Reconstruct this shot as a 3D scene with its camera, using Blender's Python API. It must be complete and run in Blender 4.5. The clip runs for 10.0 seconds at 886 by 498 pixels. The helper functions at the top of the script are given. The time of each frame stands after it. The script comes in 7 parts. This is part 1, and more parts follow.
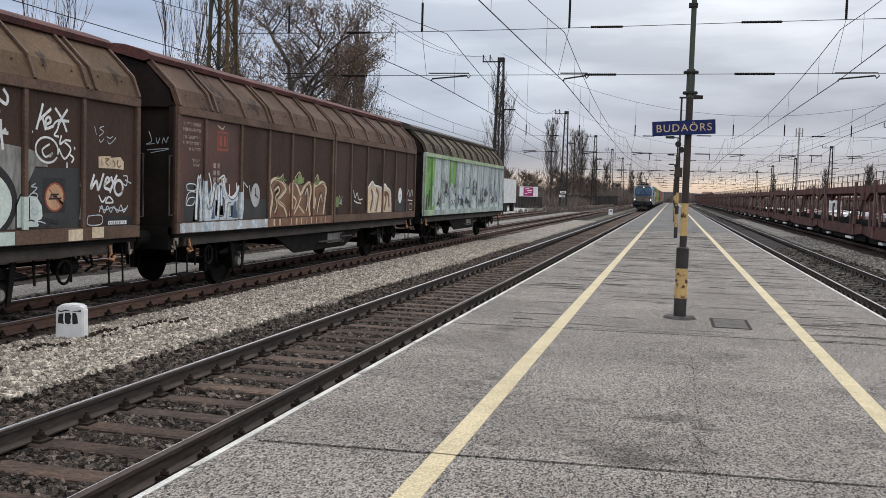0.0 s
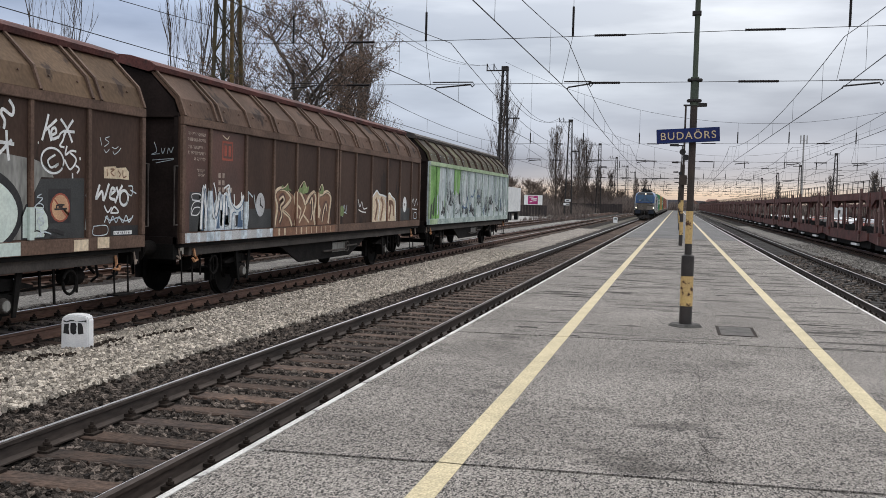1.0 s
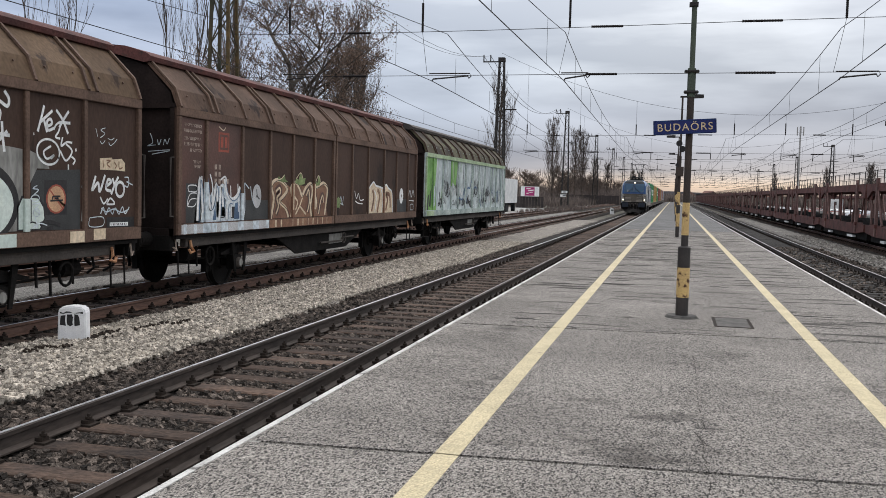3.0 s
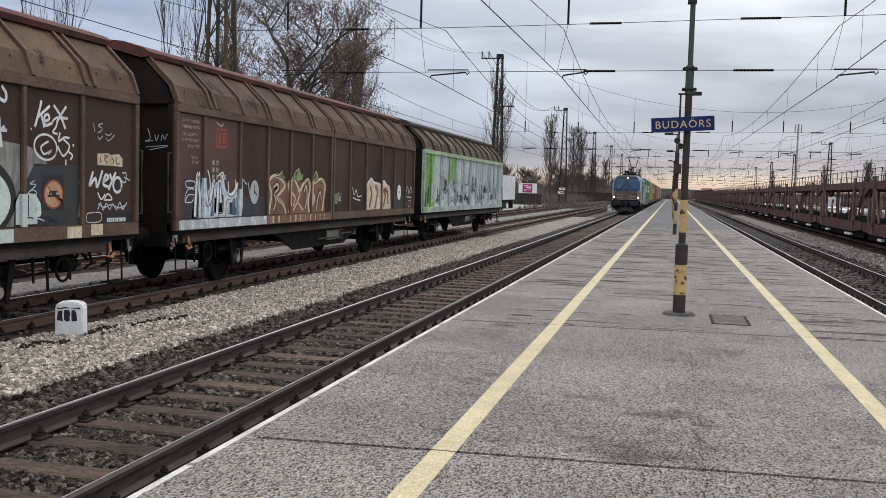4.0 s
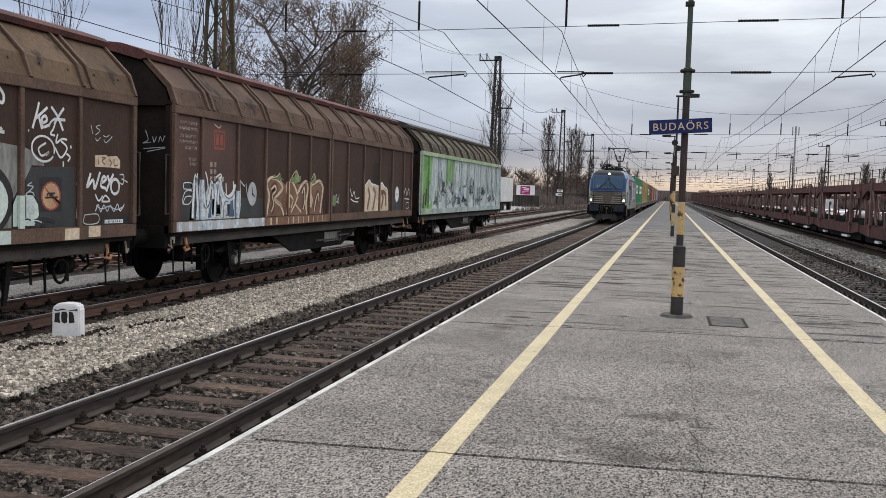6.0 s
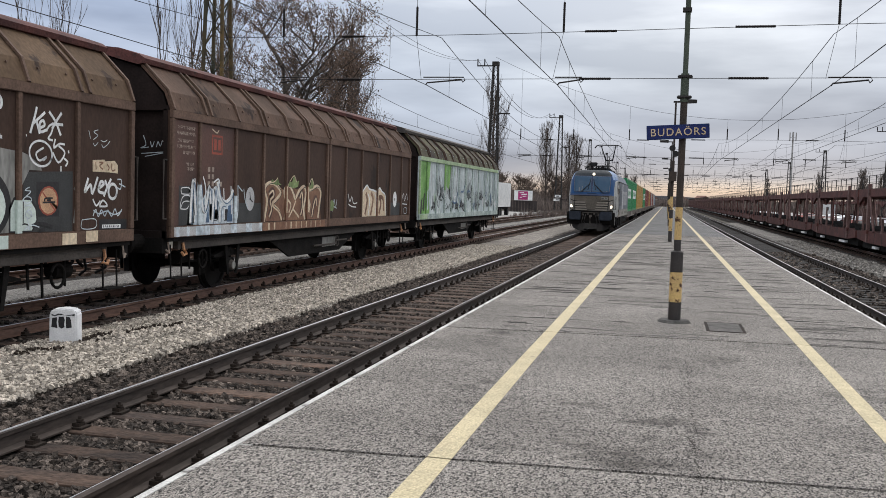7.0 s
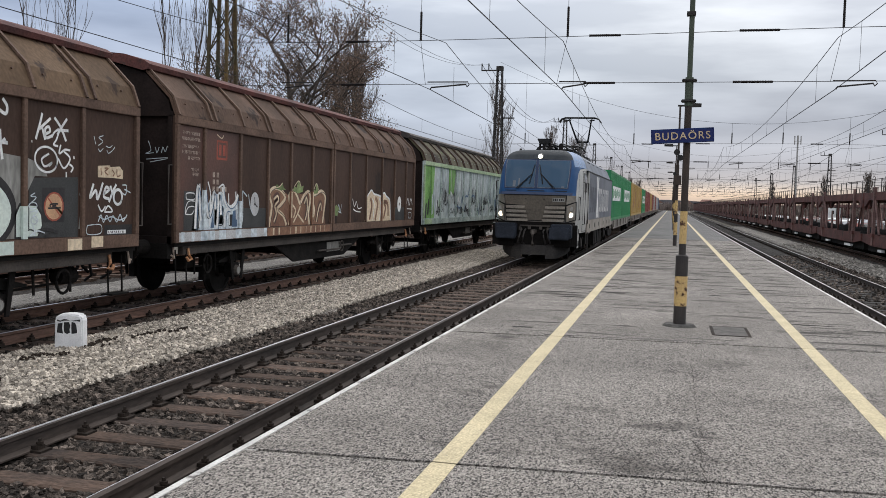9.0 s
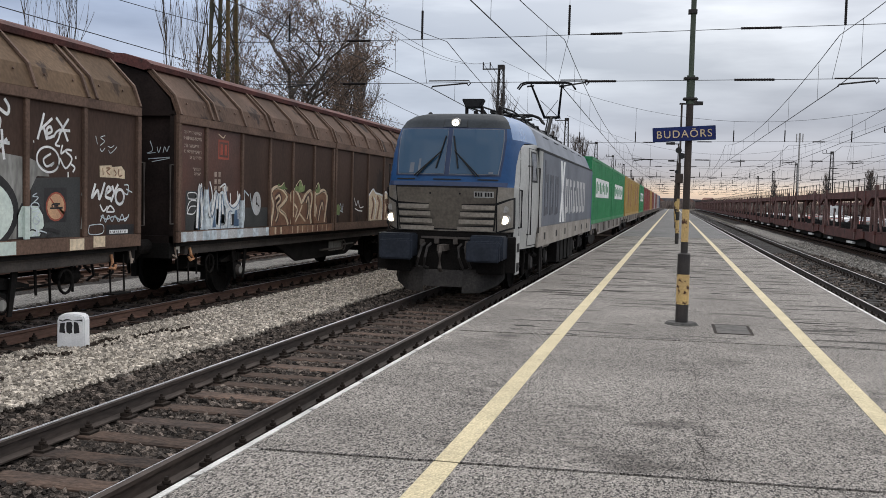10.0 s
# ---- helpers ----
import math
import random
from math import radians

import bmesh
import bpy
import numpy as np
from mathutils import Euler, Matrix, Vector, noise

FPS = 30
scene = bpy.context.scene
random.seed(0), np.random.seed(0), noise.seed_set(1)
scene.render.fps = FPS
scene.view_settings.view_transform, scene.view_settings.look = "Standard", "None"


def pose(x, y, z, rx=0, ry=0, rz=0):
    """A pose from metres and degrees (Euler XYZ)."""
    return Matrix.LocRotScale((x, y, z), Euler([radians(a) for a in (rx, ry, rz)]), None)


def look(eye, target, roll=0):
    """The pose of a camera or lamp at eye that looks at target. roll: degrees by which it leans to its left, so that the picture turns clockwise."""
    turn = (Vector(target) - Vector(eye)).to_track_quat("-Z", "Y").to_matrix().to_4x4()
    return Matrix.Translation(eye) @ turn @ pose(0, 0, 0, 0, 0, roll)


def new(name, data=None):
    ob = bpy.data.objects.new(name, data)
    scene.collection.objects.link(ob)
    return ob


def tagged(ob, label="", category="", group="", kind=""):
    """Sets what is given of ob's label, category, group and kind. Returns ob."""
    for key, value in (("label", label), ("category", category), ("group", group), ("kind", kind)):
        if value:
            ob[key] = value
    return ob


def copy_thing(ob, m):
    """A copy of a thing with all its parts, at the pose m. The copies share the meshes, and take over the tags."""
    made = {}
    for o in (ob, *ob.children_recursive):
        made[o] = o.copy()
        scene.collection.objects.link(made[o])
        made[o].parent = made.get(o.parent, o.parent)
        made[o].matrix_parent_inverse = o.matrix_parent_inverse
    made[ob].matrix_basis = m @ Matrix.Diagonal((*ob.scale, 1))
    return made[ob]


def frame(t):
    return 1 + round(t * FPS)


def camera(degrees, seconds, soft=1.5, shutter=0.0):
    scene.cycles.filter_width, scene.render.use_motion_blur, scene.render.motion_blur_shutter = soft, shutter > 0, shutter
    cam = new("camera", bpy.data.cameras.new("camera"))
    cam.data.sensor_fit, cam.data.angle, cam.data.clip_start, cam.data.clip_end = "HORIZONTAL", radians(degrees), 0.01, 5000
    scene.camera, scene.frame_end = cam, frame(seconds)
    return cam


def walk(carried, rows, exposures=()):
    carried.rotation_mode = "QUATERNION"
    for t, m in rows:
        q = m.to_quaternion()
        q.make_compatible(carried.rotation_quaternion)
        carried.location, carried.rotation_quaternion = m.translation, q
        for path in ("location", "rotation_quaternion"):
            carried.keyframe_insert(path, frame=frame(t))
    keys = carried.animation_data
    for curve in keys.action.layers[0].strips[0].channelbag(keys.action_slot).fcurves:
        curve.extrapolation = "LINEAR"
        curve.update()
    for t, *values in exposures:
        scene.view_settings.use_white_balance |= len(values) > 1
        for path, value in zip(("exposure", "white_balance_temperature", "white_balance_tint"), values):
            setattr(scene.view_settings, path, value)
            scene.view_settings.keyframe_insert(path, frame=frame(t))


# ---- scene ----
cam = camera(51.4, 10.0, soft=0.6)
EYE = (0.0, 0.0, 2.0)
TURNS = [
    (0.0, 13.988, -3.606, -1.753), (0.5, 14.019, -3.347, -1.773), (1.0, 14.27, -3.07, -1.5), (1.5, 14.153, -3.032, -1.603),
    (2.0, 14.088, -3.048, -1.621), (2.5, 14.097, -3.313, -1.504), (4.0, 13.929, -3.804, -1.686), (4.5, 13.917, -3.662, -1.778),
    (5.0, 14.018, -3.649, -1.695), (5.5, 13.925, -3.757, -1.695), (7.0, 13.658, -3.357, -1.779), (7.5, 13.835, -3.231, -1.662),
    (8.0, 13.797, -3.132, -1.609), (8.5, 13.891, -3.129, -1.606), (9.0, 13.937, -3.079, -1.609), (9.5, 13.951, -3.119, -1.534),
    (10.0, 14.041, -3.151, -1.442)]
walk(cam, [(t, pose(*EYE, 90 + p, r, y)) for t, y, p, r in TURNS])

# ---- world and light ----
SUN_EL, SUN_AZ = 22.0, 10.0
world = bpy.data.worlds.new("overcast_sky")
scene.world = world
world.use_nodes = True


def wire(tree, a, b):
    tree.links.new(a, b)


def make_sky():
    tr = world.node_tree
    tr.nodes.clear()
    N = tr.nodes.new
    out, bg = N("ShaderNodeOutputWorld"), N("ShaderNodeBackground")
    sky = N("ShaderNodeTexSky")
    sky.sky_type, sky.sun_disc = "NISHITA", False
    sky.sun_elevation, sky.sun_rotation = radians(SUN_EL), radians(SUN_AZ)
    tc, sep = N("ShaderNodeTexCoord"), N("ShaderNodeSeparateXYZ")
    wire(tr, tc.outputs["Generated"], sep.inputs[0])
    # cloud deck: grey rising to a bright overcast zenith; a warm gap low down along the line
    def height_ramp(stops):
        ramp = N("ShaderNodeValToRGB")
        cr = ramp.color_ramp
        while len(cr.elements) < len(stops):
            cr.elements.new(0.5)
        for e, (p, c) in zip(cr.elements, stops):
            e.position, e.color = p, (*[v * (1.13 if 0.05 < p < 0.33 else 1.0) for v in c], 1)
        wire(tr, sep.outputs[2], ramp.inputs[0])
        return ramp

    def blend(f, a, b):
        mx = N("ShaderNodeMix")
        mx.data_type = "RGBA"
        wire(tr, f, mx.inputs[0])
        wire(tr, a, mx.inputs[6])
        wire(tr, b, mx.inputs[7])
        return mx.outputs[2]

    def span(sock, lo, hi):
        mr = N("ShaderNodeMapRange")
        mr.interpolation_type = "SMOOTHSTEP"
        mr.inputs[1].default_value, mr.inputs[2].default_value = lo, hi
        wire(tr, sock, mr.inputs[0])
        return mr.outputs[0]

    grey = height_ramp([(0.0, (0.29, 0.305, 0.365)), (0.03, (0.285, 0.315, 0.39)), (0.055, (0.29, 0.33, 0.41)), (0.085, (0.375, 0.425, 0.52)), (0.14, (0.53, 0.585, 0.675)), (0.20, (0.74, 0.79, 0.87)), (0.32, (0.94, 0.97, 1.03)), (1.0, (1.75, 1.76, 1.80))])
    warm = height_ramp([(0.0, (0.55, 0.45, 0.41)), (0.012, (0.82, 0.65, 0.52)), (0.019, (0.68, 0.60, 0.55)), (0.027, (0.39, 0.40, 0.45)), (0.045, (0.33, 0.36, 0.44)), (0.085, (0.415, 0.46, 0.55)), (0.14, (0.60, 0.65, 0.72)), (0.20, (0.86, 0.90, 0.95)), (1.0, (1.75, 1.76, 1.80))])
    blue = height_ramp([(0.0, (0.42, 0.43, 0.47)), (0.06, (0.40, 0.43, 0.50)), (0.12, (0.38, 0.43, 0.54)), (0.20, (0.42, 0.50, 0.66)), (0.35, (0.80, 0.88, 1.02)), (1.0, (1.75, 1.76, 1.80))])
    deck = blend(span(sep.outputs[1], 0.965, 0.9960), grey.outputs[0], warm.outputs[0])
    deck = blend(span(sep.outputs[0], -0.22, -0.52), deck, blue.outputs[0])
    # long flat streaks of cloud
    mp = N("ShaderNodeMapping")
    mp.inputs["Scale"].default_value = (2.0, 2.0, 11.0)
    mp.inputs["Location"].default_value = (3.1, 0.4, 0.25)
    wire(tr, tc.outputs["Generated"], mp.inputs[0])
    nz = N("ShaderNodeTexNoise")
    nz.inputs["Scale"].default_value, nz.inputs["Detail"].default_value, nz.inputs["Roughness"].default_value = 1.5, 6.0, 0.5
    wire(tr, mp.outputs[0], nz.inputs["Vector"])
    sr = N("ShaderNodeValToRGB")
    sr.color_ramp.elements[0].position, sr.color_ramp.elements[0].color = 0.36, (0.76, 0.78, 0.82, 1)
    sr.color_ramp.elements[1].position, sr.color_ramp.elements[1].color = 0.64, (1.36, 1.35, 1.33, 1)
    wire(tr, nz.outputs[0], sr.inputs[0])
    mul = N("ShaderNodeMix")
    mul.data_type, mul.blend_type = "RGBA", "MULTIPLY"
    mul.inputs[0].default_value = 1.0
    wire(tr, deck, mul.inputs[6])
    wire(tr, sr.outputs[0], mul.inputs[7])
    # a little of the clear sky shows through
    dim = N("ShaderNodeMix")
    dim.data_type, dim.blend_type = "RGBA", "MULTIPLY"
    dim.inputs[0].default_value = 1.0
    dim.inputs[7].default_value = (0.05, 0.05, 0.05, 1)
    wire(tr, sky.outputs[0], dim.inputs[6])
    mix = N("ShaderNodeMix")
    mix.data_type = "RGBA"
    mix.inputs[0].default_value = 0.92
    wire(tr, dim.outputs[2], mix.inputs[6])
    wire(tr, mul.outputs[2], mix.inputs[7])
    wire(tr, mix.outputs[2], bg.inputs[0])
    bg.inputs[1].default_value = 1.0
    wire(tr, bg.outputs[0], out.inputs[0])


make_sky()
sun = new("sun", bpy.data.lights.new("sun", "SUN"))
sun.data.energy, sun.data.angle, sun.data.color = 0.7, radians(25), (1.0, 0.93, 0.86)
_a, _e = radians(SUN_AZ), radians(SUN_EL + 25)
sun.matrix_world = look((math.sin(_a) * math.cos(_e) * 50, math.cos(_a) * math.cos(_e) * 50, math.sin(_e) * 50), (0, 0, 0))
scene.view_settings.exposure = 0.0

# ---- materials ----


def mat(name, c1, c2=None, scale=3.0, rough=0.7, metal=0.0, fine=60.0, grain=0.25, bump=0.15, stretch=(1, 1, 1), vary=0.0, lo=0.35, hi=0.65, spec=0.3, rust=None, rust_at=0.62, rust_scale=5.0, rust_soft=0.05):
    """A surface of two base colours in patches, with fine grain, relief and, at will, rust or dirt on top."""
    m = bpy.data.materials.new(name)
    m.use_nodes = True
    tr = m.node_tree
    N = tr.nodes.new
    bsdf = tr.nodes["Principled BSDF"]
    tc = N("ShaderNodeTexCoord")
    mp = N("ShaderNodeMapping")
    mp.inputs["Scale"].default_value = stretch
    wire(tr, tc.outputs["Object"], mp.inputs[0])
    info = N("ShaderNodeObjectInfo")
    off = N("ShaderNodeVectorMath")
    off.operation = "MULTIPLY_ADD"
    off.inputs[1].default_value = (1, 1, 1)
    comb = N("ShaderNodeCombineXYZ")
    sc = N("ShaderNodeMath")
    sc.operation = "MULTIPLY"
    sc.inputs[1].default_value = 37.0 if vary > 0 else 0.0
    wire(tr, info.outputs["Random"], sc.inputs[0])
    for k in range(3):
        wire(tr, sc.outputs[0], comb.inputs[k])
    wire(tr, mp.outputs[0], off.inputs[0])
    wire(tr, comb.outputs[0], off.inputs[2])
    big = N("ShaderNodeTexNoise")
    big.inputs["Scale"].default_value, big.inputs["Detail"].default_value = scale, 5.0
    wire(tr, off.outputs[0], big.inputs["Vector"])
    ramp = N("ShaderNodeValToRGB")
    ramp.color_ramp.elements[0].position, ramp.color_ramp.elements[1].position = lo, hi
    ramp.color_ramp.elements[0].color = (*c1, 1)
    ramp.color_ramp.elements[1].color = (*(c2 or [v * 0.75 for v in c1]), 1)
    wire(tr, big.outputs[0], ramp.inputs[0])
    small = N("ShaderNodeTexNoise")
    small.inputs["Scale"].default_value, small.inputs["Detail"].default_value = fine, 3.0
    wire(tr, off.outputs[0], small.inputs["Vector"])
    g = N("ShaderNodeMapRange")
    g.inputs[1].default_value, g.inputs[2].default_value = 0.3, 0.7
    g.inputs[3].default_value, g.inputs[4].default_value = 1 - grain, 1 + grain
    wire(tr, small.outputs[0], g.inputs[0])
    col = ramp.outputs[0]
    if rust:
        rn = N("ShaderNodeTexNoise")
        rn.inputs["Scale"].default_value, rn.inputs["Detail"].default_value, rn.inputs["Roughness"].default_value = rust_scale, 8.0, 0.65
        wire(tr, off.outputs[0], rn.inputs["Vector"])
        rr = N("ShaderNodeMapRange")
        rr.inputs[1].default_value, rr.inputs[2].default_value = rust_at, rust_at + rust_soft
        wire(tr, rn.outputs[0], rr.inputs[0])
        rm = N("ShaderNodeMix")
        rm.data_type = "RGBA"
        wire(tr, rr.outputs[0], rm.inputs[0])
        wire(tr, col, rm.inputs[6])
        rm.inputs[7].default_value = (*rust, 1)
        col = rm.outputs[2]
    mul = N("ShaderNodeVectorMath")
    mul.operation = "SCALE"
    wire(tr, col, mul.inputs[0])
    wire(tr, g.outputs[0], mul.inputs["Scale"])
    last = mul.outputs[0]
    if vary > 0:
        vr = N("ShaderNodeMapRange")
        vr.inputs[3].default_value, vr.inputs[4].default_value = 1 - vary, 1 + vary
        wire(tr, info.outputs["Random"], vr.inputs[0])
        m2 = N("ShaderNodeVectorMath")
        m2.operation = "SCALE"
        wire(tr, last, m2.inputs[0])
        wire(tr, vr.outputs[0], m2.inputs["Scale"])
        last = m2.outputs[0]
    wire(tr, last, bsdf.inputs["Base Color"])
    rg = N("ShaderNodeMapRange")
    rg.inputs[3].default_value, rg.inputs[4].default_value = max(rough - 0.12, 0.03), min(rough + 0.12, 1)
    wire(tr, big.outputs[0], rg.inputs[0])
    wire(tr, rg.outputs[0], bsdf.inputs["Roughness"])
    bsdf.inputs["Metallic"].default_value = metal
    bsdf.inputs["Specular IOR Level"].default_value = spec
    if bump:
        b = N("ShaderNodeBump")
        b.inputs["Strength"].default_value, b.inputs["Distance"].default_value = bump, 0.02
        wire(tr, small.outputs[0], b.inputs["Height"])
        wire(tr, b.outputs[0], bsdf.inputs["Normal"])
    return m


def island(m, amount=0.35):
    """Varies brightness from one loose piece of a mesh to the next."""
    tr = m.node_tree
    bsdf = tr.nodes["Principled BSDF"]
    src = bsdf.inputs["Base Color"].links[0].from_socket
    geo, mr, vm = tr.nodes.new("ShaderNodeNewGeometry"), tr.nodes.new("ShaderNodeMapRange"), tr.nodes.new("ShaderNodeVectorMath")
    mr.inputs[3].default_value, mr.inputs[4].default_value = 1 - amount, 1 + amount
    vm.operation = "SCALE"
    wire(tr, geo.outputs["Random Per Island"], mr.inputs[0])
    wire(tr, src, vm.inputs[0])
    wire(tr, mr.outputs[0], vm.inputs["Scale"])
    wire(tr, vm.outputs[0], bsdf.inputs["Base Color"])
    return m


def speckle(m, scale, lo, hi, stretch=(1, 1, 1), cut=(0.0, 1.0)):
    """Grit: light and dark grains over a surface's own colour."""
    tr = m.node_tree
    bsdf = tr.nodes["Principled BSDF"]
    src = bsdf.inputs["Base Color"].links[0].from_socket
    tc, vo, mr, vm = tr.nodes.new("ShaderNodeTexCoord"), tr.nodes.new("ShaderNodeTexVoronoi"), tr.nodes.new("ShaderNodeMapRange"), tr.nodes.new("ShaderNodeVectorMath")
    vo.inputs["Scale"].default_value = scale
    sp = tr.nodes.new("ShaderNodeSeparateColor")
    mp = tr.nodes.new("ShaderNodeMapping")
    mp.inputs["Scale"].default_value = stretch
    wire(tr, tc.outputs["Object"], mp.inputs[0])
    wire(tr, mp.outputs[0], vo.inputs["Vector"])
    wire(tr, vo.outputs["Color"], sp.inputs[0])
    mr.inputs[1].default_value, mr.inputs[2].default_value = cut
    mr.inputs[3].default_value, mr.inputs[4].default_value = lo, hi
    vm.operation = "SCALE"
    wire(tr, sp.outputs[0], mr.inputs[0])
    wire(tr, src, vm.inputs[0])
    wire(tr, mr.outputs[0], vm.inputs["Scale"])
    wire(tr, vm.outputs[0], bsdf.inputs["Base Color"])
    return m


def glow(name, c, strength):
    m = bpy.data.materials.new(name)
    m.use_nodes = True
    b = m.node_tree.nodes["Principled BSDF"]
    b.inputs["Base Color"].default_value = (*c, 1)
    b.inputs["Emission Color"].default_value = (*c, 1)
    b.inputs["Emission Strength"].default_value = strength
    return m


def glass(name, c, rough=0.05):
    m = bpy.data.materials.new(name)
    m.use_nodes = True
    b = m.node_tree.nodes["Principled BSDF"]
    b.inputs["Base Color"].default_value = (*c, 1)
    b.inputs["Roughness"].default_value = rough
    b.inputs["Specular IOR Level"].default_value = 0.3
    return m


M_ASPHALT = speckle(speckle(mat("asphalt", (0.225, 0.205, 0.184), (0.166, 0.151, 0.136), 0.9, 0.85, fine=45, grain=0.4, bump=0.7, rust=(0.080, 0.071, 0.063), rust_at=0.555, rust_scale=1.5, rust_soft=0.13, stretch=(0.75, 1.1, 1)), 122.0, 0.13, 1.34, (1, 0.42, 1), (0.14, 0.50)), 250.0, 0.45, 1.5, (1, 0.45, 1))
M_ASPHALT_DARK = speckle(mat("asphalt_dark", (0.125, 0.122, 0.12), (0.09, 0.088, 0.086), 0.6, 0.85, fine=40, grain=0.4, bump=0.4), 100.0, 0.5, 1.5)
M_JOINT = mat("joint_tar", (0.026, 0.025, 0.023), (0.048, 0.045, 0.040), 4, 0.85, spec=0.15)
M_SEAM = speckle(mat("sunken_asphalt", (0.110, 0.100, 0.089), (0.070, 0.064, 0.058), 3.0, 0.85, fine=45, grain=0.5, bump=0.6, spec=0.15), 110.0, 0.4, 1.4, (1, 0.45, 1))
M_CRACK = mat("crack_grime", (0.050, 0.046, 0.041), (0.030, 0.028, 0.026), 9, 0.9, fine=60, grain=0.5, bump=0.5, spec=0.12)
M_YELLOW = speckle(mat("yellow_paint", (0.56, 0.475, 0.30), (0.47, 0.40, 0.255), 2.5, 0.7, fine=70, grain=0.25, bump=0.35, rust=(0.24, 0.21, 0.165), rust_at=0.62, rust_scale=12), 110.0, 0.82, 1.12, (1, 0.42, 1))
M_WHITE_EDGE = mat("white_edge_paint", (0.60, 0.59, 0.56), (0.42, 0.41, 0.39), 2.5, 0.75, fine=60, grain=0.25, rust=(0.15, 0.14, 0.13), rust_at=0.58, rust_scale=7)
M_CONCRETE = mat("concrete", (0.34, 0.33, 0.31), (0.24, 0.23, 0.215), 2.0, 0.85, fine=40, grain=0.25)
M_BALLAST = island(mat("dark_ballast", (0.128, 0.103, 0.086), (0.046, 0.038, 0.033), 6, 0.9, fine=60, grain=0.6, bump=1.0, spec=0.2), 0.85)
# darker than the stones on it: shade of their gaps is in this colour
M_BALLAST_BED = speckle(mat("dark_ballast_bed", (0.038, 0.032, 0.028), (0.020, 0.017, 0.015), 2, 0.92, fine=26, grain=0.8, bump=1.0, spec=0.1), 34.0, 0.1, 2.0)
M_GRAVEL = island(mat("pale_gravel", (0.45, 0.40, 0.34), (0.32, 0.285, 0.24), 3, 0.9, fine=40, grain=0.3, bump=0.6, spec=0.2), 0.62)
M_GRAVEL_BED = speckle(mat("pale_gravel_bed", (0.28, 0.25, 0.216), (0.19, 0.17, 0.15), 1.2, 0.92, fine=30, grain=0.5, bump=1.0, spec=0.15), 36.0, 0.35, 1.5)
M_SOIL = mat("trodden_ground", (0.125, 0.112, 0.095), (0.08, 0.075, 0.06), 0.35, 0.95, fine=12, grain=0.5, bump=0.8, spec=0.15)
M_RAIL = mat("rail_steel_side", (0.062, 0.048, 0.041), (0.036, 0.030, 0.027), 3, 0.7, metal=0.1, fine=30, grain=0.3, stretch=(1, 0.2, 1), spec=0.2)
M_RAIL_RUSTY = mat("rusty_rail_side", (0.15, 0.085, 0.06), (0.095, 0.055, 0.042), 3, 0.75, fine=30, grain=0.3, stretch=(1, 0.2, 1))
M_RAIL_TOP = mat("worn_rail_head", (0.86, 0.86, 0.88), (0.74, 0.74, 0.77), 2, 0.40, metal=1.0, fine=30, grain=0.06, bump=0, stretch=(1, 0.1, 1))
M_SLEEPER = mat("weathered_sleeper", (0.102, 0.068, 0.051), (0.045, 0.034, 0.029), 2.6, 0.85, fine=30, grain=0.5, bump=0.5, stretch=(0.6, 1.5, 1), vary=0.35, spec=0.2)
M_FASTENING = mat("rail_fastening_iron", (0.017, 0.014, 0.012), (0.034, 0.025, 0.020), 6, 0.8, spec=0.12)
M_WAGON = mat("wagon_brown", (0.069, 0.041, 0.030), (0.048, 0.030, 0.023), 0.8, 0.7, fine=25, grain=0.15, bump=0.06, rust=(0.031, 0.022, 0.018), rust_at=0.57, rust_scale=1.6, spec=0.15, stretch=(1, 1, 0.4))
M_WAGON_RIB = mat("wagon_brown_rib", (0.146, 0.092, 0.067), (0.090, 0.058, 0.044), 1.2, 0.7, fine=25, grain=0.25, bump=0.06, spec=0.18)
M_WAGON_HOOD = mat("wagon_hood_brown", (0.106, 0.066, 0.048), (0.070, 0.046, 0.035), 0.9, 0.75, fine=20, grain=0.2, bump=0.05, rust=(0.030, 0.021, 0.018), rust_at=0.57, rust_scale=1.3, spec=0.10, stretch=(1, 1, 0.5))
M_HOOD_OLD = mat("wagon_hood_faded", (0.128, 0.084, 0.052), (0.080, 0.053, 0.035), 0.9, 0.75, fine=20, grain=0.2, bump=0.05, rust=(0.045, 0.030, 0.023), rust_at=0.58, rust_scale=1.3, spec=0.10, stretch=(1, 1, 0.5))
M_WAGON_ROOF = mat("wagon_roof_red", (0.130, 0.050, 0.043), (0.066, 0.032, 0.030), 1.2, 0.7, fine=25, grain=0.25, rust=(0.06, 0.036, 0.032), rust_at=0.60, rust_scale=2.0, spec=0.15)
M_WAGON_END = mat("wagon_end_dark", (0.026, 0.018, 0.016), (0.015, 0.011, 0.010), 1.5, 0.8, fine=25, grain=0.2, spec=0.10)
M_WAGON_DOOR_RED = mat("wagon_fresh_brown", (0.105, 0.050, 0.037), (0.070, 0.038, 0.030), 1.2, 0.55, fine=25, grain=0.15)
M_UNDER = mat("underframe_grime", (0.014, 0.012, 0.011), (0.008, 0.0075, 0.007), 3, 0.85, fine=30, grain=0.3, spec=0.12)
M_SOLEBAR = mat("solebar_grey_brown", (0.085, 0.073, 0.064), (0.052, 0.046, 0.042), 1.5, 0.75, fine=25, grain=0.2, spec=0.2)
M_GREEN = mat("sprayed_green", (0.23, 0.43, 0.13), (0.12, 0.25, 0.07), 2.4, 0.55, fine=25, grain=0.2, spec=0.2)
M_SILVER = mat("sprayed_silver", (0.64, 0.69, 0.71), (0.42, 0.48, 0.52), 2.2, 0.5, fine=12, grain=0.3, spec=0.2)
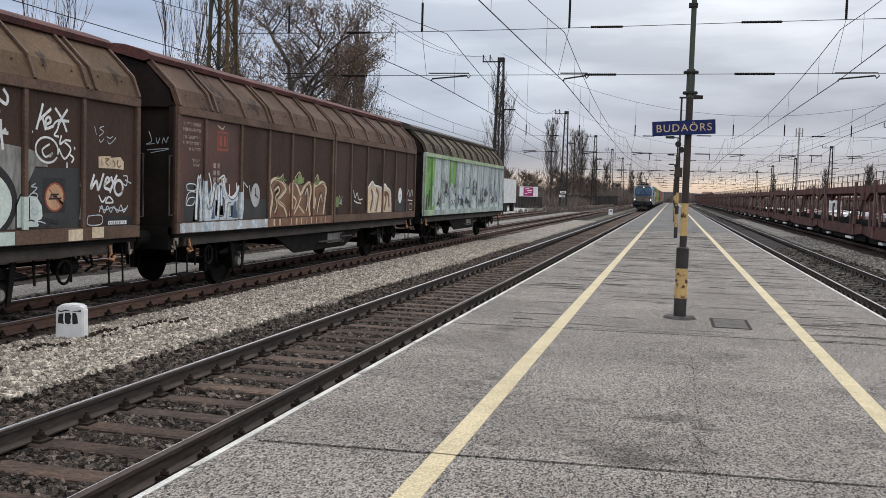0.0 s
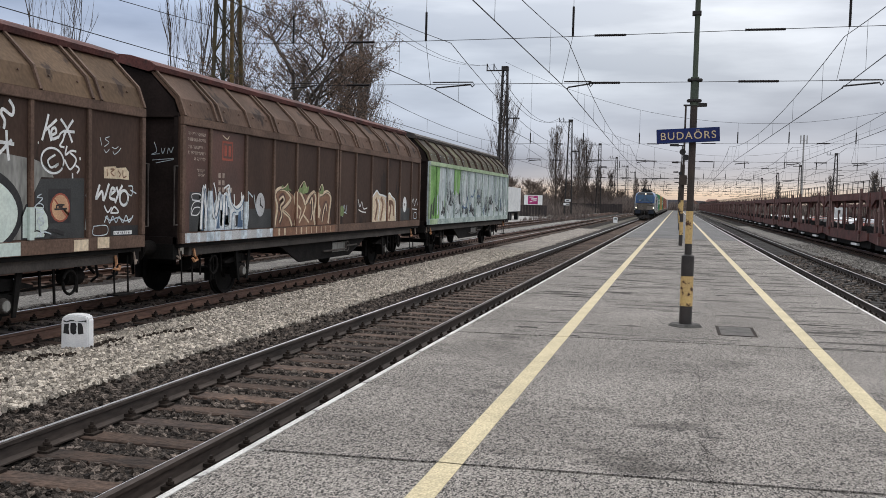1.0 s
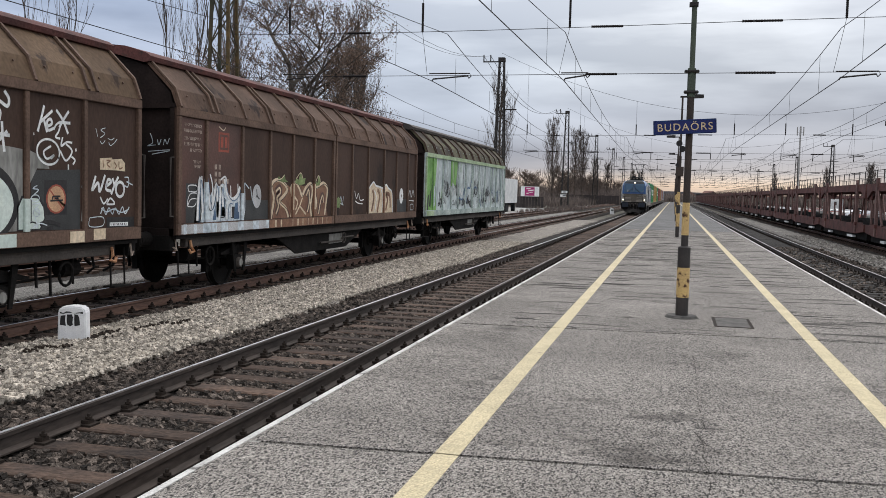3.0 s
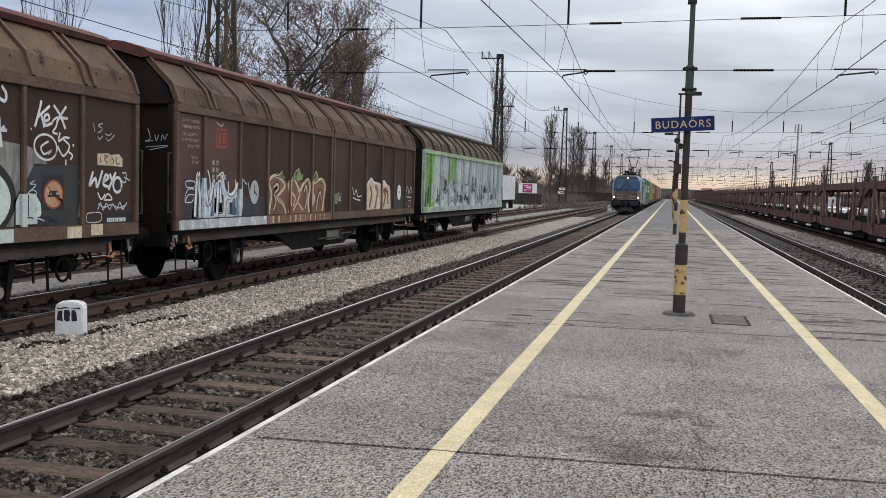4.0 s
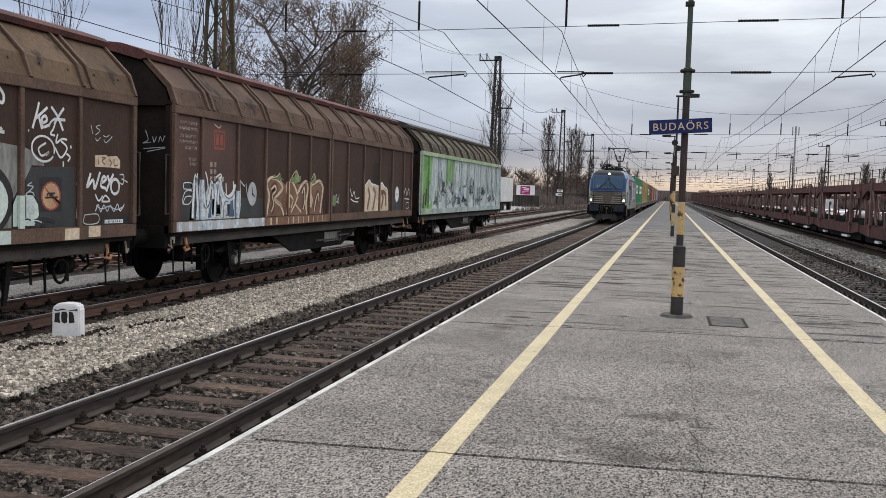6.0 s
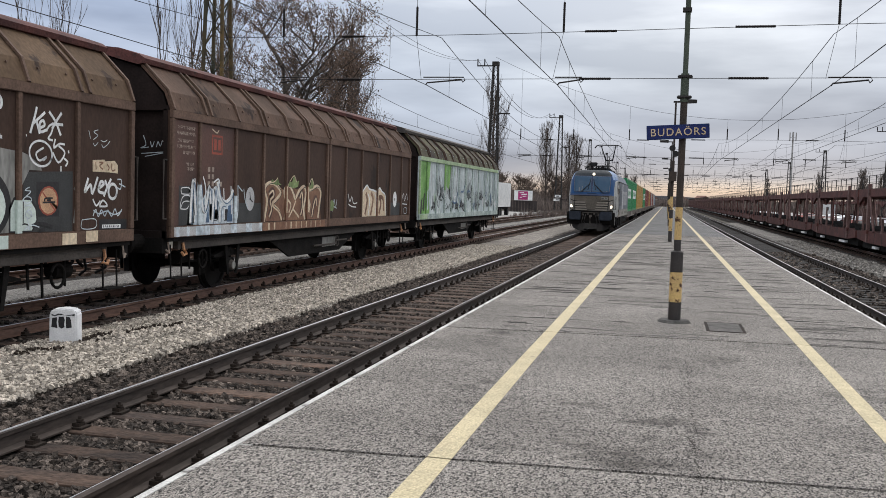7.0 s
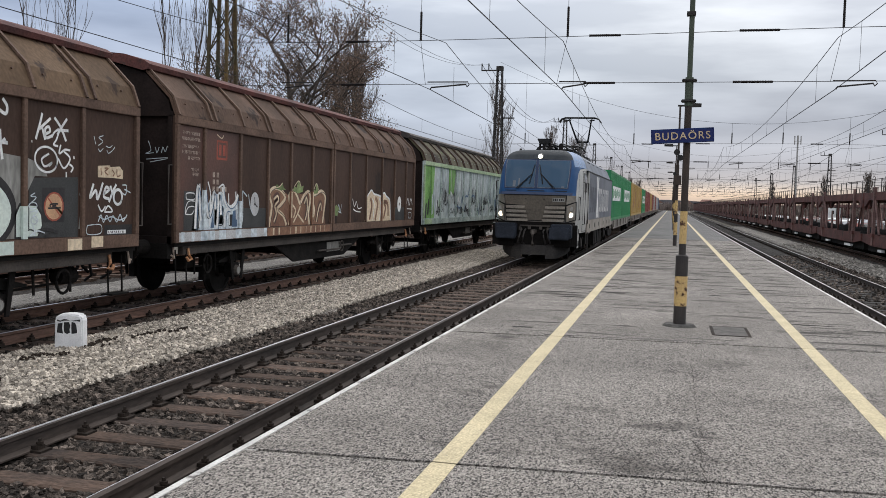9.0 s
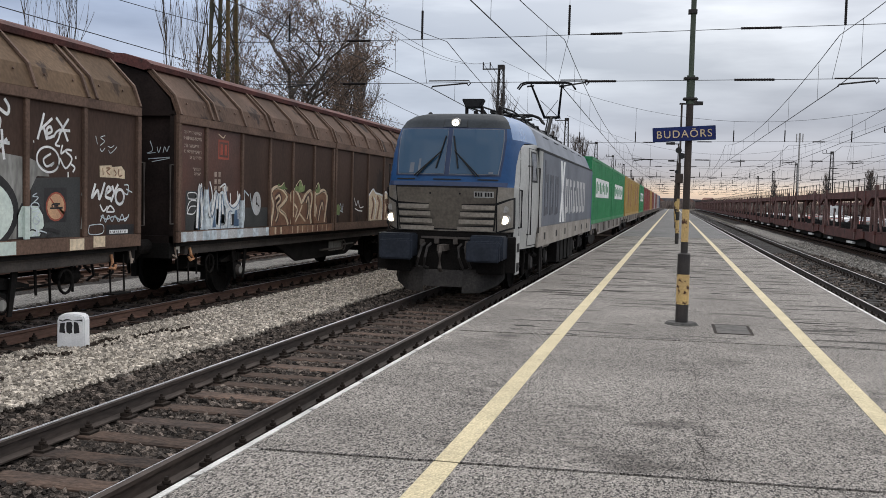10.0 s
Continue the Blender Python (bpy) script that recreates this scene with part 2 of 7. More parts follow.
M_WHITE = mat("white_paint", (0.80, 0.80, 0.78), (0.62, 0.63, 0.63), 2.0, 0.55, fine=25, grain=0.15)
M_PALE = mat("sprayed_pale_green", (0.66, 0.73, 0.66), (0.52, 0.60, 0.55), 2.0, 0.55, fine=25, grain=0.1)
M_TAN = mat("sprayed_tan", (0.27, 0.150, 0.092), (0.17, 0.088, 0.058), 2.4, 0.6, fine=20, grain=0.2, spec=0.2)
M_CREAM = mat("sprayed_cream", (0.70, 0.58, 0.42), (0.54, 0.43, 0.30), 2.0, 0.6, fine=20, grain=0.2, spec=0.2)
M_BLUEPAINT = mat("sprayed_blue", (0.10, 0.17, 0.27), (0.06, 0.10, 0.17), 2.0, 0.55)
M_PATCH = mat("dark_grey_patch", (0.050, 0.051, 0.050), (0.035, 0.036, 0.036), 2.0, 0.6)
M_ORANGE = mat("faded_orange", (0.50, 0.26, 0.13), (0.40, 0.20, 0.11), 4.0, 0.6)
M_SIGN_ORANGE = mat("pale_orange_notice", (0.58, 0.35, 0.20), (0.46, 0.27, 0.16), 5.0, 0.6)
M_BLACK = mat("black_paint", (0.020, 0.020, 0.021), (0.032, 0.03, 0.03), 4.0, 0.6, fine=30)
M_REDLOGO = mat("faded_red_paint", (0.33, 0.075, 0.046), (0.25, 0.065, 0.042), 4.0, 0.6)
M_POST_BLACK = mat("post_black_paint", (0.045, 0.038, 0.035), (0.03, 0.027, 0.026), 5.0, 0.6, rust=(0.10, 0.05, 0.03), rust_at=0.64, rust_scale=9)
M_POST_YELLOW = mat("post_yellow_flaking", (0.56, 0.385, 0.155), (0.48, 0.33, 0.15), 4.0, 0.65, rust=(0.075, 0.035, 0.02), rust_at=0.56, rust_scale=11)
M_POST_BROWN = mat("post_brown", (0.055, 0.040, 0.033), (0.035, 0.029, 0.026), 3.0, 0.6, spec=0.2)
M_POST_GREEN = mat("post_green_grey", (0.075, 0.092, 0.066), (0.050, 0.061, 0.048), 3.0, 0.6, spec=0.2)
M_SIGN_BLUE = mat("enamel_blue", (0.016, 0.024, 0.115), (0.013, 0.019, 0.085), 3.0, 0.35, grain=0.08, bump=0.02, spec=0.2)
M_SIGN_TEXT = mat("sign_cream", (0.58, 0.45, 0.29), (0.48, 0.37, 0.24), 5.0, 0.5)
M_STEEL = mat("mast_steel", (0.050, 0.046, 0.044), (0.030, 0.028, 0.027), 2.0, 0.7, metal=0.2, spec=0.15)
M_MAST_GREEN = mat("mast_lichen_green", (0.036, 0.042, 0.032), (0.078, 0.058, 0.032), 0.7, 0.75, spec=0.12)
M_MAST_OCHRE = mat("mast_lichen_ochre", (0.135, 0.088, 0.036), (0.055, 0.045, 0.028), 1.6, 0.75, fine=30, grain=0.4, spec=0.12)
M_WIRE = mat("wire_dark", (0.024, 0.022, 0.022), (0.034, 0.030, 0.028), 2.0, 0.6, metal=0.2, bump=0, spec=0.15)
M_INSUL = mat("insulator_brown", (0.012, 0.010, 0.010), (0.018, 0.014, 0.013), 3.0, 0.6, bump=0, spec=0.12)
M_LOCO_BLUE = mat("loco_blue", (0.012, 0.064, 0.178), (0.010, 0.05, 0.14), 1.0, 0.45, fine=20, grain=0.1, bump=0.02, spec=0.2)
M_LOCO_GREY = mat("loco_dusty_silver", (0.165, 0.145, 0.12), (0.105, 0.092, 0.077), 1.4, 0.45, metal=0.2, fine=18, grain=0.2, bump=0.03)
M_LOCO_WHITE = mat("loco_pale_grey", (0.40, 0.40, 0.385), (0.29, 0.29, 0.275), 1.0, 0.5, fine=18, grain=0.12, bump=0.02)
M_LOCO_SIDE = mat("loco_blue_grey_side", (0.135, 0.150, 0.180), (0.105, 0.117, 0.14), 0.8, 0.5, fine=18, grain=0.12, bump=0.02)
M_LOCO_ROOF = mat("loco_roof_slate", (0.038, 0.043, 0.049), (0.027, 0.031, 0.035), 1.5, 0.7, fine=20, grain=0.15, spec=0.15)
M_LOCO_BUFFER = mat("loco_buffer_slate", (0.026, 0.032, 0.045), (0.018, 0.022, 0.03), 2.0, 0.65, fine=20, grain=0.2, spec=0.2)
M_LOCO_SKIRT = mat("loco_dusty_skirt", (0.33, 0.30, 0.265), (0.20, 0.18, 0.155), 1.3, 0.55, fine=18, grain=0.2, bump=0.03)
M_LOCO_COWL = mat("loco_silver_cowl", (0.34, 0.315, 0.28), (0.22, 0.20, 0.175), 1.6, 0.34, metal=0.45, fine=18, grain=0.15, bump=0.03)
M_LOCO_NAVY = mat("loco_dark_blue", (0.008, 0.024, 0.075), (0.006, 0.018, 0.055), 1.5, 0.4, fine=20, grain=0.1, bump=0.02, spec=0.3)
# paler copy of the cab blue: the sky's reflection is put into the colour
M_LOCO_SHOULDER = mat("loco_blue_sky_sheen", (0.10, 0.19, 0.36), (0.075, 0.15, 0.30), 1.0, 0.30, fine=20, grain=0.08, bump=0.02, spec=0.5)
M_PLOUGH = mat("plough_grime", (0.050, 0.045, 0.041), (0.026, 0.024, 0.023), 2.2, 0.7, fine=25, grain=0.3, spec=0.2)
M_HOSE = mat("dusty_hose", (0.055, 0.050, 0.047), (0.030, 0.028, 0.027), 5.0, 0.7, spec=0.2)
M_LETTER_GREY = mat("lettering_pale", (0.50, 0.50, 0.50), (0.40, 0.40, 0.40), 3.0, 0.5)
M_LETTER_DARK = mat("lettering_slate", (0.062, 0.070, 0.088), (0.05, 0.056, 0.07), 3.0, 0.5)
M_SCREEN = glass("windscreen_glass", (0.020, 0.058, 0.108), 0.06)
M_DARKGLASS = glass("dark_glass", (0.02, 0.025, 0.03), 0.08)
M_GRILLE = mat("grille_bright_slat", (0.32, 0.285, 0.24), (0.23, 0.205, 0.175), 2.0, 0.45, fine=18, grain=0.25, bump=0.03)
M_RUBBER = mat("black_rubber", (0.010, 0.010, 0.011), (0.015, 0.015, 0.015), 4, 0.6, spec=0.2)
M_LAMP = glow("headlamp_glow", (1.0, 0.88, 0.66), 3.5)
M_LAMP_RING = mat("lamp_reflector", (0.45, 0.43, 0.40), (0.3, 0.29, 0.27), 5, 0.3, metal=0.6)
M_BOX_GREEN = mat("container_green", (0.030, 0.235, 0.085), (0.022, 0.175, 0.068), 0.9, 0.5, fine=15, grain=0.15, rust=(0.06, 0.10, 0.05), rust_at=0.68, rust_scale=3)
M_BOX_YELLOW = mat("container_ochre", (0.42, 0.27, 0.075), (0.33, 0.21, 0.065), 0.9, 0.5, fine=15, grain=0.15, rust=(0.2, 0.11, 0.05), rust_at=0.66, rust_scale=3)
M_BOX_RED = mat("container_red", (0.24, 0.06, 0.045), (0.17, 0.045, 0.038), 0.9, 0.55, fine=15, grain=0.15)
M_BOX_GREY = mat("container_grey", (0.36, 0.35, 0.34), (0.28, 0.27, 0.26), 0.9, 0.55, fine=15, grain=0.15)
M_BOX_BLUE = mat("container_blue", (0.05, 0.10, 0.20), (0.04, 0.08, 0.15), 0.9, 0.55, fine=15, grain=0.15)
M_FLATCAR = mat("flat_wagon_grey", (0.27, 0.24, 0.215), (0.13, 0.115, 0.105), 1.2, 0.65, fine=20, grain=0.2)
M_CARRIER = mat("carrier_oxide_red", (0.125, 0.052, 0.045), (0.078, 0.038, 0.035), 1.0, 0.7, fine=18, grain=0.25, rust=(0.045, 0.030, 0.028), rust_at=0.58, rust_scale=2.5, spec=0.12)
M_CARRIER_POST = mat("carrier_faded_red", (0.21, 0.130, 0.115), (0.115, 0.070, 0.064), 1.5, 0.7, fine=18, grain=0.25, spec=0.12)
M_BARK = mat("bark_grey_brown", (0.095, 0.079, 0.066), (0.056, 0.047, 0.041), 1.5, 0.9, fine=20, grain=0.3, spec=0.1)
M_TWIG = mat("twig_brown", (0.130, 0.104, 0.088), (0.085, 0.068, 0.060), 1.5, 0.9, bump=0, spec=0.1)
M_LEAF = island(mat("dry_leaf", (0.175, 0.115, 0.080), (0.105, 0.072, 0.055), 1.0, 0.8, bump=0), 0.5)
M_SCRUB = island(mat("winter_scrub", (0.185, 0.150, 0.132), (0.125, 0.102, 0.092), 0.5, 0.9, bump=0, spec=0.1), 0.5)
M_FENCE = mat("dark_board_fence", (0.050, 0.040, 0.038), (0.035, 0.03, 0.03), 0.5, 0.8)
M_MAGENTA = mat("poster_magenta", (0.42, 0.035, 0.17), (0.30, 0.03, 0.13), 1.0, 0.5)
M_ROOF_TILE = mat("far_roof_tile", (0.20, 0.10, 0.075), (0.14, 0.08, 0.065), 1.0, 0.8)
M_PLASTER = mat("far_plaster", (0.48, 0.45, 0.42), (0.38, 0.36, 0.34), 1.0, 0.85)
M_HILL = mat("far_hill", (0.12, 0.115, 0.125), (0.09, 0.088, 0.1), 0.02, 0.95, fine=0.3)
M_CAR = mat("pale_car_paint", (0.42, 0.43, 0.46), (0.30, 0.31, 0.34), 0.3, 0.3, vary=0.5)
M_IRON = mat("drain_iron", (0.15, 0.14, 0.13), (0.095, 0.088, 0.082), 5, 0.75, metal=0.1)
M_LITTER = mat("dead_leaf_litter", (0.030, 0.025, 0.021), (0.055, 0.042, 0.033), 20, 0.9, spec=0.1)
M_STONE = mat("whitewashed_stone", (0.80, 0.80, 0.80), (0.68, 0.68, 0.69), 6, 0.8, fine=50, grain=0.08, bump=0.3, rust=(0.35, 0.34, 0.33), rust_at=0.70, rust_scale=10)

M_SLEEPER_GREY = mat("grey_sleeper", (0.062, 0.057, 0.053), (0.036, 0.034, 0.033), 1.8, 0.85, fine=30, grain=0.4, bump=0.5, spec=0.15)
M_GRAVEL_DULL = speckle(mat("dull_gravel", (0.22, 0.205, 0.185), (0.15, 0.14, 0.128), 1.2, 0.92, fine=30, grain=0.5, bump=1.0, spec=0.2), 32.0, 0.4, 1.5)
M_DULL_STONE = island(mat("dull_gravel_stone", (0.27, 0.25, 0.225), (0.18, 0.168, 0.152), 3, 0.9, fine=40, grain=0.3, bump=0.6, spec=0.2), 0.5)
M_SILVER_RIB = mat("sprayed_rib_pale", (0.48, 0.54, 0.50), (0.26, 0.32, 0.30), 2.0, 0.55, fine=15, grain=0.3, spec=0.2)
M_SPRAY_GREY = mat("sprayed_warm_grey", (0.27, 0.265, 0.245), (0.17, 0.165, 0.15), 3.0, 0.6, fine=15, grain=0.3, stretch=(1, 1, 0.3), spec=0.2)
M_HOOD_GREEN = mat("hood_green_dirty", (0.095, 0.085, 0.050), (0.040, 0.031, 0.026), 1.1, 0.7, spec=0.15, rust=(0.16, 0.22, 0.08), rust_at=0.62, rust_scale=1.5)
M_OLIVE = mat("sprayed_olive", (0.24, 0.31, 0.13), (0.14, 0.19, 0.08), 3.0, 0.6, fine=15, grain=0.25, spec=0.2)
M_PALE_GREEN = mat("sprayed_pale_lime", (0.42, 0.52, 0.33), (0.27, 0.36, 0.21), 2.0, 0.6, fine=15, grain=0.25, spec=0.2)
M_STENCIL = mat("faded_stencil", (0.44, 0.36, 0.30), (0.20, 0.15, 0.12), 9.0, 0.6, spec=0.2)
M_CHALK = mat("sprayed_chalk_silver", (0.58, 0.63, 0.62), (0.34, 0.40, 0.41), 1.9, 0.55, fine=12, grain=0.3, stretch=(1, 1, 0.35), spec=0.2, rust=(0.27, 0.38, 0.24), rust_at=0.60, rust_scale=2.2)
M_FOOTING = mat("dirty_footing", (0.10, 0.095, 0.088), (0.05, 0.048, 0.045), 5.0, 0.9, fine=40, grain=0.4, bump=0.8)

# ---- building helpers ----


class Mesh:
    """Collects boxes, tubes and plates of one mesh."""

    def __init__(self):
        self.v, self.f = [], []

    def add(self, verts, faces):
        n = len(self.v)
        self.v.extend([tuple(p) for p in verts])
        self.f.extend([tuple(i + n for i in q) for q in faces])
        return self

    def box(self, x0, x1, y0, y1, z0, z1, m=None):
        p = [(x, y, z) for x in (x0, x1) for y in (y0, y1) for z in (z0, z1)]
        if m is not None:
            p = [tuple(m @ Vector(q)) for q in p]
        return self.add(p, [(0, 1, 3, 2), (4, 6, 7, 5), (0, 4, 5, 1), (2, 3, 7, 6), (0, 2, 6, 4), (1, 5, 7, 3)])

    def tube(self, a, b, r0, r1=None, n=8, cap=True):
        a, b = Vector(a), Vector(b)
        r1 = r0 if r1 is None else r1
        q = (b - a).to_track_quat("Z", "Y").to_matrix()
        ring = []
        for c, r in ((a, r0), (b, r1)):
            for k in range(n):
                w = 2 * math.pi * (k + 0.5) / n
                ring.append(c + q @ Vector((r * math.cos(w), r * math.sin(w), 0)))
        f = [(k, (k + 1) % n, n + (k + 1) % n, n + k) for k in range(n)]
        if cap:
            f += [tuple(range(n - 1, -1, -1)), tuple(range(n, 2 * n))]
        return self.add(ring, f)

    def path(self, pts, r, n=4):
        """One bent tube through all the points."""
        P = [Vector(q) for q in pts]
        ring, L = [], len(P)
        for i, c in enumerate(P):
            d = P[min(i + 1, L - 1)] - P[max(i - 1, 0)]
            q = d.to_track_quat("Z", "Y").to_matrix()
            for k in range(n):
                w = 2 * math.pi * (k + 0.5) / n
                ring.append(c + q @ Vector((r * math.cos(w), r * math.sin(w), 0)))
        f = [(i * n + k, i * n + (k + 1) % n, (i + 1) * n + (k + 1) % n, (i + 1) * n + k) for i in range(L - 1) for k in range(n)]
        return self.add(ring, f + [tuple(range(n - 1, -1, -1)), tuple(range((L - 1) * n, L * n))])

    def prism(self, prof, y0, y1, axis="y"):
        """A closed outline of (x, z) pushed along y; axis x pushes (y, z) along x; axis z pushes (x, y) along z."""
        n = len(prof)
        put = {"y": lambda a, b, c: (a, c, b), "x": lambda a, b, c: (c, a, b), "z": lambda a, b, c: (a, b, c)}[axis]
        p = [put(a, b, y0) for a, b in prof] + [put(a, b, y1) for a, b in prof]
        return self.add(p, [(k, (k + 1) % n, n + (k + 1) % n, n + k) for k in range(n)] + [tuple(range(n - 1, -1, -1)), tuple(range(n, 2 * n))])

    def ribbon(self, pts, width, place, closed=False):
        """A painted stroke: a flat band along 2D points; place(u, v) gives the point in space."""
        P = [Vector(p) for p in pts]
        L, Rr = [], []
        for i, p in enumerate(P):
            a = P[i - 1] if i else (P[-2] if closed else p)
            b = P[i + 1] if i + 1 < len(P) else (P[1] if closed else p)
            d = (b - a)
            d = d.normalized() if d.length > 1e-6 else Vector((1, 0))
            nn = Vector((-d.y, d.x)) * width / 2
            L.append(p + nn), Rr.append(p - nn)
        n = len(P)
        self.add([place(*q) for q in L] + [place(*q) for q in Rr], [(k, k + 1, n + k + 1, n + k) for k in range(n - 1)])
        return self

    def data(self, name, m, bevel=0.0, smooth=False):
        me = bpy.data.meshes.new(name)
        me.from_pydata(self.v, [], self.f)
        bm = bmesh.new()
        bm.from_mesh(me)
        bmesh.ops.recalc_face_normals(bm, faces=bm.faces)
        if bevel:
            bmesh.ops.bevel(bm, geom=bm.edges[:], offset=bevel, segments=2, affect="EDGES", clamp_overlap=True)
        bm.to_mesh(me)
        bm.free()
        if smooth:
            me.polygons.foreach_set("use_smooth", [True] * len(me.polygons))
        me.materials.append(m)
        return me


def curve(pts, k=6, closed=False):
    """A smooth line through 2D points."""
    P = [Vector(p) for p in pts]
    if closed:
        P = P + [P[0]]
    out = []
    for i in range(len(P) - 1):
        a = P[i - 1] if i else (P[-2] if closed else P[0])
        b, c = P[i], P[i + 1]
        d = P[i + 2] if i + 2 < len(P) else (P[1] if closed else P[-1])
        for s in range(k):
            t = s / k
            out.append(0.5 * ((2 * b) + (c - a) * t + (2 * a - 5 * b + 4 * c - d) * t * t + (3 * b - a - 3 * c + d) * t ** 3))
    out.append(P[-1])
    return [tuple(p) for p in out]


def part(name, mb, m, parent, label="", bevel=0.0, smooth=False, at=None):
    ob = new(name, mb.data(name, m, bevel, smooth) if isinstance(mb, Mesh) else mb)
    ob.parent = parent
    if at is not None:
        ob.matrix_basis = at
    if label:
        tagged(ob, label)
    return ob


def thing(name, m, label, category, group="", kind=""):
    ob = new(name)
    ob.matrix_basis = m if isinstance(m, Matrix) else Matrix.Translation(m)
    return tagged(ob, label, category, group, kind)


def solo(name, mb, m, label, category, group="", kind="", bevel=0.0, smooth=False):
    return tagged(new(name, mb.data(name, m, bevel, smooth)), label, category, group, kind)


def bulk(name, verts, faces, m, label, category, parent=None):
    """Uncountable small pieces in one mesh."""
    me = bpy.data.meshes.new(name)
    me.from_pydata(verts, [], faces)
    me.materials.append(m)
    ob = new(name, me)
    ob.parent = parent
    return tagged(ob, label, category, "", "stuff")
# ---- the ground, the tracks and the platform ----
PLAT_L, PLAT_R, PLAT_Z = -2.70, 3.11, 0.33
TRACKS = {"left": -4.34, "wagon": -9.6, "right": 4.85, "carrier": 9.95, "siding": -14.9}

solo("ground", Mesh().box(-900, 900, -60, 1500, -0.9, -0.42), M_SOIL, "trodden grey-brown railway ground with sparse winter growth", "ground", kind="structure")


def bed(name, x0, x1, y0, y1, top, m, label, wobble=0.0, step=0.6, taper=0.25):
    """A long low bank of stones with uneven edges."""
    rnd = random.Random(name)
    rows, n = [], int((y1 - y0) / step)
    v, f = [], []
    for i in range(n + 1):
        y = y0 + (y1 - y0) * i / n
        a, b = x0 + rnd.uniform(-wobble, wobble), x1 + rnd.uniform(-wobble, wobble)
        v += [(a - taper, y, -0.45), (a, y, top + rnd.uniform(-0.01, 0.01)), ((a + b) / 2, y, top + rnd.uniform(0, 0.015)), (b, y, top + rnd.uniform(-0.01, 0.01)), (b + taper, y, -0.45)]
    for i in range(n):
        for k in range(4):
            q = 5 * i + k
            f.append((q, q + 1, q + 6, q + 5))
    me = bpy.data.meshes.new(name)
    me.from_pydata(v, [], f)
    me.materials.append(m)
    return tagged(new(name, me), label, "ballast", "", "structure")


bed("ballast_bed_left", -6.3, -2.6, -8, 420, -0.205, M_BALLAST_BED, "bed of dark grimy ballast, gap shade put into its colour, under the platform track", 0.05)
bed("ballast_bed_wagon", -11.6, -8.2, -8, 420, -0.20, M_BALLAST_BED, "bed of dark brown ballast under the siding", 0.06)
bed("ballast_bed_right", 3.0, 6.5, -8, 420, -0.205, M_BALLAST_BED, "bed of dark ballast under the track beyond the platform", 0.06)
bed("ballast_bed_carrier", 8.1, 11.8, -8, 420, -0.21, M_BALLAST_BED, "bed of dark ballast under the car carriers", 0.06)
bed("ballast_bed_siding", -16.6, -13.2, -8, 420, -0.24, M_BALLAST_BED, "bed of ballast under the far siding", 0.06)
bed("gravel_strip_left", -8.05, -6.27, -8, 79, -0.14, M_GRAVEL_BED, "strip of pale crushed gravel between two tracks", 0.10, 0.5)
bed("gravel_strip_right", 6.75, 8.0, 5, 110, -0.15, M_GRAVEL_DULL, "strip of pale gravel between two tracks", 0.10, 0.5)
bed("gravel_strip_far", -13.0, -11.8, -8, 120, -0.2, M_GRAVEL_DULL, "strip of pale gravel beyond the siding", 0.10, 0.5)


def stones(name, x0, x1, y0, y1, z, size, count, m, label, skip=None, near=1.0, seed=5):
    """Loose broken stones strewn over a bank, denser where they lie nearer."""
    rs = np.random.RandomState(seed)
    y = y0 + (y1 - y0) * rs.rand(count) ** near
    x = x0 + (x1 - x0) * rs.rand(count)
    if skip is not None:
        keep = ~skip(x, y)
        x, y = x[keep], y[keep]
    n = len(x)
    s = size * (0.55 + 0.9 * rs.rand(n))
    base = np.array([(x, y_, z_) for x in (-0.62, 0.62) for y_ in (-0.62, 0.62) for z_ in (-0.55, 0.55)], float)
    tri = np.array([(0, 1, 3, 2), (4, 6, 7, 5), (0, 4, 5, 1), (2, 3, 7, 6), (0, 2, 6, 4), (1, 5, 7, 3)])
    P = base[None] * (0.75 + 0.6 * rs.rand(n, 1, 3)) + rs.uniform(-0.26, 0.26, (n, 8, 3))
    ang = rs.rand(n) * 6.283
    tilt = rs.uniform(-0.9, 0.9, n)
    c, d = np.cos(tilt)[:, None], np.sin(tilt)[:, None]
    py, pz = P[..., 1] * c - P[..., 2] * d, P[..., 1] * d + P[..., 2] * c
    P[..., 1], P[..., 2] = py, pz * 1.05
    c, d = np.cos(ang)[:, None], np.sin(ang)[:, None]
    px, py = P[..., 0] * c - P[..., 1] * d, P[..., 0] * d + P[..., 1] * c
    P[..., 0], P[..., 1] = px, py
    P *= s[:, None, None]
    P[..., 0] += x[:, None]
    P[..., 1] += y[:, None]
    P[..., 2] += z + (rs.rand(n) * 0.95 * size)[:, None]
    F = (tri[None] + 8 * np.arange(n)[:, None, None]).reshape(-1, 4)
    bulk(name, P.reshape(-1, 3).tolist(), F.tolist(), m, label, "stones")


def beside_rail(cx, y0=-6.0):
    """Stones keep clear of the rails and of the tops of the sleepers."""
    def hit(x, y):
        on = (np.abs((y - y0 - 0.3 + 0.305) % 0.61 - 0.305) < 0.135) & (np.abs(x - cx) < 1.24)
        return (np.abs(np.abs(x - cx) - 0.752) < 0.085) | on
    return hit


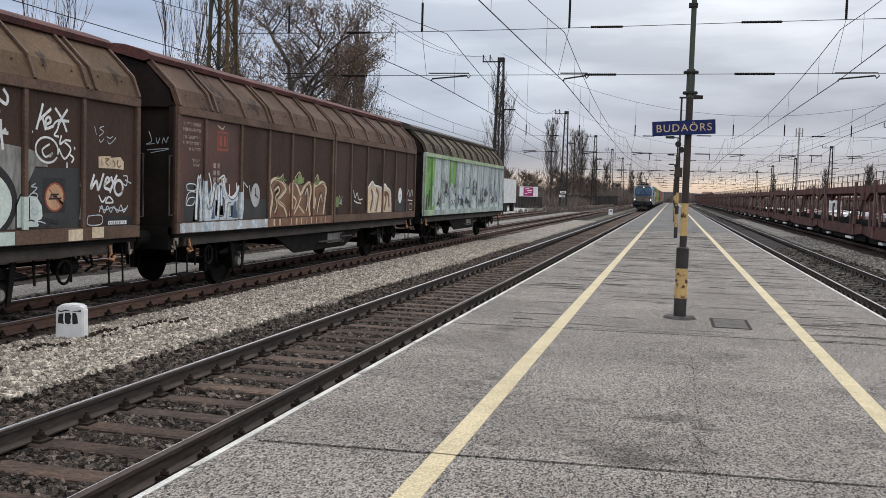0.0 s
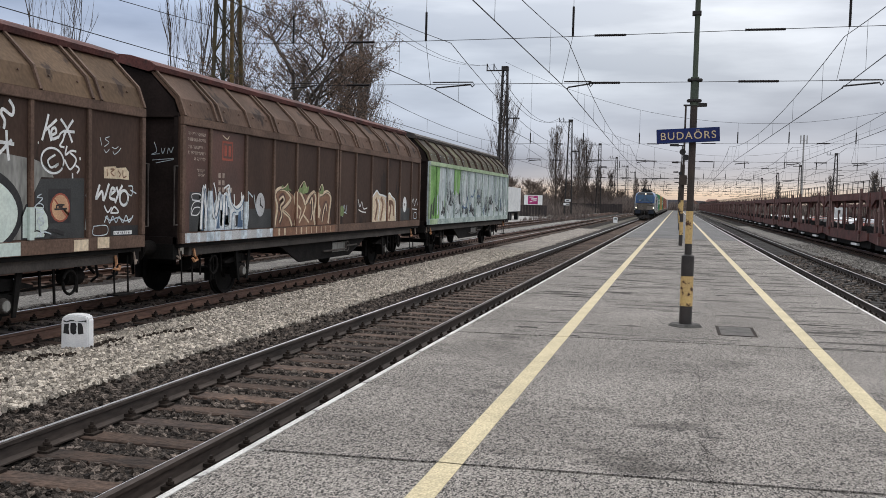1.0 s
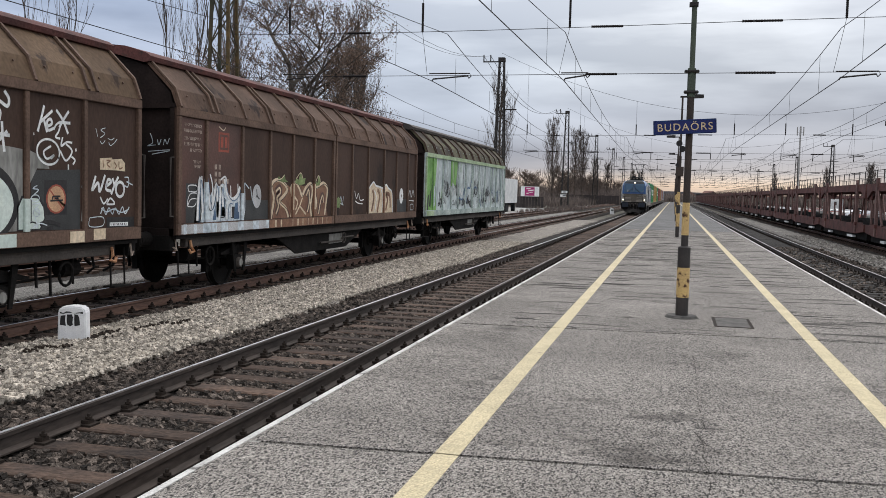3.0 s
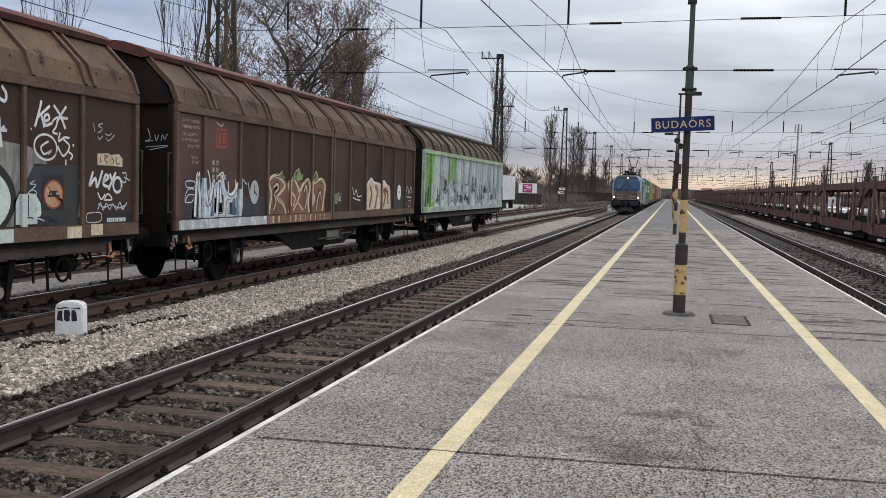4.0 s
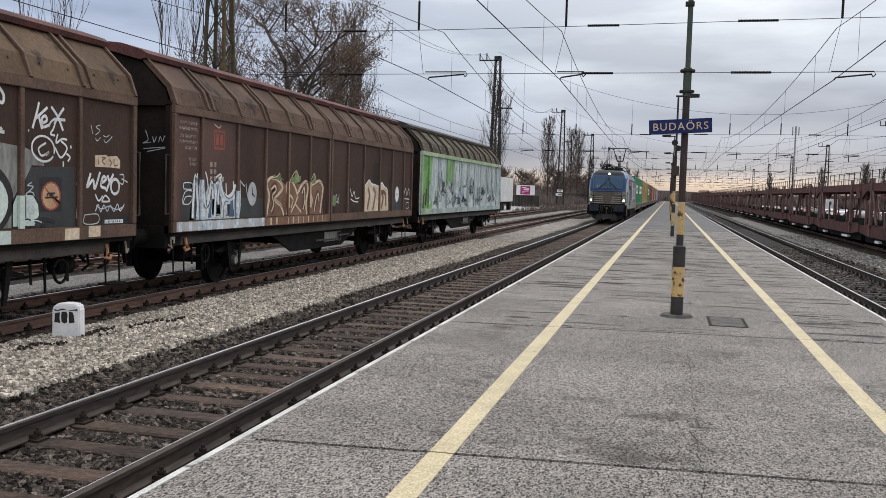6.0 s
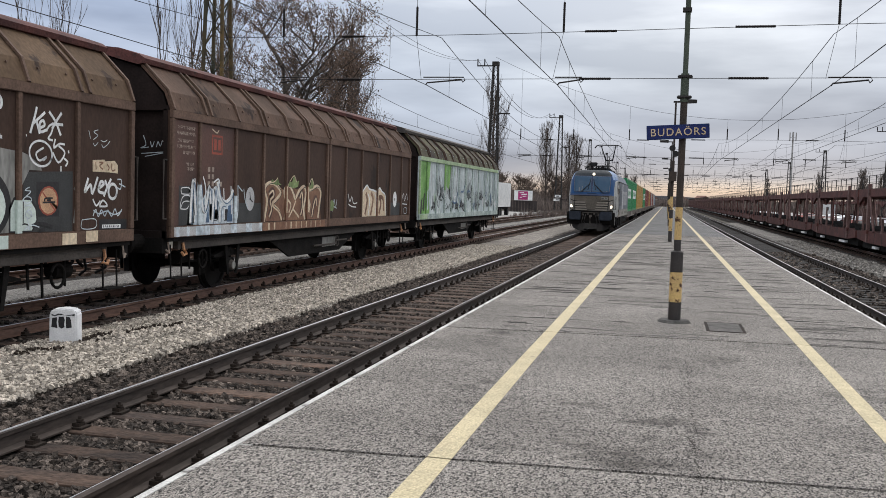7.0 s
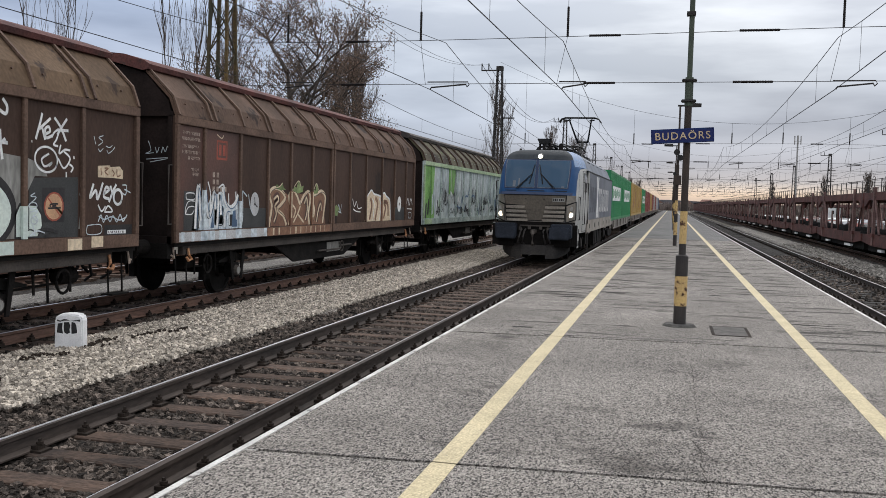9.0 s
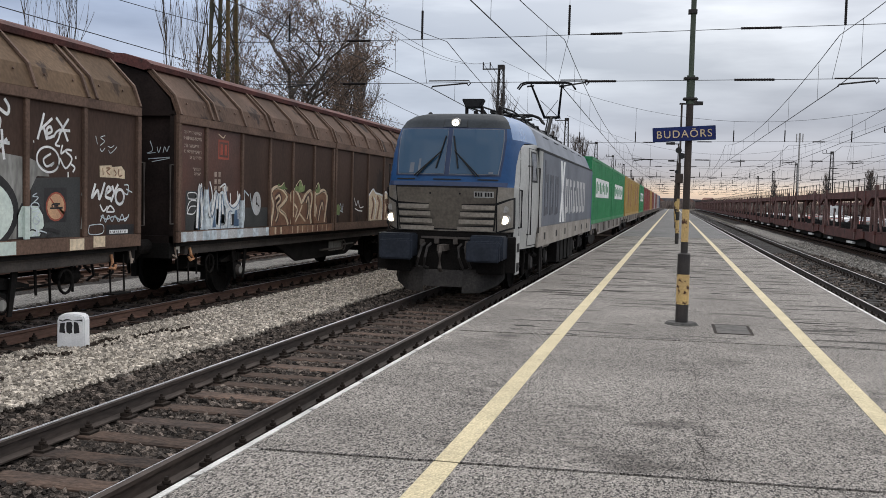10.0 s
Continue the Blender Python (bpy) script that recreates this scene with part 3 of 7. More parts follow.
stones("ballast_stones", -6.35, -2.75, 3.0, 40, -0.215, 0.028, 44000, M_BALLAST, "loose dark broken ballast stones between the sleepers", beside_rail(-4.34), 1.5, 5)
stones("ballast_stones", -11.5, -8.0, 7.0, 45, -0.215, 0.034, 14000, M_BALLAST, "loose dark brown ballast stones beside the siding", beside_rail(-9.6, -8.0), 1.3, 6)
stones("gravel_stones", -8.2, -6.17, 4.0, 40, -0.150, 0.0225, 44000, M_GRAVEL, "loose pale crushed gravel stones", None, 1.5, 7)
stones("gravel_stones", 6.7, 8.0, 25, 60, -0.145, 0.035, 4000, M_DULL_STONE, "loose pale gravel stones", None, 1.2, 8)
stones("ballast_stones", 3.2, 6.6, 14, 45, -0.20, 0.04, 7000, M_BALLAST, "loose dark ballast stones", beside_rail(4.85, 4.0), 1.3, 9)



def off_litter(x, y):
    """Keeps only what lies in a few small dark drifts near the marker stone."""
    near = np.zeros(len(x), bool)
    for cx, cy, rx, ry in ((-7.66, 9.92, 0.10, 0.26), (-7.50, 10.2, 0.05, 0.18), (-7.62, 11.2, 0.08, 0.45), (-7.40, 10.9, 0.03, 0.2), (-7.45, 12.2, 0.05, 0.5), (-7.25, 12.7, 0.04, 0.35), (-7.1, 8.4, 0.04, 0.2)):
        near |= ((x - cx) / rx) ** 2 + ((y - cy) / ry) ** 2 < 1
    return ~near


stones("dead_leaves", -7.9, -7.0, 8.0, 13.2, -0.112, 0.019, 1800, M_LITTER, "dark drifts of dead leaves on the pale gravel", off_litter, 1.0, 10)

RAIL = [(-0.075, -0.165), (0.075, -0.165), (0.075, -0.152), (0.02, -0.132), (0.010, -0.05), (0.036, -0.036), (0.036, -0.004), (-0.036, -0.004), (-0.036, -0.036), (-0.010, -0.05), (-0.02, -0.132), (-0.075, -0.152)]
sleeper_me = Mesh().prism([(-0.13, -0.30), (0.13, -0.30), (0.125, -0.185), (0.10, -0.172), (-0.10, -0.172), (-0.125, -0.185)], -1.25, 1.25, "x").data("sleeper", M_SLEEPER)
sleeper_grey_me = sleeper_me.copy()
sleeper_grey_me.materials[0] = M_SLEEPER_GREY
fast = Mesh().box(-0.17, 0.17, -0.075, 0.075, -0.172, -0.15)
for sx in (-1, 1):
    fast.box(*sorted((sx * 0.055, sx * 0.125)), -0.045, 0.045, -0.15, -0.118)
    fast.tube((sx * 0.105, 0, -0.13), (sx * 0.105, 0, -0.062), 0.017, 0.014, 6)
    fast.tube((sx * 0.105, 0, -0.11), (sx * 0.105, 0, -0.088), 0.030, 0.030, 6)
fast_me = fast.data("rail_fastening", M_FASTENING)


# the polished band on the running surface of each track's rails, shaped as a highlight
SHINE = {"left": (-0.028, 0.002), "wagon": (-0.012, 0.012), "right": (-0.020, -0.004), "carrier": (-0.012, 0.012), "siding": (-0.012, 0.012)}


def track(name, key, y0, y1, step, parts_from, parts_to, fast_to, m_side, label, m_sleeper=M_SLEEPER):
    cx = TRACKS[key]
    t = thing(name, (cx, 0, 0), label, "track", "", "structure")
    for sx in (-0.752, 0.752):
        r = part("rail", Mesh().prism([(x + sx, z) for x, z in RAIL], y0, y1), m_side, t)
        a, b = SHINE[key]
        # a thinner strip of highlight on this rail
        if key == "left" and sx > 0:
            b = a + 0.007
        part("rail_head", Mesh().box(sx + a, sx + b, y0, y1, -0.004, 0.0), M_RAIL_TOP, r, "polished running surface of the rail, narrowed to a strip of highlight")
    rest, rfast = Mesh(), Mesh()
    n = int((y1 - y0) / step)
    rnd = random.Random(key)
    for i in range(n):
        y = y0 + 0.3 + i * step
        if parts_from <= y <= parts_to:
            part("sleeper", sleeper_me if m_sleeper is M_SLEEPER else sleeper_grey_me, None, t, at=pose(rnd.uniform(-0.02, 0.02), y, rnd.uniform(-0.006, 0.004), 0, 0, rnd.uniform(-0.6, 0.6)))
        elif y < 260:
            rest.box(-1.25, 1.25, y - 0.125, y + 0.125, -0.30, -0.172)
        for sx in (-0.752, 0.752):
            if parts_from <= y <= fast_to:
                part("rail_fastening", fast_me, None, t, at=pose(sx, y, 0, 0, 0, rnd.uniform(-2, 2)))
            elif fast_to < y < 120:
                rfast.box(sx - 0.13, sx + 0.13, y - 0.04, y + 0.04, -0.172, -0.10)
    if rest.v:
        tagged(part("sleepers", rest, m_sleeper, t), "", "", "", "stuff")
    if rfast.v:
        tagged(part("rail_fastenings", rfast, M_FASTENING, t), "", "", "", "stuff")
    return t


track("railway_track_left", "left", -6, 420, 0.61, 2.0, 120, 42, M_RAIL, "straight railway track with weathered brown sleepers on dark ballast")
track("railway_track_wagon", "wagon", -8, 420, 0.61, 8.0, 70, 50, M_RAIL_RUSTY, "rusty siding track with brown sleepers under the covered wagons")
track("railway_track_right", "right", -8.2, 420, 0.61, 14, 70, 40, M_RAIL, "straight railway track along the far side of the platform", M_SLEEPER_GREY)
track("railway_track_carrier", "carrier", 10, 420, 0.61, 400, 400, 0, M_RAIL_RUSTY, "siding track under a rake of car carriers")
track("railway_track_siding", "siding", -8, 420, 0.61, 400, 400, 0, M_RAIL_RUSTY, "far siding track with dull rails")

# platform: slabs of rough asphalt between tar joints, kerbs painted white
platform = thing("platform", (0, 0, 0), "low island platform of rough grey asphalt with white painted edges", "platform", "", "structure")
JOINTS = [-7.0, -0.2, 5.60, 11.45, 18.85, 24.6, 31.0, 39.0, 47.8]


def slab(y0, y1, m, skew=0.09):
    """One field of asphalt; its joints run a little askew."""
    g = 0.021 + 0.0008 * max(y0, 0)
    a, b = PLAT_L + 0.05, PLAT_R - 0.05
    prof = [(a, y0 + g + skew * (a + 1.37)), (b, y0 + g + skew * (b + 1.37)), (b, y1 - g + skew * (b + 1.37)), (a, y1 - g + skew * (a + 1.37))]
    part("slab", Mesh().prism(prof, -0.3, PLAT_Z, "z"), m, platform)


for a, b in zip(JOINTS, JOINTS[1:]):
    slab(a, b, M_ASPHALT)
slab(47.8, 330, M_ASPHALT_DARK)
part("joint_filler", Mesh().box(PLAT_L + 0.14, PLAT_R - 0.14, -6.5, 48.5, -0.3, PLAT_Z - 0.012), M_JOINT, platform, "dark tar in the joints")
kerb_me = {}
for key, x0 in (("l", PLAT_L), ("r", PLAT_R - 0.126)):
    kerb_me[key] = Mesh().box(0, 0.126, 0.006, 2.994, -0.42, PLAT_Z - 0.004).data("kerb", M_CONCRETE)
    cap_me = Mesh().box(0.0 if key == "l" else 0.078, 0.046 if key == "l" else 0.126, 0.003, 2.997, PLAT_Z - 0.004, PLAT_Z + 0.003).data("edge_stripe", M_WHITE_EDGE)
    for i in range(-2, 80):
        k = part("kerb", kerb_me[key], None, platform, at=pose(x0, i * 3.0, 0))
        part("edge_stripe", cap_me, None, k, "worn white edge paint" if i == -2 else "")
# safety lines, broken where the joints pass
for x in (-1.335, 1.67):
    for a, b in zip(JOINTS, JOINTS[1:] + [330]):
        w = 0.080
        s = 0.09 * (x + 1.37)
        part("safety_line", Mesh().box(x - w, x + w, a + 0.012 + s, b - 0.012 + s, PLAT_Z - 0.002, PLAT_Z + 0.003), M_YELLOW, platform, "worn yellow safety line")
# a long crack down the middle of the asphalt and finer ones across
rnd = random.Random(11)
crack = Mesh()


def crack_line(x, y, dx, dy, n, w):
    pts = []
    for i in range(n):
        pts.append((x, y))
        x += dx + rnd.uniform(-0.012, 0.012)
        y += dy + rnd.uniform(-0.016, 0.016)
    crack.ribbon(pts, w, lambda u, v: (u, v, PLAT_Z + 0.0025))


for k in range(26):
    # the crack opens and closes along a nearly straight line
    yy = 3.0 + k * 0.27 + rnd.uniform(-0.05, 0.05)
    crack_line(0.265 + rnd.uniform(-0.012, 0.012), yy, 0.0, 0.05, rnd.randint(3, 6), rnd.uniform(0.005, 0.011))
for k in range(330):
    yy = rnd.uniform(3.2, 9.6)
    crack_line(0.27 + rnd.gauss(0, 0.055 + 0.012 * (yy > 7)), yy, rnd.uniform(-0.012, 0.016), rnd.uniform(-0.01, 0.02), 2, rnd.uniform(0.006, 0.016))
part("cracks", crack, M_CRACK, platform, "dark cracks in the asphalt")


def streak(x, y, half, deep, lift):
    """A dark dip in the asphalt, drawn out across the platform, ragged and thin at its ends."""
    n = 7
    up, down = [], []
    for i in range(n + 1):
        t = i / n
        w = deep * math.sin(math.pi * min(max(t, 0.04), 0.96)) ** 0.7
        px = min(max(x - half + 2 * half * t, PLAT_L + 0.16), PLAT_R - 0.16)
        bend = 0.05 * (px - x) + rnd.uniform(-0.3, 0.3) * deep
        up.append((px, y + bend + w * rnd.uniform(0.3, 0.7), PLAT_Z + lift))
        down.append((px, y + bend - w * rnd.uniform(0.3, 0.7), PLAT_Z + lift))
    return Mesh().add(up + down, [(i, i + 1, n + 2 + i, n + 1 + i) for i in range(n)])


for k in range(240):
    yy = 11.6 + 36 * (k / 240.0) ** 1.15
    x = rnd.uniform(-2.5, 2.9)
    if abs(x - 0.83) < 0.5 and abs(yy - 12.93) < 0.8:
        continue
    part("sunken_seam", streak(x, yy, rnd.uniform(0.15, 0.75), 0.012 * yy * rnd.uniform(0.3, 1.0), 0.0008 + 0.0000075 * k), (M_CRACK, M_SEAM, M_SEAM)[k % 3], platform, "darker sunken seam" if k == 0 else "")

# ---- covered wagons with sliding walls ----
HALF = 7.46          # half the body's length
SIDE = 1.45          # half its width
RIBS = [-6.45, -5.03, -3.75, -2.56, -1.31, 1.31, 2.61, 4.03, 5.28, 6.50]


def wheelset(parent, y, r=0.46, half=0.752, m=None, inner=True):
    """An axle with two flanged wheels, turning about x."""
    ax = part("wheelset", Mesh().tube((-1.05, 0, 0), (1.05, 0, 0), 0.075, 0.075, 10), M_UNDER, parent, at=pose(0, y, r))
    for sx in (-1, 1):
        w = Mesh()
        prof = [(half - 0.072, r + 0.028), (half - 0.045, r + 0.028), (half - 0.035, r), (half + 0.062, r - 0.004), (half + 0.062, r - 0.055), (half + 0.02, r - 0.07), (half + 0.02, 0.14), (half + 0.07, 0.12), (half + 0.07, 0.0)]
        n = 28
        v, f = [], []
        for k in range(n):
            a = 2 * math.pi * k / n
            v += [(sx * x, q * math.cos(a), q * math.sin(a)) for x, q in prof]
        L = len(prof)
        for k in range(n):
            for j in range(L - 1):
                f.append((k * L + j, k * L + j + 1, ((k + 1) % n) * L + j + 1, ((k + 1) % n) * L + j))
        w.add(v, f)
        back = [(sx * (half - 0.072), (r + 0.028) * math.cos(2 * math.pi * k / n), (r + 0.028) * math.sin(2 * math.pi * k / n)) for k in range(n)]
        w.add(back, [tuple(range(n))])
        part("wheel", w, m or M_UNDER, ax, "worn steel wheel with a bright tread" if sx > 0 else "")
    return ax


def buffer_pair(parent, y, sy, z=1.05):
    for sx in (-0.875, 0.875):
        b = Mesh().tube((sx, y, z), (sx, y + sy * 0.30, z), 0.13, 0.12, 14)
        b.tube((sx, y + sy * 0.30, z), (sx, y + sy * 0.50, z), 0.095, 0.095, 14)
        b.tube((sx, y + sy * 0.50, z), (sx, y + sy * 0.545, z), 0.235, 0.22, 20)
        part("buffer", b, M_UNDER, parent, "greasy black round buffer")
    h = Mesh().box(-0.06, 0.06, *sorted((y, y + sy * 0.28)), z - 0.05, z + 0.05)
    h.path([(0, y + sy * 0.25, z), (0, y + sy * 0.42, z - 0.05), (0, y + sy * 0.45, z - 0.35), (0, y + sy * 0.30, z - 0.45)], 0.03, 6)
    part("coupling", h, M_UNDER, parent)
    p = Mesh()
    for sx in (-0.35, 0.4):
        p.path([(sx, y, z - 0.12), (sx, y + sy * 0.18, z - 0.2), (sx, y + sy * 0.25, z - 0.45), (sx * 0.6, y + sy * 0.3, z - 0.55)], 0.025, 6)
    part("brake_hose", p, M_RUBBER, parent)


def side_plate(pts, off=0.0):
    """A flat painted field on the panel plane of the near wall."""
    n = len(pts)
    return Mesh().add([(SIDE - 0.0395 + off, u, v) for u, v in pts], [tuple(range(n))])


def at_side(off):
    return lambda u, v: (SIDE - 0.0395 + off, u, v)


def covered_wagon(cy, label, panel, rib_m, hood_m, sill_m, ribs=RIBS, bow_m=None, roof_m=None):
    w = thing("covered_wagon", (TRACKS["wagon"], cy, 0), label, "freight wagon", "rake of covered wagons")
    shell = [(-SIDE + 0.11, 1.10), (SIDE - 0.11, 1.10), (SIDE - 0.11, 3.26), (1.25, 3.56), (0.82, 4.01), (0, 4.25), (-0.82, 4.01), (-1.25, 3.56), (-SIDE + 0.11, 3.26)]
    part("body", Mesh().prism(shell, -HALF + 0.05, HALF - 0.05), M_WAGON_END, w, "dark box body of the wagon")
    for sy in (-1, 1):
        e = Mesh()
        y0, y1 = sorted((sy * (HALF - 0.05), sy * (HALF + 0.02)))
        for x in (-1.36, -0.62, 0.56, 1.30):
            e.box(x, x + 0.07, y0, y1, 1.12, 3.3)
        e.box(-1.38, 1.38, y0, y1, 3.28, 3.36)
        e.box(-1.38, 1.38, y0, y1, 1.12, 1.24)
        part("end_frame", e, M_WAGON_END, w)
    # sliding walls of both sides
    for sx in (1, -1):
        for k, (a, b) in enumerate(((-HALF, -0.03), (0.03, HALF))):
            skin = panel[k] if sx > 0 else panel[0]
            d = part("sliding_wall", Mesh().box(*sorted((sx * (SIDE - 0.10), sx * (SIDE - 0.04))), a, b, 1.13, 3.29), skin, w)
            part("sill", Mesh().box(*sorted((sx * (SIDE - 0.04), sx * (SIDE + 0.005))), a + 0.002, b - 0.002, 1.13, 1.32), sill_m, d, "", 0.006)
            part("top_rail", Mesh().box(*sorted((sx * (SIDE - 0.05), sx * (SIDE + 0.012))), a + 0.002, b - 0.002, 3.16, 3.30), rib_m, d, "", 0.008)
            for y in (a + 0.055, b - 0.055):
                part("edge_post", Mesh().box(*sorted((sx * (SIDE - 0.05), sx * (SIDE + 0.008))), y - 0.052, y + 0.052, 1.325, 3.155), rib_m, d, "", 0.006)
            for y in ribs:
                if a < y < b:
                    part("rib", Mesh().box(*sorted((sx * (SIDE - 0.045), sx * SIDE)), y - 0.042, y + 0.042, 1.322, 3.158), rib_m, d, "", 0.008)
            # the bent hood above, in two facets
            h = Mesh()
            prof = [(SIDE + 0.005, 3.302), (1.325, 3.61), (0.87, 4.06), (0.84, 4.03), (1.29, 3.585), (SIDE - 0.04, 3.28)]
            h.prism([(sx * x, z) for x, z in prof], a + 0.012, b - 0.012)
            hood = part("hood", h, hood_m, w, "bent upper wall, dusty brown")
            up = [(SIDE + 0.012, 3.305), (1.345, 3.625), (0.885, 4.075), (0.87, 4.045), (1.315, 3.605), (SIDE - 0.02, 3.29)]
            for j in range(7):
                y = a + 0.06 + j * (b - a - 0.12) / 6
                for q in ((-0.10, 0.10) if j % 2 else (0,)):
                    part("hood_rib", Mesh().prism([(sx * (x + 0.018), z + 0.012) for x, z in up], y + q - 0.024, y + q + 0.024), bow_m or rib_m, hood)
                    # thin dark strip along one side of each rib
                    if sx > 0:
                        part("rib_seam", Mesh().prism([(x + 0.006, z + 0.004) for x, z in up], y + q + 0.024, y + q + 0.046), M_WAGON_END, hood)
            if sx > 0:
                for j in range(12):
                    y = a + 0.4 + j * (b - a - 0.8) / 11
                    part("bolt", Mesh().tube((1.365, y, 3.52), (1.385, y, 3.525), 0.016, 0.016, 6), rib_m, hood, "round bolt head")
    roof = [(-0.92, 4.07), (-0.80, 4.05), (0, 4.26), (0.80, 4.05), (0.92, 4.07), (0.94, 4.15), (0.84, 4.215), (0.45, 4.33), (0, 4.375), (-0.45, 4.33), (-0.84, 4.215), (-0.94, 4.15)]
    part("roof", Mesh().prism(roof, -HALF - 0.03, HALF + 0.03), roof_m or M_WAGON_ROOF, w, "weathered roof with a rolled edge")
    # underframe
    for sx in (-1, 1):
        x0, x1 = sorted((sx * 1.20, sx * 1.31))
        part("solebar", Mesh().box(x0, x1, -HALF + 0.5, HALF - 0.5, 0.90, 1.06), M_SOLEBAR, w, "grey-brown steel solebar", 0.008)
        part("floor_edge", Mesh().box(*sorted((sx * 1.05, sx * 1.40)), -HALF + 0.03, HALF - 0.03, 1.06, 1.125), M_UNDER, w)
        truss = [(-2.9, 0.90), (2.9, 0.90), (1.55, 0.47), (-1.75, 0.47)]
        part("truss_plate", Mesh().prism(truss, *sorted((sx * 1.14, sx * 1.19)), "x"), M_UNDER, w)
        for sy in (-4.63, 4.63):
            g = Mesh().box(*sorted((sx * 0.98, sx * 1.16)), sy - 0.17, sy + 0.17, 0.33, 0.62)
            part("axle_box", g, M_UNDER, w, "black greasy axle box", 0.02)
            part("leaf_spring", Mesh().prism([(sy - 0.64, 0.655), (sy + 0.64, 0.655), (sy + 0.64, 0.69), (sy + 0.3, 0.77), (sy + 0.1, 0.82), (sy - 0.1, 0.82), (sy - 0.3, 0.77), (sy - 0.64, 0.69)], *sorted((sx * 1.00, sx * 1.12)), "x"), M_UNDER, w, "black leaf spring")
            for e in (-1, 1):
                part("axle_guard", Mesh().prism([(sy + e * 0.34, 0.90), (sy + e * 0.22, 0.90), (sy + e * 0.14, 0.30), (sy + e * 0.21, 0.30)], *sorted((sx * 1.165, sx * 1.195)), "x"), M_UNDER, w)
            cap = Mesh().tube((sx * 1.16, sy, 0.47), (sx * 1.22, sy, 0.47), 0.11, 0.09, 12)
            part("axle_cap", cap, M_SOLEBAR, w)
            for q in (-0.62, 0.62):
                part("brake_shoe", Mesh().box(*sorted((sx * 0.70, sx * 0.82)), sy + q - 0.05, sy + q + 0.05, 0.3, 0.75), M_UNDER, w)
    for sy in (-4.63, 4.63):
        wheelset(w, sy)
    fit = Mesh().box(-1.1, 1.1, -0.35, 0.35, 0.55, 0.85)
    fit.tube((-0.5, -2.2, 0.75), (-0.5, -1.2, 0.75), 0.19, 0.19, 12)
    fit.tube((0.55, 0.9, 0.72), (0.55, 2.0, 0.72), 0.16, 0.16, 12)
    part("brake_gear", fit, M_UNDER, w)
    hw = Mesh().path([(1.24, -0.4, 0.66), (1.27, 0.2, 0.66), (1.27, 1.1, 0.66), (1.27, 1.12, 0.74), (1.27, 1.9, 0.74)], 0.022, 6)
    hw.path([(1.26, 1.2 + 0.13 * math.cos(a), 0.72 + 0.13 * math.sin(a)) for a in np.linspace(0, 6.283, 15)], 0.016, 6)
    part("brake_lever", hw, M_SOLEBAR, w)
    for sy in (-1, 1):
        part("headstock", Mesh().box(-1.32, 1.32, *sorted((sy * (HALF - 0.16), sy * (HALF + 0.04))), 0.86, 1.12), M_UNDER, w)
        buffer_pair(w, sy * (HALF + 0.04), sy)
        st = Mesh()
        for q in (-0.0, 0.36):
            st.tube((1.30, sy * (HALF - 0.25 - q), 1.0), (1.32, sy * (HALF - 0.25 - q), 0.42), 0.016, 0.016, 6)
        st.box(1.22, 1.42, *sorted((sy * (HALF - 0.22), sy * (HALF - 0.66))), 0.40, 0.425)
        part("step", st, M_UNDER, w, "hanging iron shunter's step")
        hk = Mesh().path([(1.335, sy * (HALF - 0.62), 1.02), (1.36, sy * (HALF - 0.62), 0.90), (1.37, sy * (HALF - 0.70), 0.82), (1.37, sy * (HALF - 0.58), 0.80), (1.36, sy * (HALF - 0.54), 0.86)], 0.026, 6)
        part("rope_hook", hk, M_ORANGE, w, "orange painted rope hook")
        for q, z0 in ((1.25, 0.50), (1.75, 0.38), (2.05, 0.52), (2.9, 0.44)):
            part("hanging_rod", Mesh().tube((1.10, sy * (HALF - q), 0.92), (1.12, sy * (HALF - q), z0), 0.024, 0.02, 6), M_UNDER, w)
        part("hand_wheel", Mesh().path([(1.22, sy * (HALF - 1.55) + 0.15 * math.cos(a), 0.68 + 0.17 * math.sin(a)) for a in np.linspace(0, 6.283, 17)], 0.022, 6), M_UNDER, w, "black brake hand wheel")
        part("brake_cylinder", Mesh().tube((0.95, sy * (HALF - 1.0), 0.72), (0.95, sy * (HALF - 1.35), 0.72), 0.13, 0.12, 12), M_UNDER, w)
        part("pull_rod", Mesh().tube((0.9, sy * (HALF - 1.3), 0.62), (0.9, sy * (HALF - 2.7), 0.58), 0.02, 0.02, 6), M_UNDER, w)
        hr = Mesh().path([(1.36, sy * (HALF - 0.02), 2.45), (1.40, sy * (HALF + 0.16), 2.45), (1.40, sy * (HALF + 0.16), 1.45), (1.36, sy * (HALF - 0.02), 1.45)], 0.018, 6)
        part("grab_rail", hr, M_SOLEBAR, w)
    part("data_plate", Mesh().box(1.19, 1.20, 0.3, 1.25, 0.60, 0.84), M_SPRAY_GREY, w, "pale stencilled data plate")
    for sy in (-4.63, 4.63):
        part("axle_mark", Mesh().tube((1.22, sy, 0.47), (1.228, sy, 0.47), 0.075, 0.07, 12), M_SPRAY_GREY, w, "chalky axle cover")
    for sy in (-1, 1):
        part("uncoupling_lever", Mesh().path([(1.33, sy * (HALF - 0.12), 1.06), (1.36, sy * (HALF - 0.12), 0.86), (1.34, sy * (HALF - 0.05), 0.92)], 0.018, 6), M_STENCIL, w, "pale painted lever")
    for x, y in ((0.9, 3.2), (0.9, -3.2)):
        part("brake_pipe", Mesh().path([(x, -6.5, 0.8), (x, 6.5, 0.8)], 0.03, 6), M_UNDER, w)
    return w


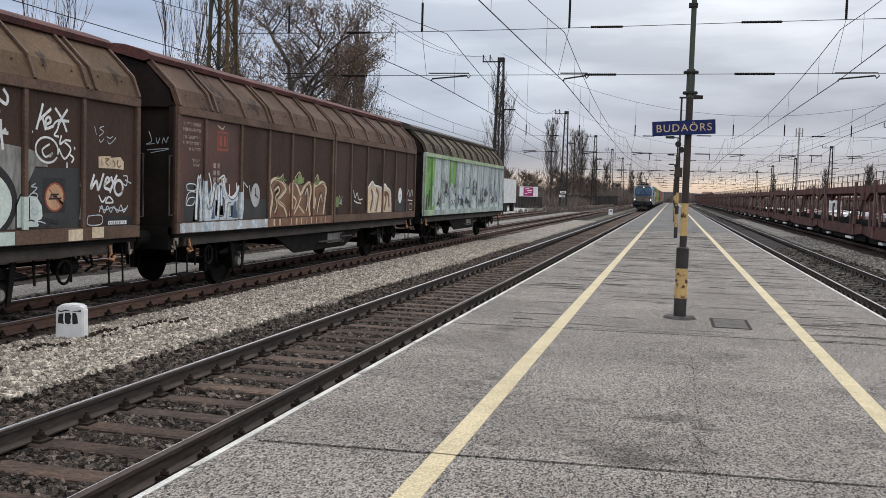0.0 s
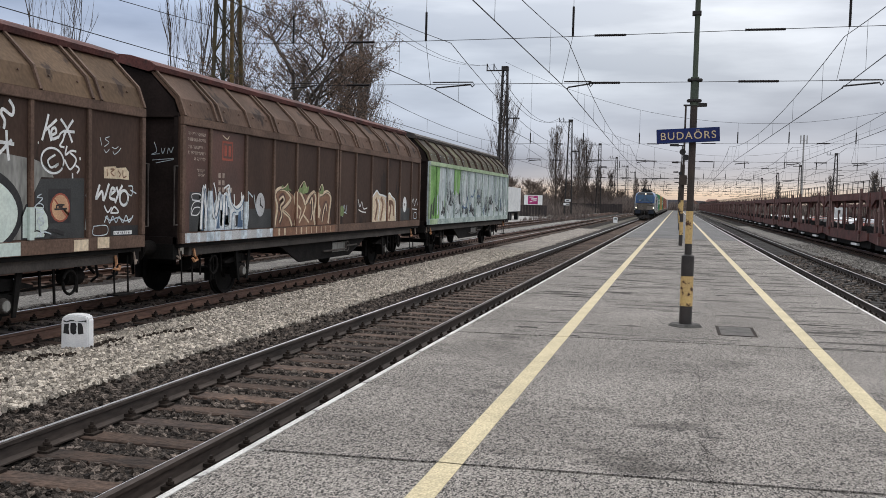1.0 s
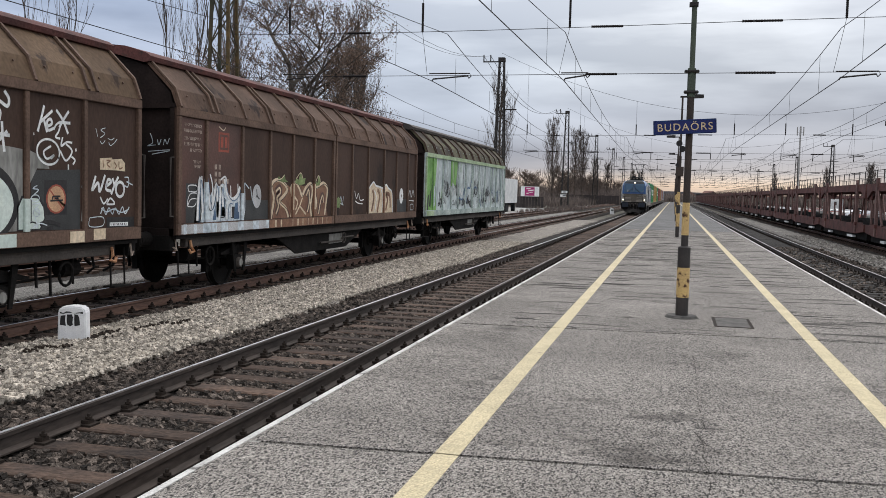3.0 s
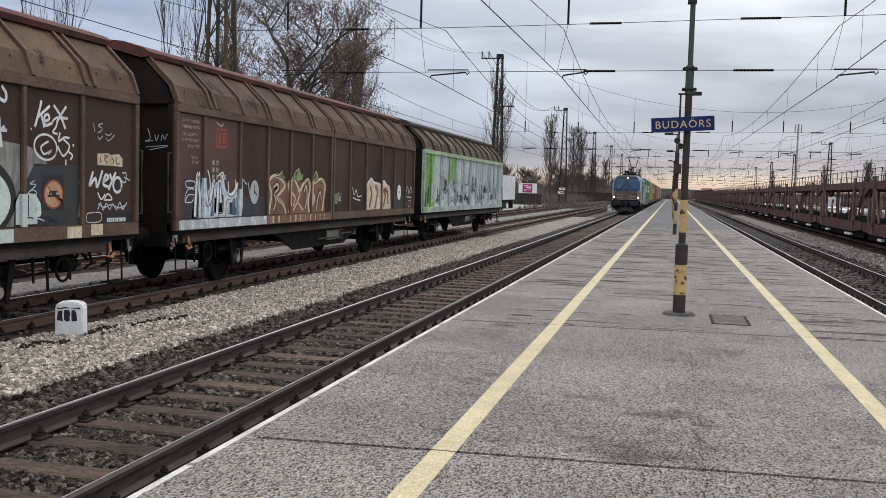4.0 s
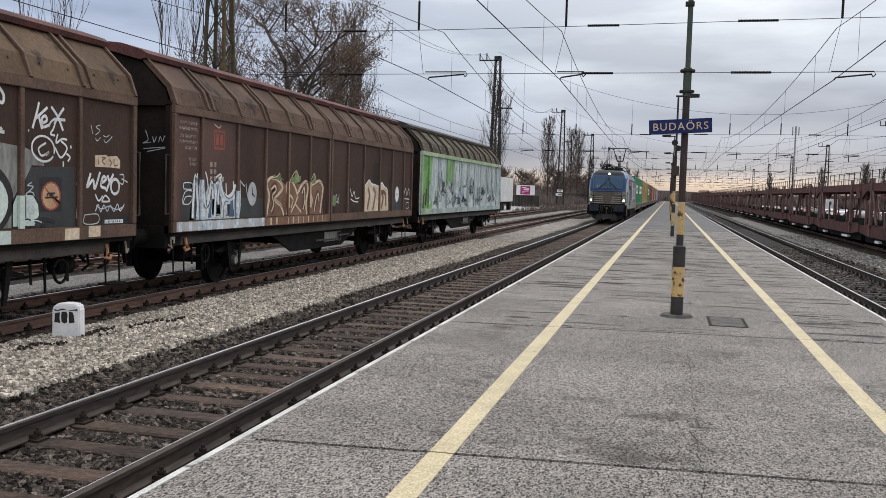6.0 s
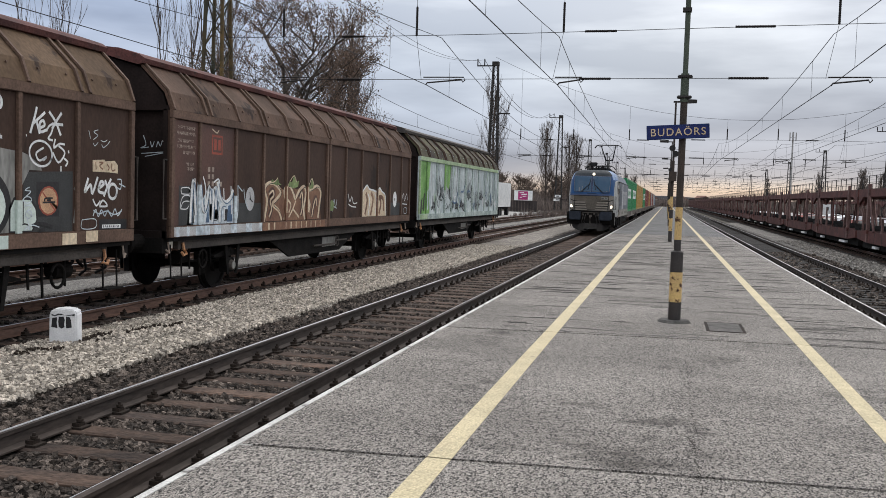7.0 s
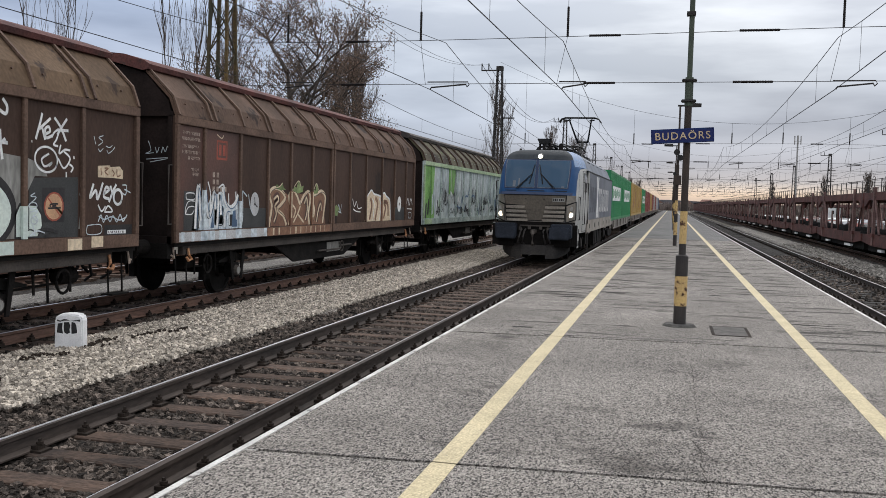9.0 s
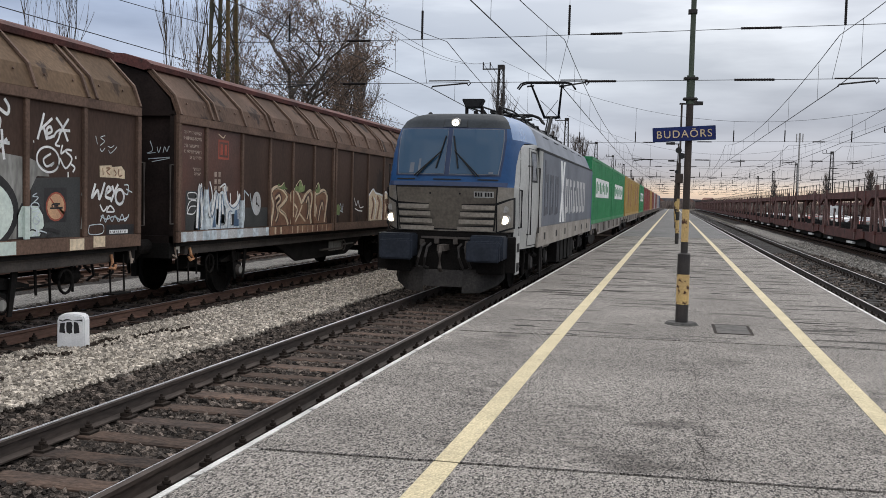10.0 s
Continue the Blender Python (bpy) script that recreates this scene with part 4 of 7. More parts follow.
def paint(w, name, fills=(), strokes=(), label="", base=0.003):
    """Sprayed shapes on the near wall of a wagon: fields first, then lines over them."""
    top = base
    for m, pts in fills:
        part(name, side_plate(pts, top), m, w, label)
        top += 0.0008
    for m, width, lines in strokes:
        for pts in lines:
            part(name, Mesh().ribbon(curve(pts, 5) if len(pts) > 2 else pts, width, at_side(top)), m, w, label)
            top += 0.0002
        top += 0.0006


def rib_paint(w, y, v0, v1, m, wd=0.046, proud=0.003):
    part("sprayed_rib", Mesh().box(SIDE - 0.03, SIDE + proud, y - wd, y + wd, v0, v1), m, w)


def oval(u, v, a, b, n=24):
    return [(u + a * math.cos(6.2832 * k / n), v + b * math.sin(6.2832 * k / n)) for k in range(n)]


# first wagon: sprayed in pale green and white
wa = covered_wagon(5.5, "brown covered wagon with sliding walls and white sprayed tags", (M_WAGON, M_WAGON), M_WAGON_RIB, M_HOOD_OLD, M_WAGON_RIB, RIBS[:5] + [y - 0.45 for y in RIBS[5:]])
paint(wa, "graffiti", fills=[(M_SPRAY_GREY, [(3.0, 1.34), (3.05, 2.2), (3.6, 2.46), (4.3, 2.44), (4.77, 2.40), (4.77, 1.34)]), (M_BLACK, oval(3.72, 1.70, 0.98, 0.60, 40)), (M_PALE, oval(3.62, 1.68, 0.98, 0.52, 40))], label="pale green sprayed letters with a black outline")
paint(wa, "graffiti", fills=[(M_SPRAY_GREY, [(4.87, 1.9), (4.87, 2.40), (5.02, 2.36), (5.26, 2.24), (5.3, 2.16), (5.05, 2.16)]), (M_BLACK, [(4.66, 1.34), (4.66, 1.66), (4.75, 1.80), (4.9, 1.8), (5.1, 1.79), (5.2, 1.66), (5.22, 1.5), (5.12, 1.34)]), (M_PALE, [(4.69, 1.36), (4.69, 1.64), (4.76, 1.76), (4.9, 1.77), (5.07, 1.76), (5.17, 1.64), (5.19, 1.5), (5.1, 1.36)])],
      strokes=[(M_BLACK, 0.02, [[(4.93, 1.46), (4.93, 1.76)], [(4.86, 1.42), (4.95, 1.45), (5.04, 1.43)]])], label="pale green sprayed letter with a black outline")
rib_paint(wa, 4.82, 1.33, 1.76, M_PALE)
rib_paint(wa, 3.58, 1.33, 2.20, M_PALE)
part("sprayed_sill", Mesh().box(SIDE + 0.004, SIDE + 0.008, 3.0, 4.6, 1.14, 1.31), M_PALE, wa, "pale green spray over the sill")
loop = lambda x, y, a, b, lean=0.0: [(x + a * math.cos(q) + lean * math.sin(q), y + b * math.sin(q)) for q in np.linspace(0.4, 6.9, 16)]


def on_first(pts):
    """Points on the first wagon's wall: x along it, y down it, both on the wall's own grid."""
    out = []
    for x, y in pts:
        foot, head = np.interp(x, (0, 220, 480, 740), (905, 893, 885, 880)), np.interp(x, (0, 220, 480, 740), (82, 120, 165, 200))
        out.append((float(np.interp(x, (0, 195, 505, 755), (4.22, 4.83, 6.05, 7.405))), 1.32 + 1.84 * float((foot - y) / (foot - head))))
    return out


rect = lambda x0, y0, x1, y1: on_first([(x0, y1), (x1, y1), (x1, y0), (x0, y0)])
lines = lambda *ls: [on_first(q) for q in ls]
paint(wa, "notice", fills=[(M_PATCH, rect(222, 552, 484, 884)), (M_BLACK, rect(287, 608, 408, 800)), (M_REDLOGO, on_first(loop(350, 713, 54, 82))), (M_SIGN_ORANGE, on_first(loop(350, 713, 46, 72)))],
      strokes=[(M_REDLOGO, 0.022, lines([(318, 665), (384, 764)])), (M_BLACK, 0.024, lines([(318, 722), (386, 720)], [(330, 716), (332, 700), (372, 698)], [(340, 710), (362, 708)]))], label="faded round orange warning notice on a dark field", base=0.0008)
paint(wa, "graffiti", strokes=[(M_WHITE, 0.040, lines([(287, 197), (276, 250), (254, 340)], [(330, 226), (270, 286)], [(286, 276), (302, 344)], [(302, 312), (326, 298), (320, 272), (302, 286), (306, 332), (338, 322)], [(350, 222), (386, 280), (414, 354)], [(418, 230), (386, 280), (366, 318)], [(366, 290), (426, 296)])),
                               (M_WHITE, 0.030, lines([(336, 330), (350, 302), (372, 292), (362, 340), (346, 370), (370, 380)], [(384, 372), (376, 420), (406, 400), (436, 404)], [(402, 410), (436, 450), (402, 502), (370, 446)], loop(308, 452, 58, 70, 8), [(322, 420), (284, 450), (300, 490), (338, 470), (320, 490)], [(432, 480), (452, 500), (440, 524)], [(415, 522), (415, 552)], [(232, 352), (236, 352)], [(456, 436), (458, 452)]))], label="white sprayed tag")
paint(wa, "graffiti", strokes=[(M_WHITE, 0.045, lines([(70, 115), (96, 160), (86, 200), (36, 166), (26, 190), (46, 230), (40, 275)], [(55, 282), (60, 370), (70, 450)], [(10, 345), (100, 360)], [(86, 336), (15, 410)], [(0, 230), (14, 270)]))], label="white sprayed tag")
paint(wa, "graffiti", strokes=[(M_SILVER, 0.016, lines([(250, 636), (228, 652), (256, 660), (230, 690)], loop(240, 706, 20, 18), [(226, 740), (262, 736), (240, 770), (266, 796)], loop(246, 786, 16, 22), [(238, 812), (252, 870), (234, 850)], [(226, 872), (262, 846), (300, 858)]))], label="thin grey scribble", base=0.009)
paint(wa, "graffiti", strokes=[(M_BLACK, 0.05, lines([(262, 850), (310, 838), (370, 858)], [(300, 880), (330, 868)]))], label="black smeared stroke", base=0.009)
paint(wa, "graffiti", strokes=[(M_SILVER, 0.012, lines([(556, 322), (564, 368)], [(598, 318), (578, 330), (596, 350), (576, 374)], [(576, 392), (584, 408), (598, 388)], [(610, 376), (626, 384), (640, 372)], [(614, 398), (622, 416), (640, 400), (652, 380)]))], label="thin grey scribble")
paint(wa, "graffiti", fills=[(M_CREAM, on_first([(575, 552), (574, 488), (628, 484), (632, 494), (676, 490), (692, 516), (692, 562), (650, 556)]))], strokes=[(M_TAN, 0.022, lines([(588, 500), (590, 540)], [(604, 500), (622, 502), (606, 520), (622, 540)], [(640, 510), (650, 530), (644, 545)], [(662, 505), (664, 545), (680, 540)]))], label="small cream sprayed block")
paint(wa, "graffiti", strokes=[(M_WHITE, 0.045, lines([(556, 588), (540, 668), (566, 625), (574, 676), (598, 582)], [(602, 646), (626, 622), (612, 608), (602, 660), (626, 674)], [(632, 600), (642, 640)], [(660, 592), (642, 640), (626, 692)], loop(668, 664, 20, 42))), (M_WHITE, 0.028, lines([(576, 706), (592, 744), (610, 716)], [(605, 748), (622, 714), (642, 746), (605, 748)]))], label="white sprayed tag")
paint(wa, "graffiti", strokes=[(M_SILVER, 0.020, lines([(578, 802), (590, 765), (602, 806), (616, 768), (632, 804), (646, 770), (664, 806), (680, 764), (694, 804), (714, 766)], [(580, 770), (606, 790), (640, 776), (676, 796), (712, 778)], [(690, 596), (710, 600), (706, 650), (688, 640)], [(700, 620), (730, 640)])), (M_SPRAY_GREY, 0.06, lines([(492, 640), (512, 680), (502, 760), (494, 840)]))], label="thin grey scribble")
paint(wa, "stencil", strokes=[(M_SILVER, 0.014, lines([(530, 822), (588, 820), (588, 868), (530, 870), (530, 822)]))])
paint(wa, "stencil", fills=[(M_BLACK, rect(606, 822, 738, 880)), (M_WHITE, rect(620, 852, 708, 873))], strokes=[(M_BLACK, 0.016, lines(*[[(626 + 9 * k, 857), (626 + 9 * k + 3 * (k % 2), 869)] for k in range(9)]))], label="plain lettering panel")
part("card", Mesh().box(SIDE + 0.006, SIDE + 0.012, 5.68, 6.0, 1.14, 1.30), M_CREAM, wa, "paper label in a clip")
part("card", Mesh().box(SIDE + 0.006, SIDE + 0.012, 6.22, 6.5, 1.16, 1.32), M_CREAM, wa, "paper label in a clip")
# second wagon
wb = covered_wagon(21.53, "brown covered wagon with silver and tan graffiti along its foot", (M_WAGON, M_WAGON), M_WAGON_RIB, M_WAGON_HOOD, M_WAGON_RIB)
part("door_field", side_plate([(-7.36, 1.33), (-6.50, 1.33), (-6.50, 3.15), (-7.36, 3.15)], 0.0015), M_WAGON_DOOR_RED, wb, "redder repainted panel")
part("door_field", side_plate([(-6.40, 1.33), (-5.08, 1.33), (-5.08, 3.15), (-6.40, 3.15)], 0.0015), M_WAGON_DOOR_RED, wb, "redder repainted panel")
# rows of stencilled lines, too faint to read
for k, (v, a, b) in enumerate(((3.03, -7.2, -6.62), (2.93, -7.22, -6.6), (2.80, -7.2, -6.66), (2.70, -7.2, -6.58), (2.60, -7.0, -6.62), (2.40, -6.9, -6.62), (2.32, -6.86, -6.64))):
    mb = Mesh()
    u, rn = a, random.Random(k)
    while u < b:
        L = rn.uniform(0.05, 0.14)
        q = u
        while q < min(u + L, b):
            mb.ribbon([(q, v - 0.03), (q, v + 0.03)] if rn.random() < 0.6 else [(q, v + 0.02), (q + 0.022, v + 0.02)], 0.014, at_side(0.003))
            mb.ribbon([(q, v - 0.028 + 0.05 * rn.random()), (q + 0.024, v - 0.028 + 0.05 * rn.random())], 0.013, at_side(0.0033))
            q += 0.036
        u += L + 0.022
    part("stencil", mb, M_STENCIL, wb, "faded stencilled line")
paint(wb, "emblem", fills=[(M_REDLOGO, [(-5.98, 2.62), (-5.56, 2.62), (-5.56, 2.98), (-5.98, 2.98)]), (M_WAGON_DOOR_RED, [(-5.94, 2.66), (-5.60, 2.66), (-5.60, 2.94), (-5.94, 2.94)]), (M_REDLOGO, [(-5.90, 2.70), (-5.80, 2.70), (-5.80, 2.90), (-5.90, 2.90)]), (M_REDLOGO, [(-5.74, 2.70), (-5.64, 2.70), (-5.64, 2.90), (-5.74, 2.90)])],
      strokes=[(M_CREAM, 0.02, [[(-5.98, 3.08), (-5.80, 3.02), (-5.72, 3.08)]])], label="faded red square emblem")
for k in range(3):
    paint(wb, "stencil", fills=[(M_STENCIL, [(-6.12 + j * 0.15, 2.38 - k * 0.13), (-6.03 + j * 0.15, 2.38 - k * 0.13), (-6.03 + j * 0.15, 2.29 - k * 0.13), (-6.12 + j * 0.15, 2.29 - k * 0.13)]) for j in range(2 + 2 * (k == 2))], label="stencilled block")
paint(wb, "stencil", fills=[(M_PATCH, [(-7.14, 1.33), (-6.62, 1.33), (-6.62, 2.02), (-7.14, 2.02)])], strokes=[(M_WHITE, 0.018, [[(-7.05, 1.88), (-6.78, 1.88), (-6.78, 1.98), (-7.05, 1.98), (-7.05, 1.88)], [(-7.08, 1.62), (-6.86, 1.62), (-6.76, 1.74), (-6.98, 1.74), (-7.08, 1.62)], [(-7.08, 1.62), (-7.08, 1.72), (-6.98, 1.84), (-6.76, 1.84), (-6.76, 1.74)]])], label="dark stencil field with white pictograms")
silver = [(-6.85, 1.33), (-6.78, 1.75), (-6.82, 2.02), (-6.66, 1.90), (-6.60, 2.10), (-6.52, 1.9), (-6.40, 2.16), (-6.28, 1.80), (-6.10, 2.02), (-5.92, 1.98), (-5.80, 2.05), (-5.62, 1.92), (-5.50, 1.76), (-5.25, 1.80), (-5.10, 1.90), (-5.08, 1.33)]
hooks = [[(-6.74, 1.36), (-6.72, 1.7), (-6.66, 2.12), (-6.58, 1.75), (-6.55, 1.5)], [(-6.52, 1.5), (-6.44, 2.16), (-6.34, 1.8), (-6.26, 1.58), (-6.16, 1.7), (-6.06, 2.02), (-6.00, 1.7)], [(-5.93, 1.36), (-5.86, 2.0), (-5.78, 1.6)], [(-5.74, 2.12), (-5.62, 1.84), (-5.42, 1.74), (-5.22, 1.82), (-5.10, 1.98)], [(-5.64, 1.36), (-5.60, 1.66), (-5.46, 1.68)]]
paint(wb, "graffiti", fills=[(M_SILVER, silver), (M_BLUEPAINT, [(-6.18, 1.36), (-6.08, 1.66), (-6.04, 1.36)]), (M_BLUEPAINT, [(-5.34, 1.36), (-5.30, 1.66), (-5.12, 1.70), (-5.12, 1.36)]), (M_PATCH, [(-6.68, 1.36), (-6.64, 1.6), (-6.60, 1.36)])],
      strokes=[(M_PATCH, 0.11, hooks[:2]), (M_WHITE, 0.075, hooks), (M_WHITE, 0.035, [[(-6.6, 2.16), (-6.56, 1.7), (-6.6, 1.38)], [(-6.3, 2.2), (-6.2, 1.95), (-6.22, 1.4)], [(-5.9, 2.1), (-5.7, 2.16), (-5.66, 1.95)], [(-5.5, 2.0), (-5.44, 1.4)], [(-5.2, 2.04), (-5.16, 1.5)]]), (M_BLUEPAINT, 0.02, [[(a + 0.05, b - 0.03) for a, b in h] for h in hooks])], label="silver and white sprayed piece with hooked letters")
paint(wb, "stencil", fills=[(M_WHITE, [(-6.02, 1.42), (-5.70, 1.42), (-5.70, 1.74), (-6.02, 1.74)]), (M_BLACK, [(-5.46, 1.38), (-5.22, 1.38), (-5.22, 1.60), (-5.46, 1.60)])], strokes=[(M_BLACK, 0.02, [[(-6.02, 1.42), (-5.70, 1.42), (-5.70, 1.74), (-6.02, 1.74), (-6.02, 1.42)], [(-5.96, 1.55), (-5.76, 1.55)], [(-5.96, 1.64), (-5.76, 1.64)]])], label="white stencil square")
paint(wb, "stencil", fills=[(M_PATCH, [(-4.98, 1.33), (-3.82, 1.33), (-3.82, 1.72), (-4.98, 1.72)]), (M_LETTER_GREY, oval(-4.34, 1.80, 0.20, 0.24)), (M_WAGON, oval(-4.34, 1.80, 0.03, 0.03))], strokes=[(M_BLACK, 0.03, [[(-4.36, 1.94), (-4.32, 1.80), (-4.22, 1.74)]]), (M_SILVER, 0.03, [[(-4.64, 2.0), (-4.58, 1.8), (-4.52, 1.7), (-4.44, 1.62)], [(-4.9, 2.06), (-4.88, 1.6), (-4.92, 1.38)], [(-4.9, 2.06), (-4.7, 1.95)]])], label="round white mark")
rs_ = random.Random(4)
part("sprayed_sill", Mesh().box(SIDE + 0.003, SIDE + 0.0065, -7.35, -3.85, 1.145, 1.305), M_LETTER_GREY, wb, "grey-silver spray along the sill")
part("sprayed_sill", Mesh().box(SIDE + 0.003, SIDE + 0.0065, -3.8, -0.2, 1.145, 1.305), M_TAN, wb, "tan spray along the sill")
for k in range(11):
    a = -7.3 + k * 0.33 + rs_.uniform(0, 0.08)
    part("sprayed_sill", Mesh().box(SIDE + 0.004, SIDE + 0.008, a, a + rs_.uniform(0.08, 0.3), 1.14, 1.31), rs_.choice((M_SILVER, M_SILVER, M_LETTER_GREY)), wb, "silver spray over the sill")
rib_paint(wb, -6.45, 1.33, 2.05, M_SILVER)
rib_paint(wb, -5.03, 1.33, 1.86, M_SILVER)
# tan letters with cream edges, drawn on the wall's own grid: X runs along the wall, Y down it
WALL_X = ((375, 500, 607, 705, 798, 875, 945, 1010, 1072, 1120, 1170), (-5.03, -3.75, -2.56, -1.31, -0.03, 1.31, 2.61, 4.03, 5.28, 6.50, 7.40))


def on_wall(pts):
    out = []
    for x, y in pts:
        foot, head = np.interp(x, (500, 800, 1165), (585, 570, 548)), np.interp(x, (500, 800, 1165), (152, 205, 262))
        out.append((float(np.interp(x, *WALL_X)), max(1.33, 1.32 + 1.84 * float((foot - y) / (foot - head)))))
    return out


letters = [[(508, 582), (520, 480), (508, 420), (530, 393), (560, 402), (582, 440), (560, 478), (545, 498), (575, 530), (590, 575)],
           [(602, 575), (610, 500), (600, 432), (622, 406), (640, 440), (650, 468), (668, 430), (690, 412), (698, 450), (690, 520), (696, 572)],
           [(706, 570), (718, 500), (704, 442), (724, 425), (750, 410), (768, 440), (762, 510), (757, 565)]]
inner = [[(530, 560), (541, 520), (534, 480), (550, 455), (545, 432), (528, 450)], [(622, 562), (640, 520), (652, 480)], [(640, 520), (668, 562)], [(612, 470), (630, 500), (622, 540)], [(728, 560), (736, 500), (746, 470), (750, 505)], [(670, 470), (680, 440), (684, 500), (676, 550)]]
field = [(502, 583), (504, 412), (530, 390), (572, 408), (598, 430), (624, 403), (655, 425), (690, 409), (718, 424), (752, 407), (772, 440), (766, 520), (771, 570)]
paint(wb, "graffiti", fills=[(M_TAN, on_wall(field))], strokes=[(M_WAGON_DOOR_RED, 0.17, [on_wall(q) for q in inner[:1] + inner[4:]]), (M_CREAM, 0.085, [on_wall(q) for q in letters]), (M_CREAM, 0.05, [on_wall(q) for q in inner]), (M_BLACK, 0.016, [on_wall([(x + 5, y + 4) for x, y in q]) for q in letters])], label="tan sprayed letters edged in cream")
for y in (-2.56, -1.31):
    rib_paint(wb, y, 1.33, 2.10, M_TAN)
    part("sprayed_rib", Mesh().box(SIDE + 0.003, SIDE + 0.0045, y - 0.02, y + 0.03, 1.5, 2.08), M_CREAM, wb, "cream sprayed streak over a rib")
paint(wb, "graffiti", fills=[(M_OLIVE, on_wall(q)) for q in ([(535, 392), (540, 374), (552, 386), (566, 366), (572, 392), (584, 402), (560, 404)], [(616, 406), (622, 384), (632, 392), (641, 356), (652, 388), (664, 382), (660, 412), (640, 420)], [(706, 424), (712, 398), (720, 408), (724, 370), (734, 402), (730, 420)], [(812, 530), (808, 490), (818, 476), (828, 492), (824, 530)])], strokes=[(M_CREAM, 0.022, [on_wall([(536, 392), (552, 386), (566, 368)]), on_wall([(622, 386), (641, 358), (652, 388)]), on_wall([(712, 400), (724, 372), (733, 402)])])], label="green sprayed tips", base=0.012)
for k in range(12):
    a = -3.72 + k * 0.29
    part("sprayed_sill", Mesh().box(SIDE + 0.004, SIDE + 0.008, a, a + rs_.uniform(0.1, 0.26), 1.14, 1.31), M_TAN, wb, "tan spray over the sill")
for k in range(11):
    a = -3.55 + k * 0.3
    part("sprayed_sill", Mesh().box(SIDE + 0.004, SIDE + 0.0075, a, a + rs_.uniform(0.04, 0.12), 1.15, 1.30), M_CREAM, wb, "cream spray over the sill")
# smaller piece on the second sliding wall
small = [(942, 560), (948, 440), (958, 418), (968, 402), (978, 420), (992, 425), (1010, 432), (1022, 414), (1034, 432), (1050, 450), (1054, 500), (1056, 553)]
paint(wb, "graffiti", fills=[(M_CREAM, on_wall(small))], strokes=[(M_TAN, 0.12, [on_wall(q) for q in ([(962, 550), (970, 480), (964, 440)], [(985, 552), (994, 470), (984, 440)], [(1022, 545), (1030, 490), (1022, 460), (1040, 470), (1044, 530)])]), (M_WHITE, 0.05, [on_wall(small[1:]), on_wall([(975, 553), (980, 480), (972, 445)]), on_wall([(1004, 552), (1008, 480), (1000, 440)])])], label="cream and tan sprayed letters")
rib_paint(wb, 4.03, 1.33, 1.9, M_TAN)
paint(wb, "graffiti", strokes=[(M_WHITE, 0.03, [[(1.55, 1.95), (1.7, 1.75), (1.85, 1.88), (2.0, 1.7), (2.3, 1.72)], [(1.6, 1.68), (1.85, 1.62), (2.2, 1.6)]]), (M_SILVER, 0.025, [[(0.4, 1.5), (0.5, 1.8), (0.62, 1.6), (0.7, 1.8)], [(0.4, 1.64), (0.7, 1.58)]]), (M_WHITE, 0.03, [[(6.62, 1.8), (6.8, 2.0), (6.95, 1.78), (7.15, 2.0), (7.3, 1.8)], [(6.7, 1.68), (7.25, 1.66)]])], label="small white sprayed tags")
paint(wb, "stencil", fills=[(M_PATCH, [(5.36, 1.33), (6.4, 1.33), (6.4, 1.72), (5.36, 1.72)]), (M_WHITE, oval(5.85, 1.82, 0.20, 0.24)), (M_WAGON, oval(5.85, 1.82, 0.035, 0.05))], label="round white mark")
paint(wb, "stencil", strokes=[(M_SILVER, 0.02, [[(6.9, 1.38), (7.2, 1.38), (7.2, 1.54), (6.9, 1.54), (6.9, 1.38)]])])
end_tag = Mesh()
for ln in ([(-0.55, 0.25), (-0.48, 0.05), (-0.62, -0.02), (-0.4, 0.0)], [(-0.36, 0.12), (-0.32, 0.0), (-0.26, 0.12)], [(-0.2, 0.0), (-0.16, 0.12), (-0.1, 0.02), (-0.04, 0.14), (0.02, 0.0)], [(-0.6, -0.14), (0.05, -0.1), (-0.5, -0.2)]):
    end_tag.ribbon(curve([(0.72 * a, 0.8 * b) for a, b in ln], 5), 0.013, lambda u, v: (u + 1.28, -HALF + 0.046, 2.66 + v))
part("graffiti", end_tag, M_SILVER, wb, "thin white tag on the end wall")


# third wagon: green and silver all over
wc = covered_wagon(37.62, "covered wagon sprayed silver and bright green from end to end", (M_CHALK, M_CHALK), M_SILVER_RIB, M_HOOD_GREEN, M_SILVER_RIB, bow_m=M_WAGON, roof_m=M_SOLEBAR)
paint(wc, "graffiti", fills=[(M_GREEN, [(-7.36, 1.33), (-6.5, 1.33), (-6.5, 3.15), (-7.36, 3.15)]), (M_GREEN, [(-6.40, 1.33), (-5.9, 1.33), (-6.1, 2.2), (-5.9, 3.15), (-6.40, 3.15)]), (M_PATCH, [(-7.2, 1.33), (-7.0, 1.33), (-6.9, 1.9), (-7.1, 1.8)]), (M_BLACK, [(-6.9, 1.5), (-6.7, 1.4), (-6.6, 2.1), (-6.75, 2.0)]), (M_SILVER, [(-6.35, 1.4), (-6.1, 1.5), (-6.15, 2.2), (-6.3, 2.1)]), (M_GREEN, [(-3.7, 2.4), (-3.0, 2.2), (-2.62, 3.15), (-3.7, 3.15)])], label="bright green sprayed field")
rng = random.Random(21)


def scrawl(u, z, w, h):
    """A tangled stroke that climbs and drops as a hasty spray line does."""
    n = rng.randint(4, 7)
    return [(u + w * i / n + rng.uniform(-0.10, 0.10), z + h * (rng.random() if i % 2 else rng.random() * 0.3)) for i in range(n + 1)]


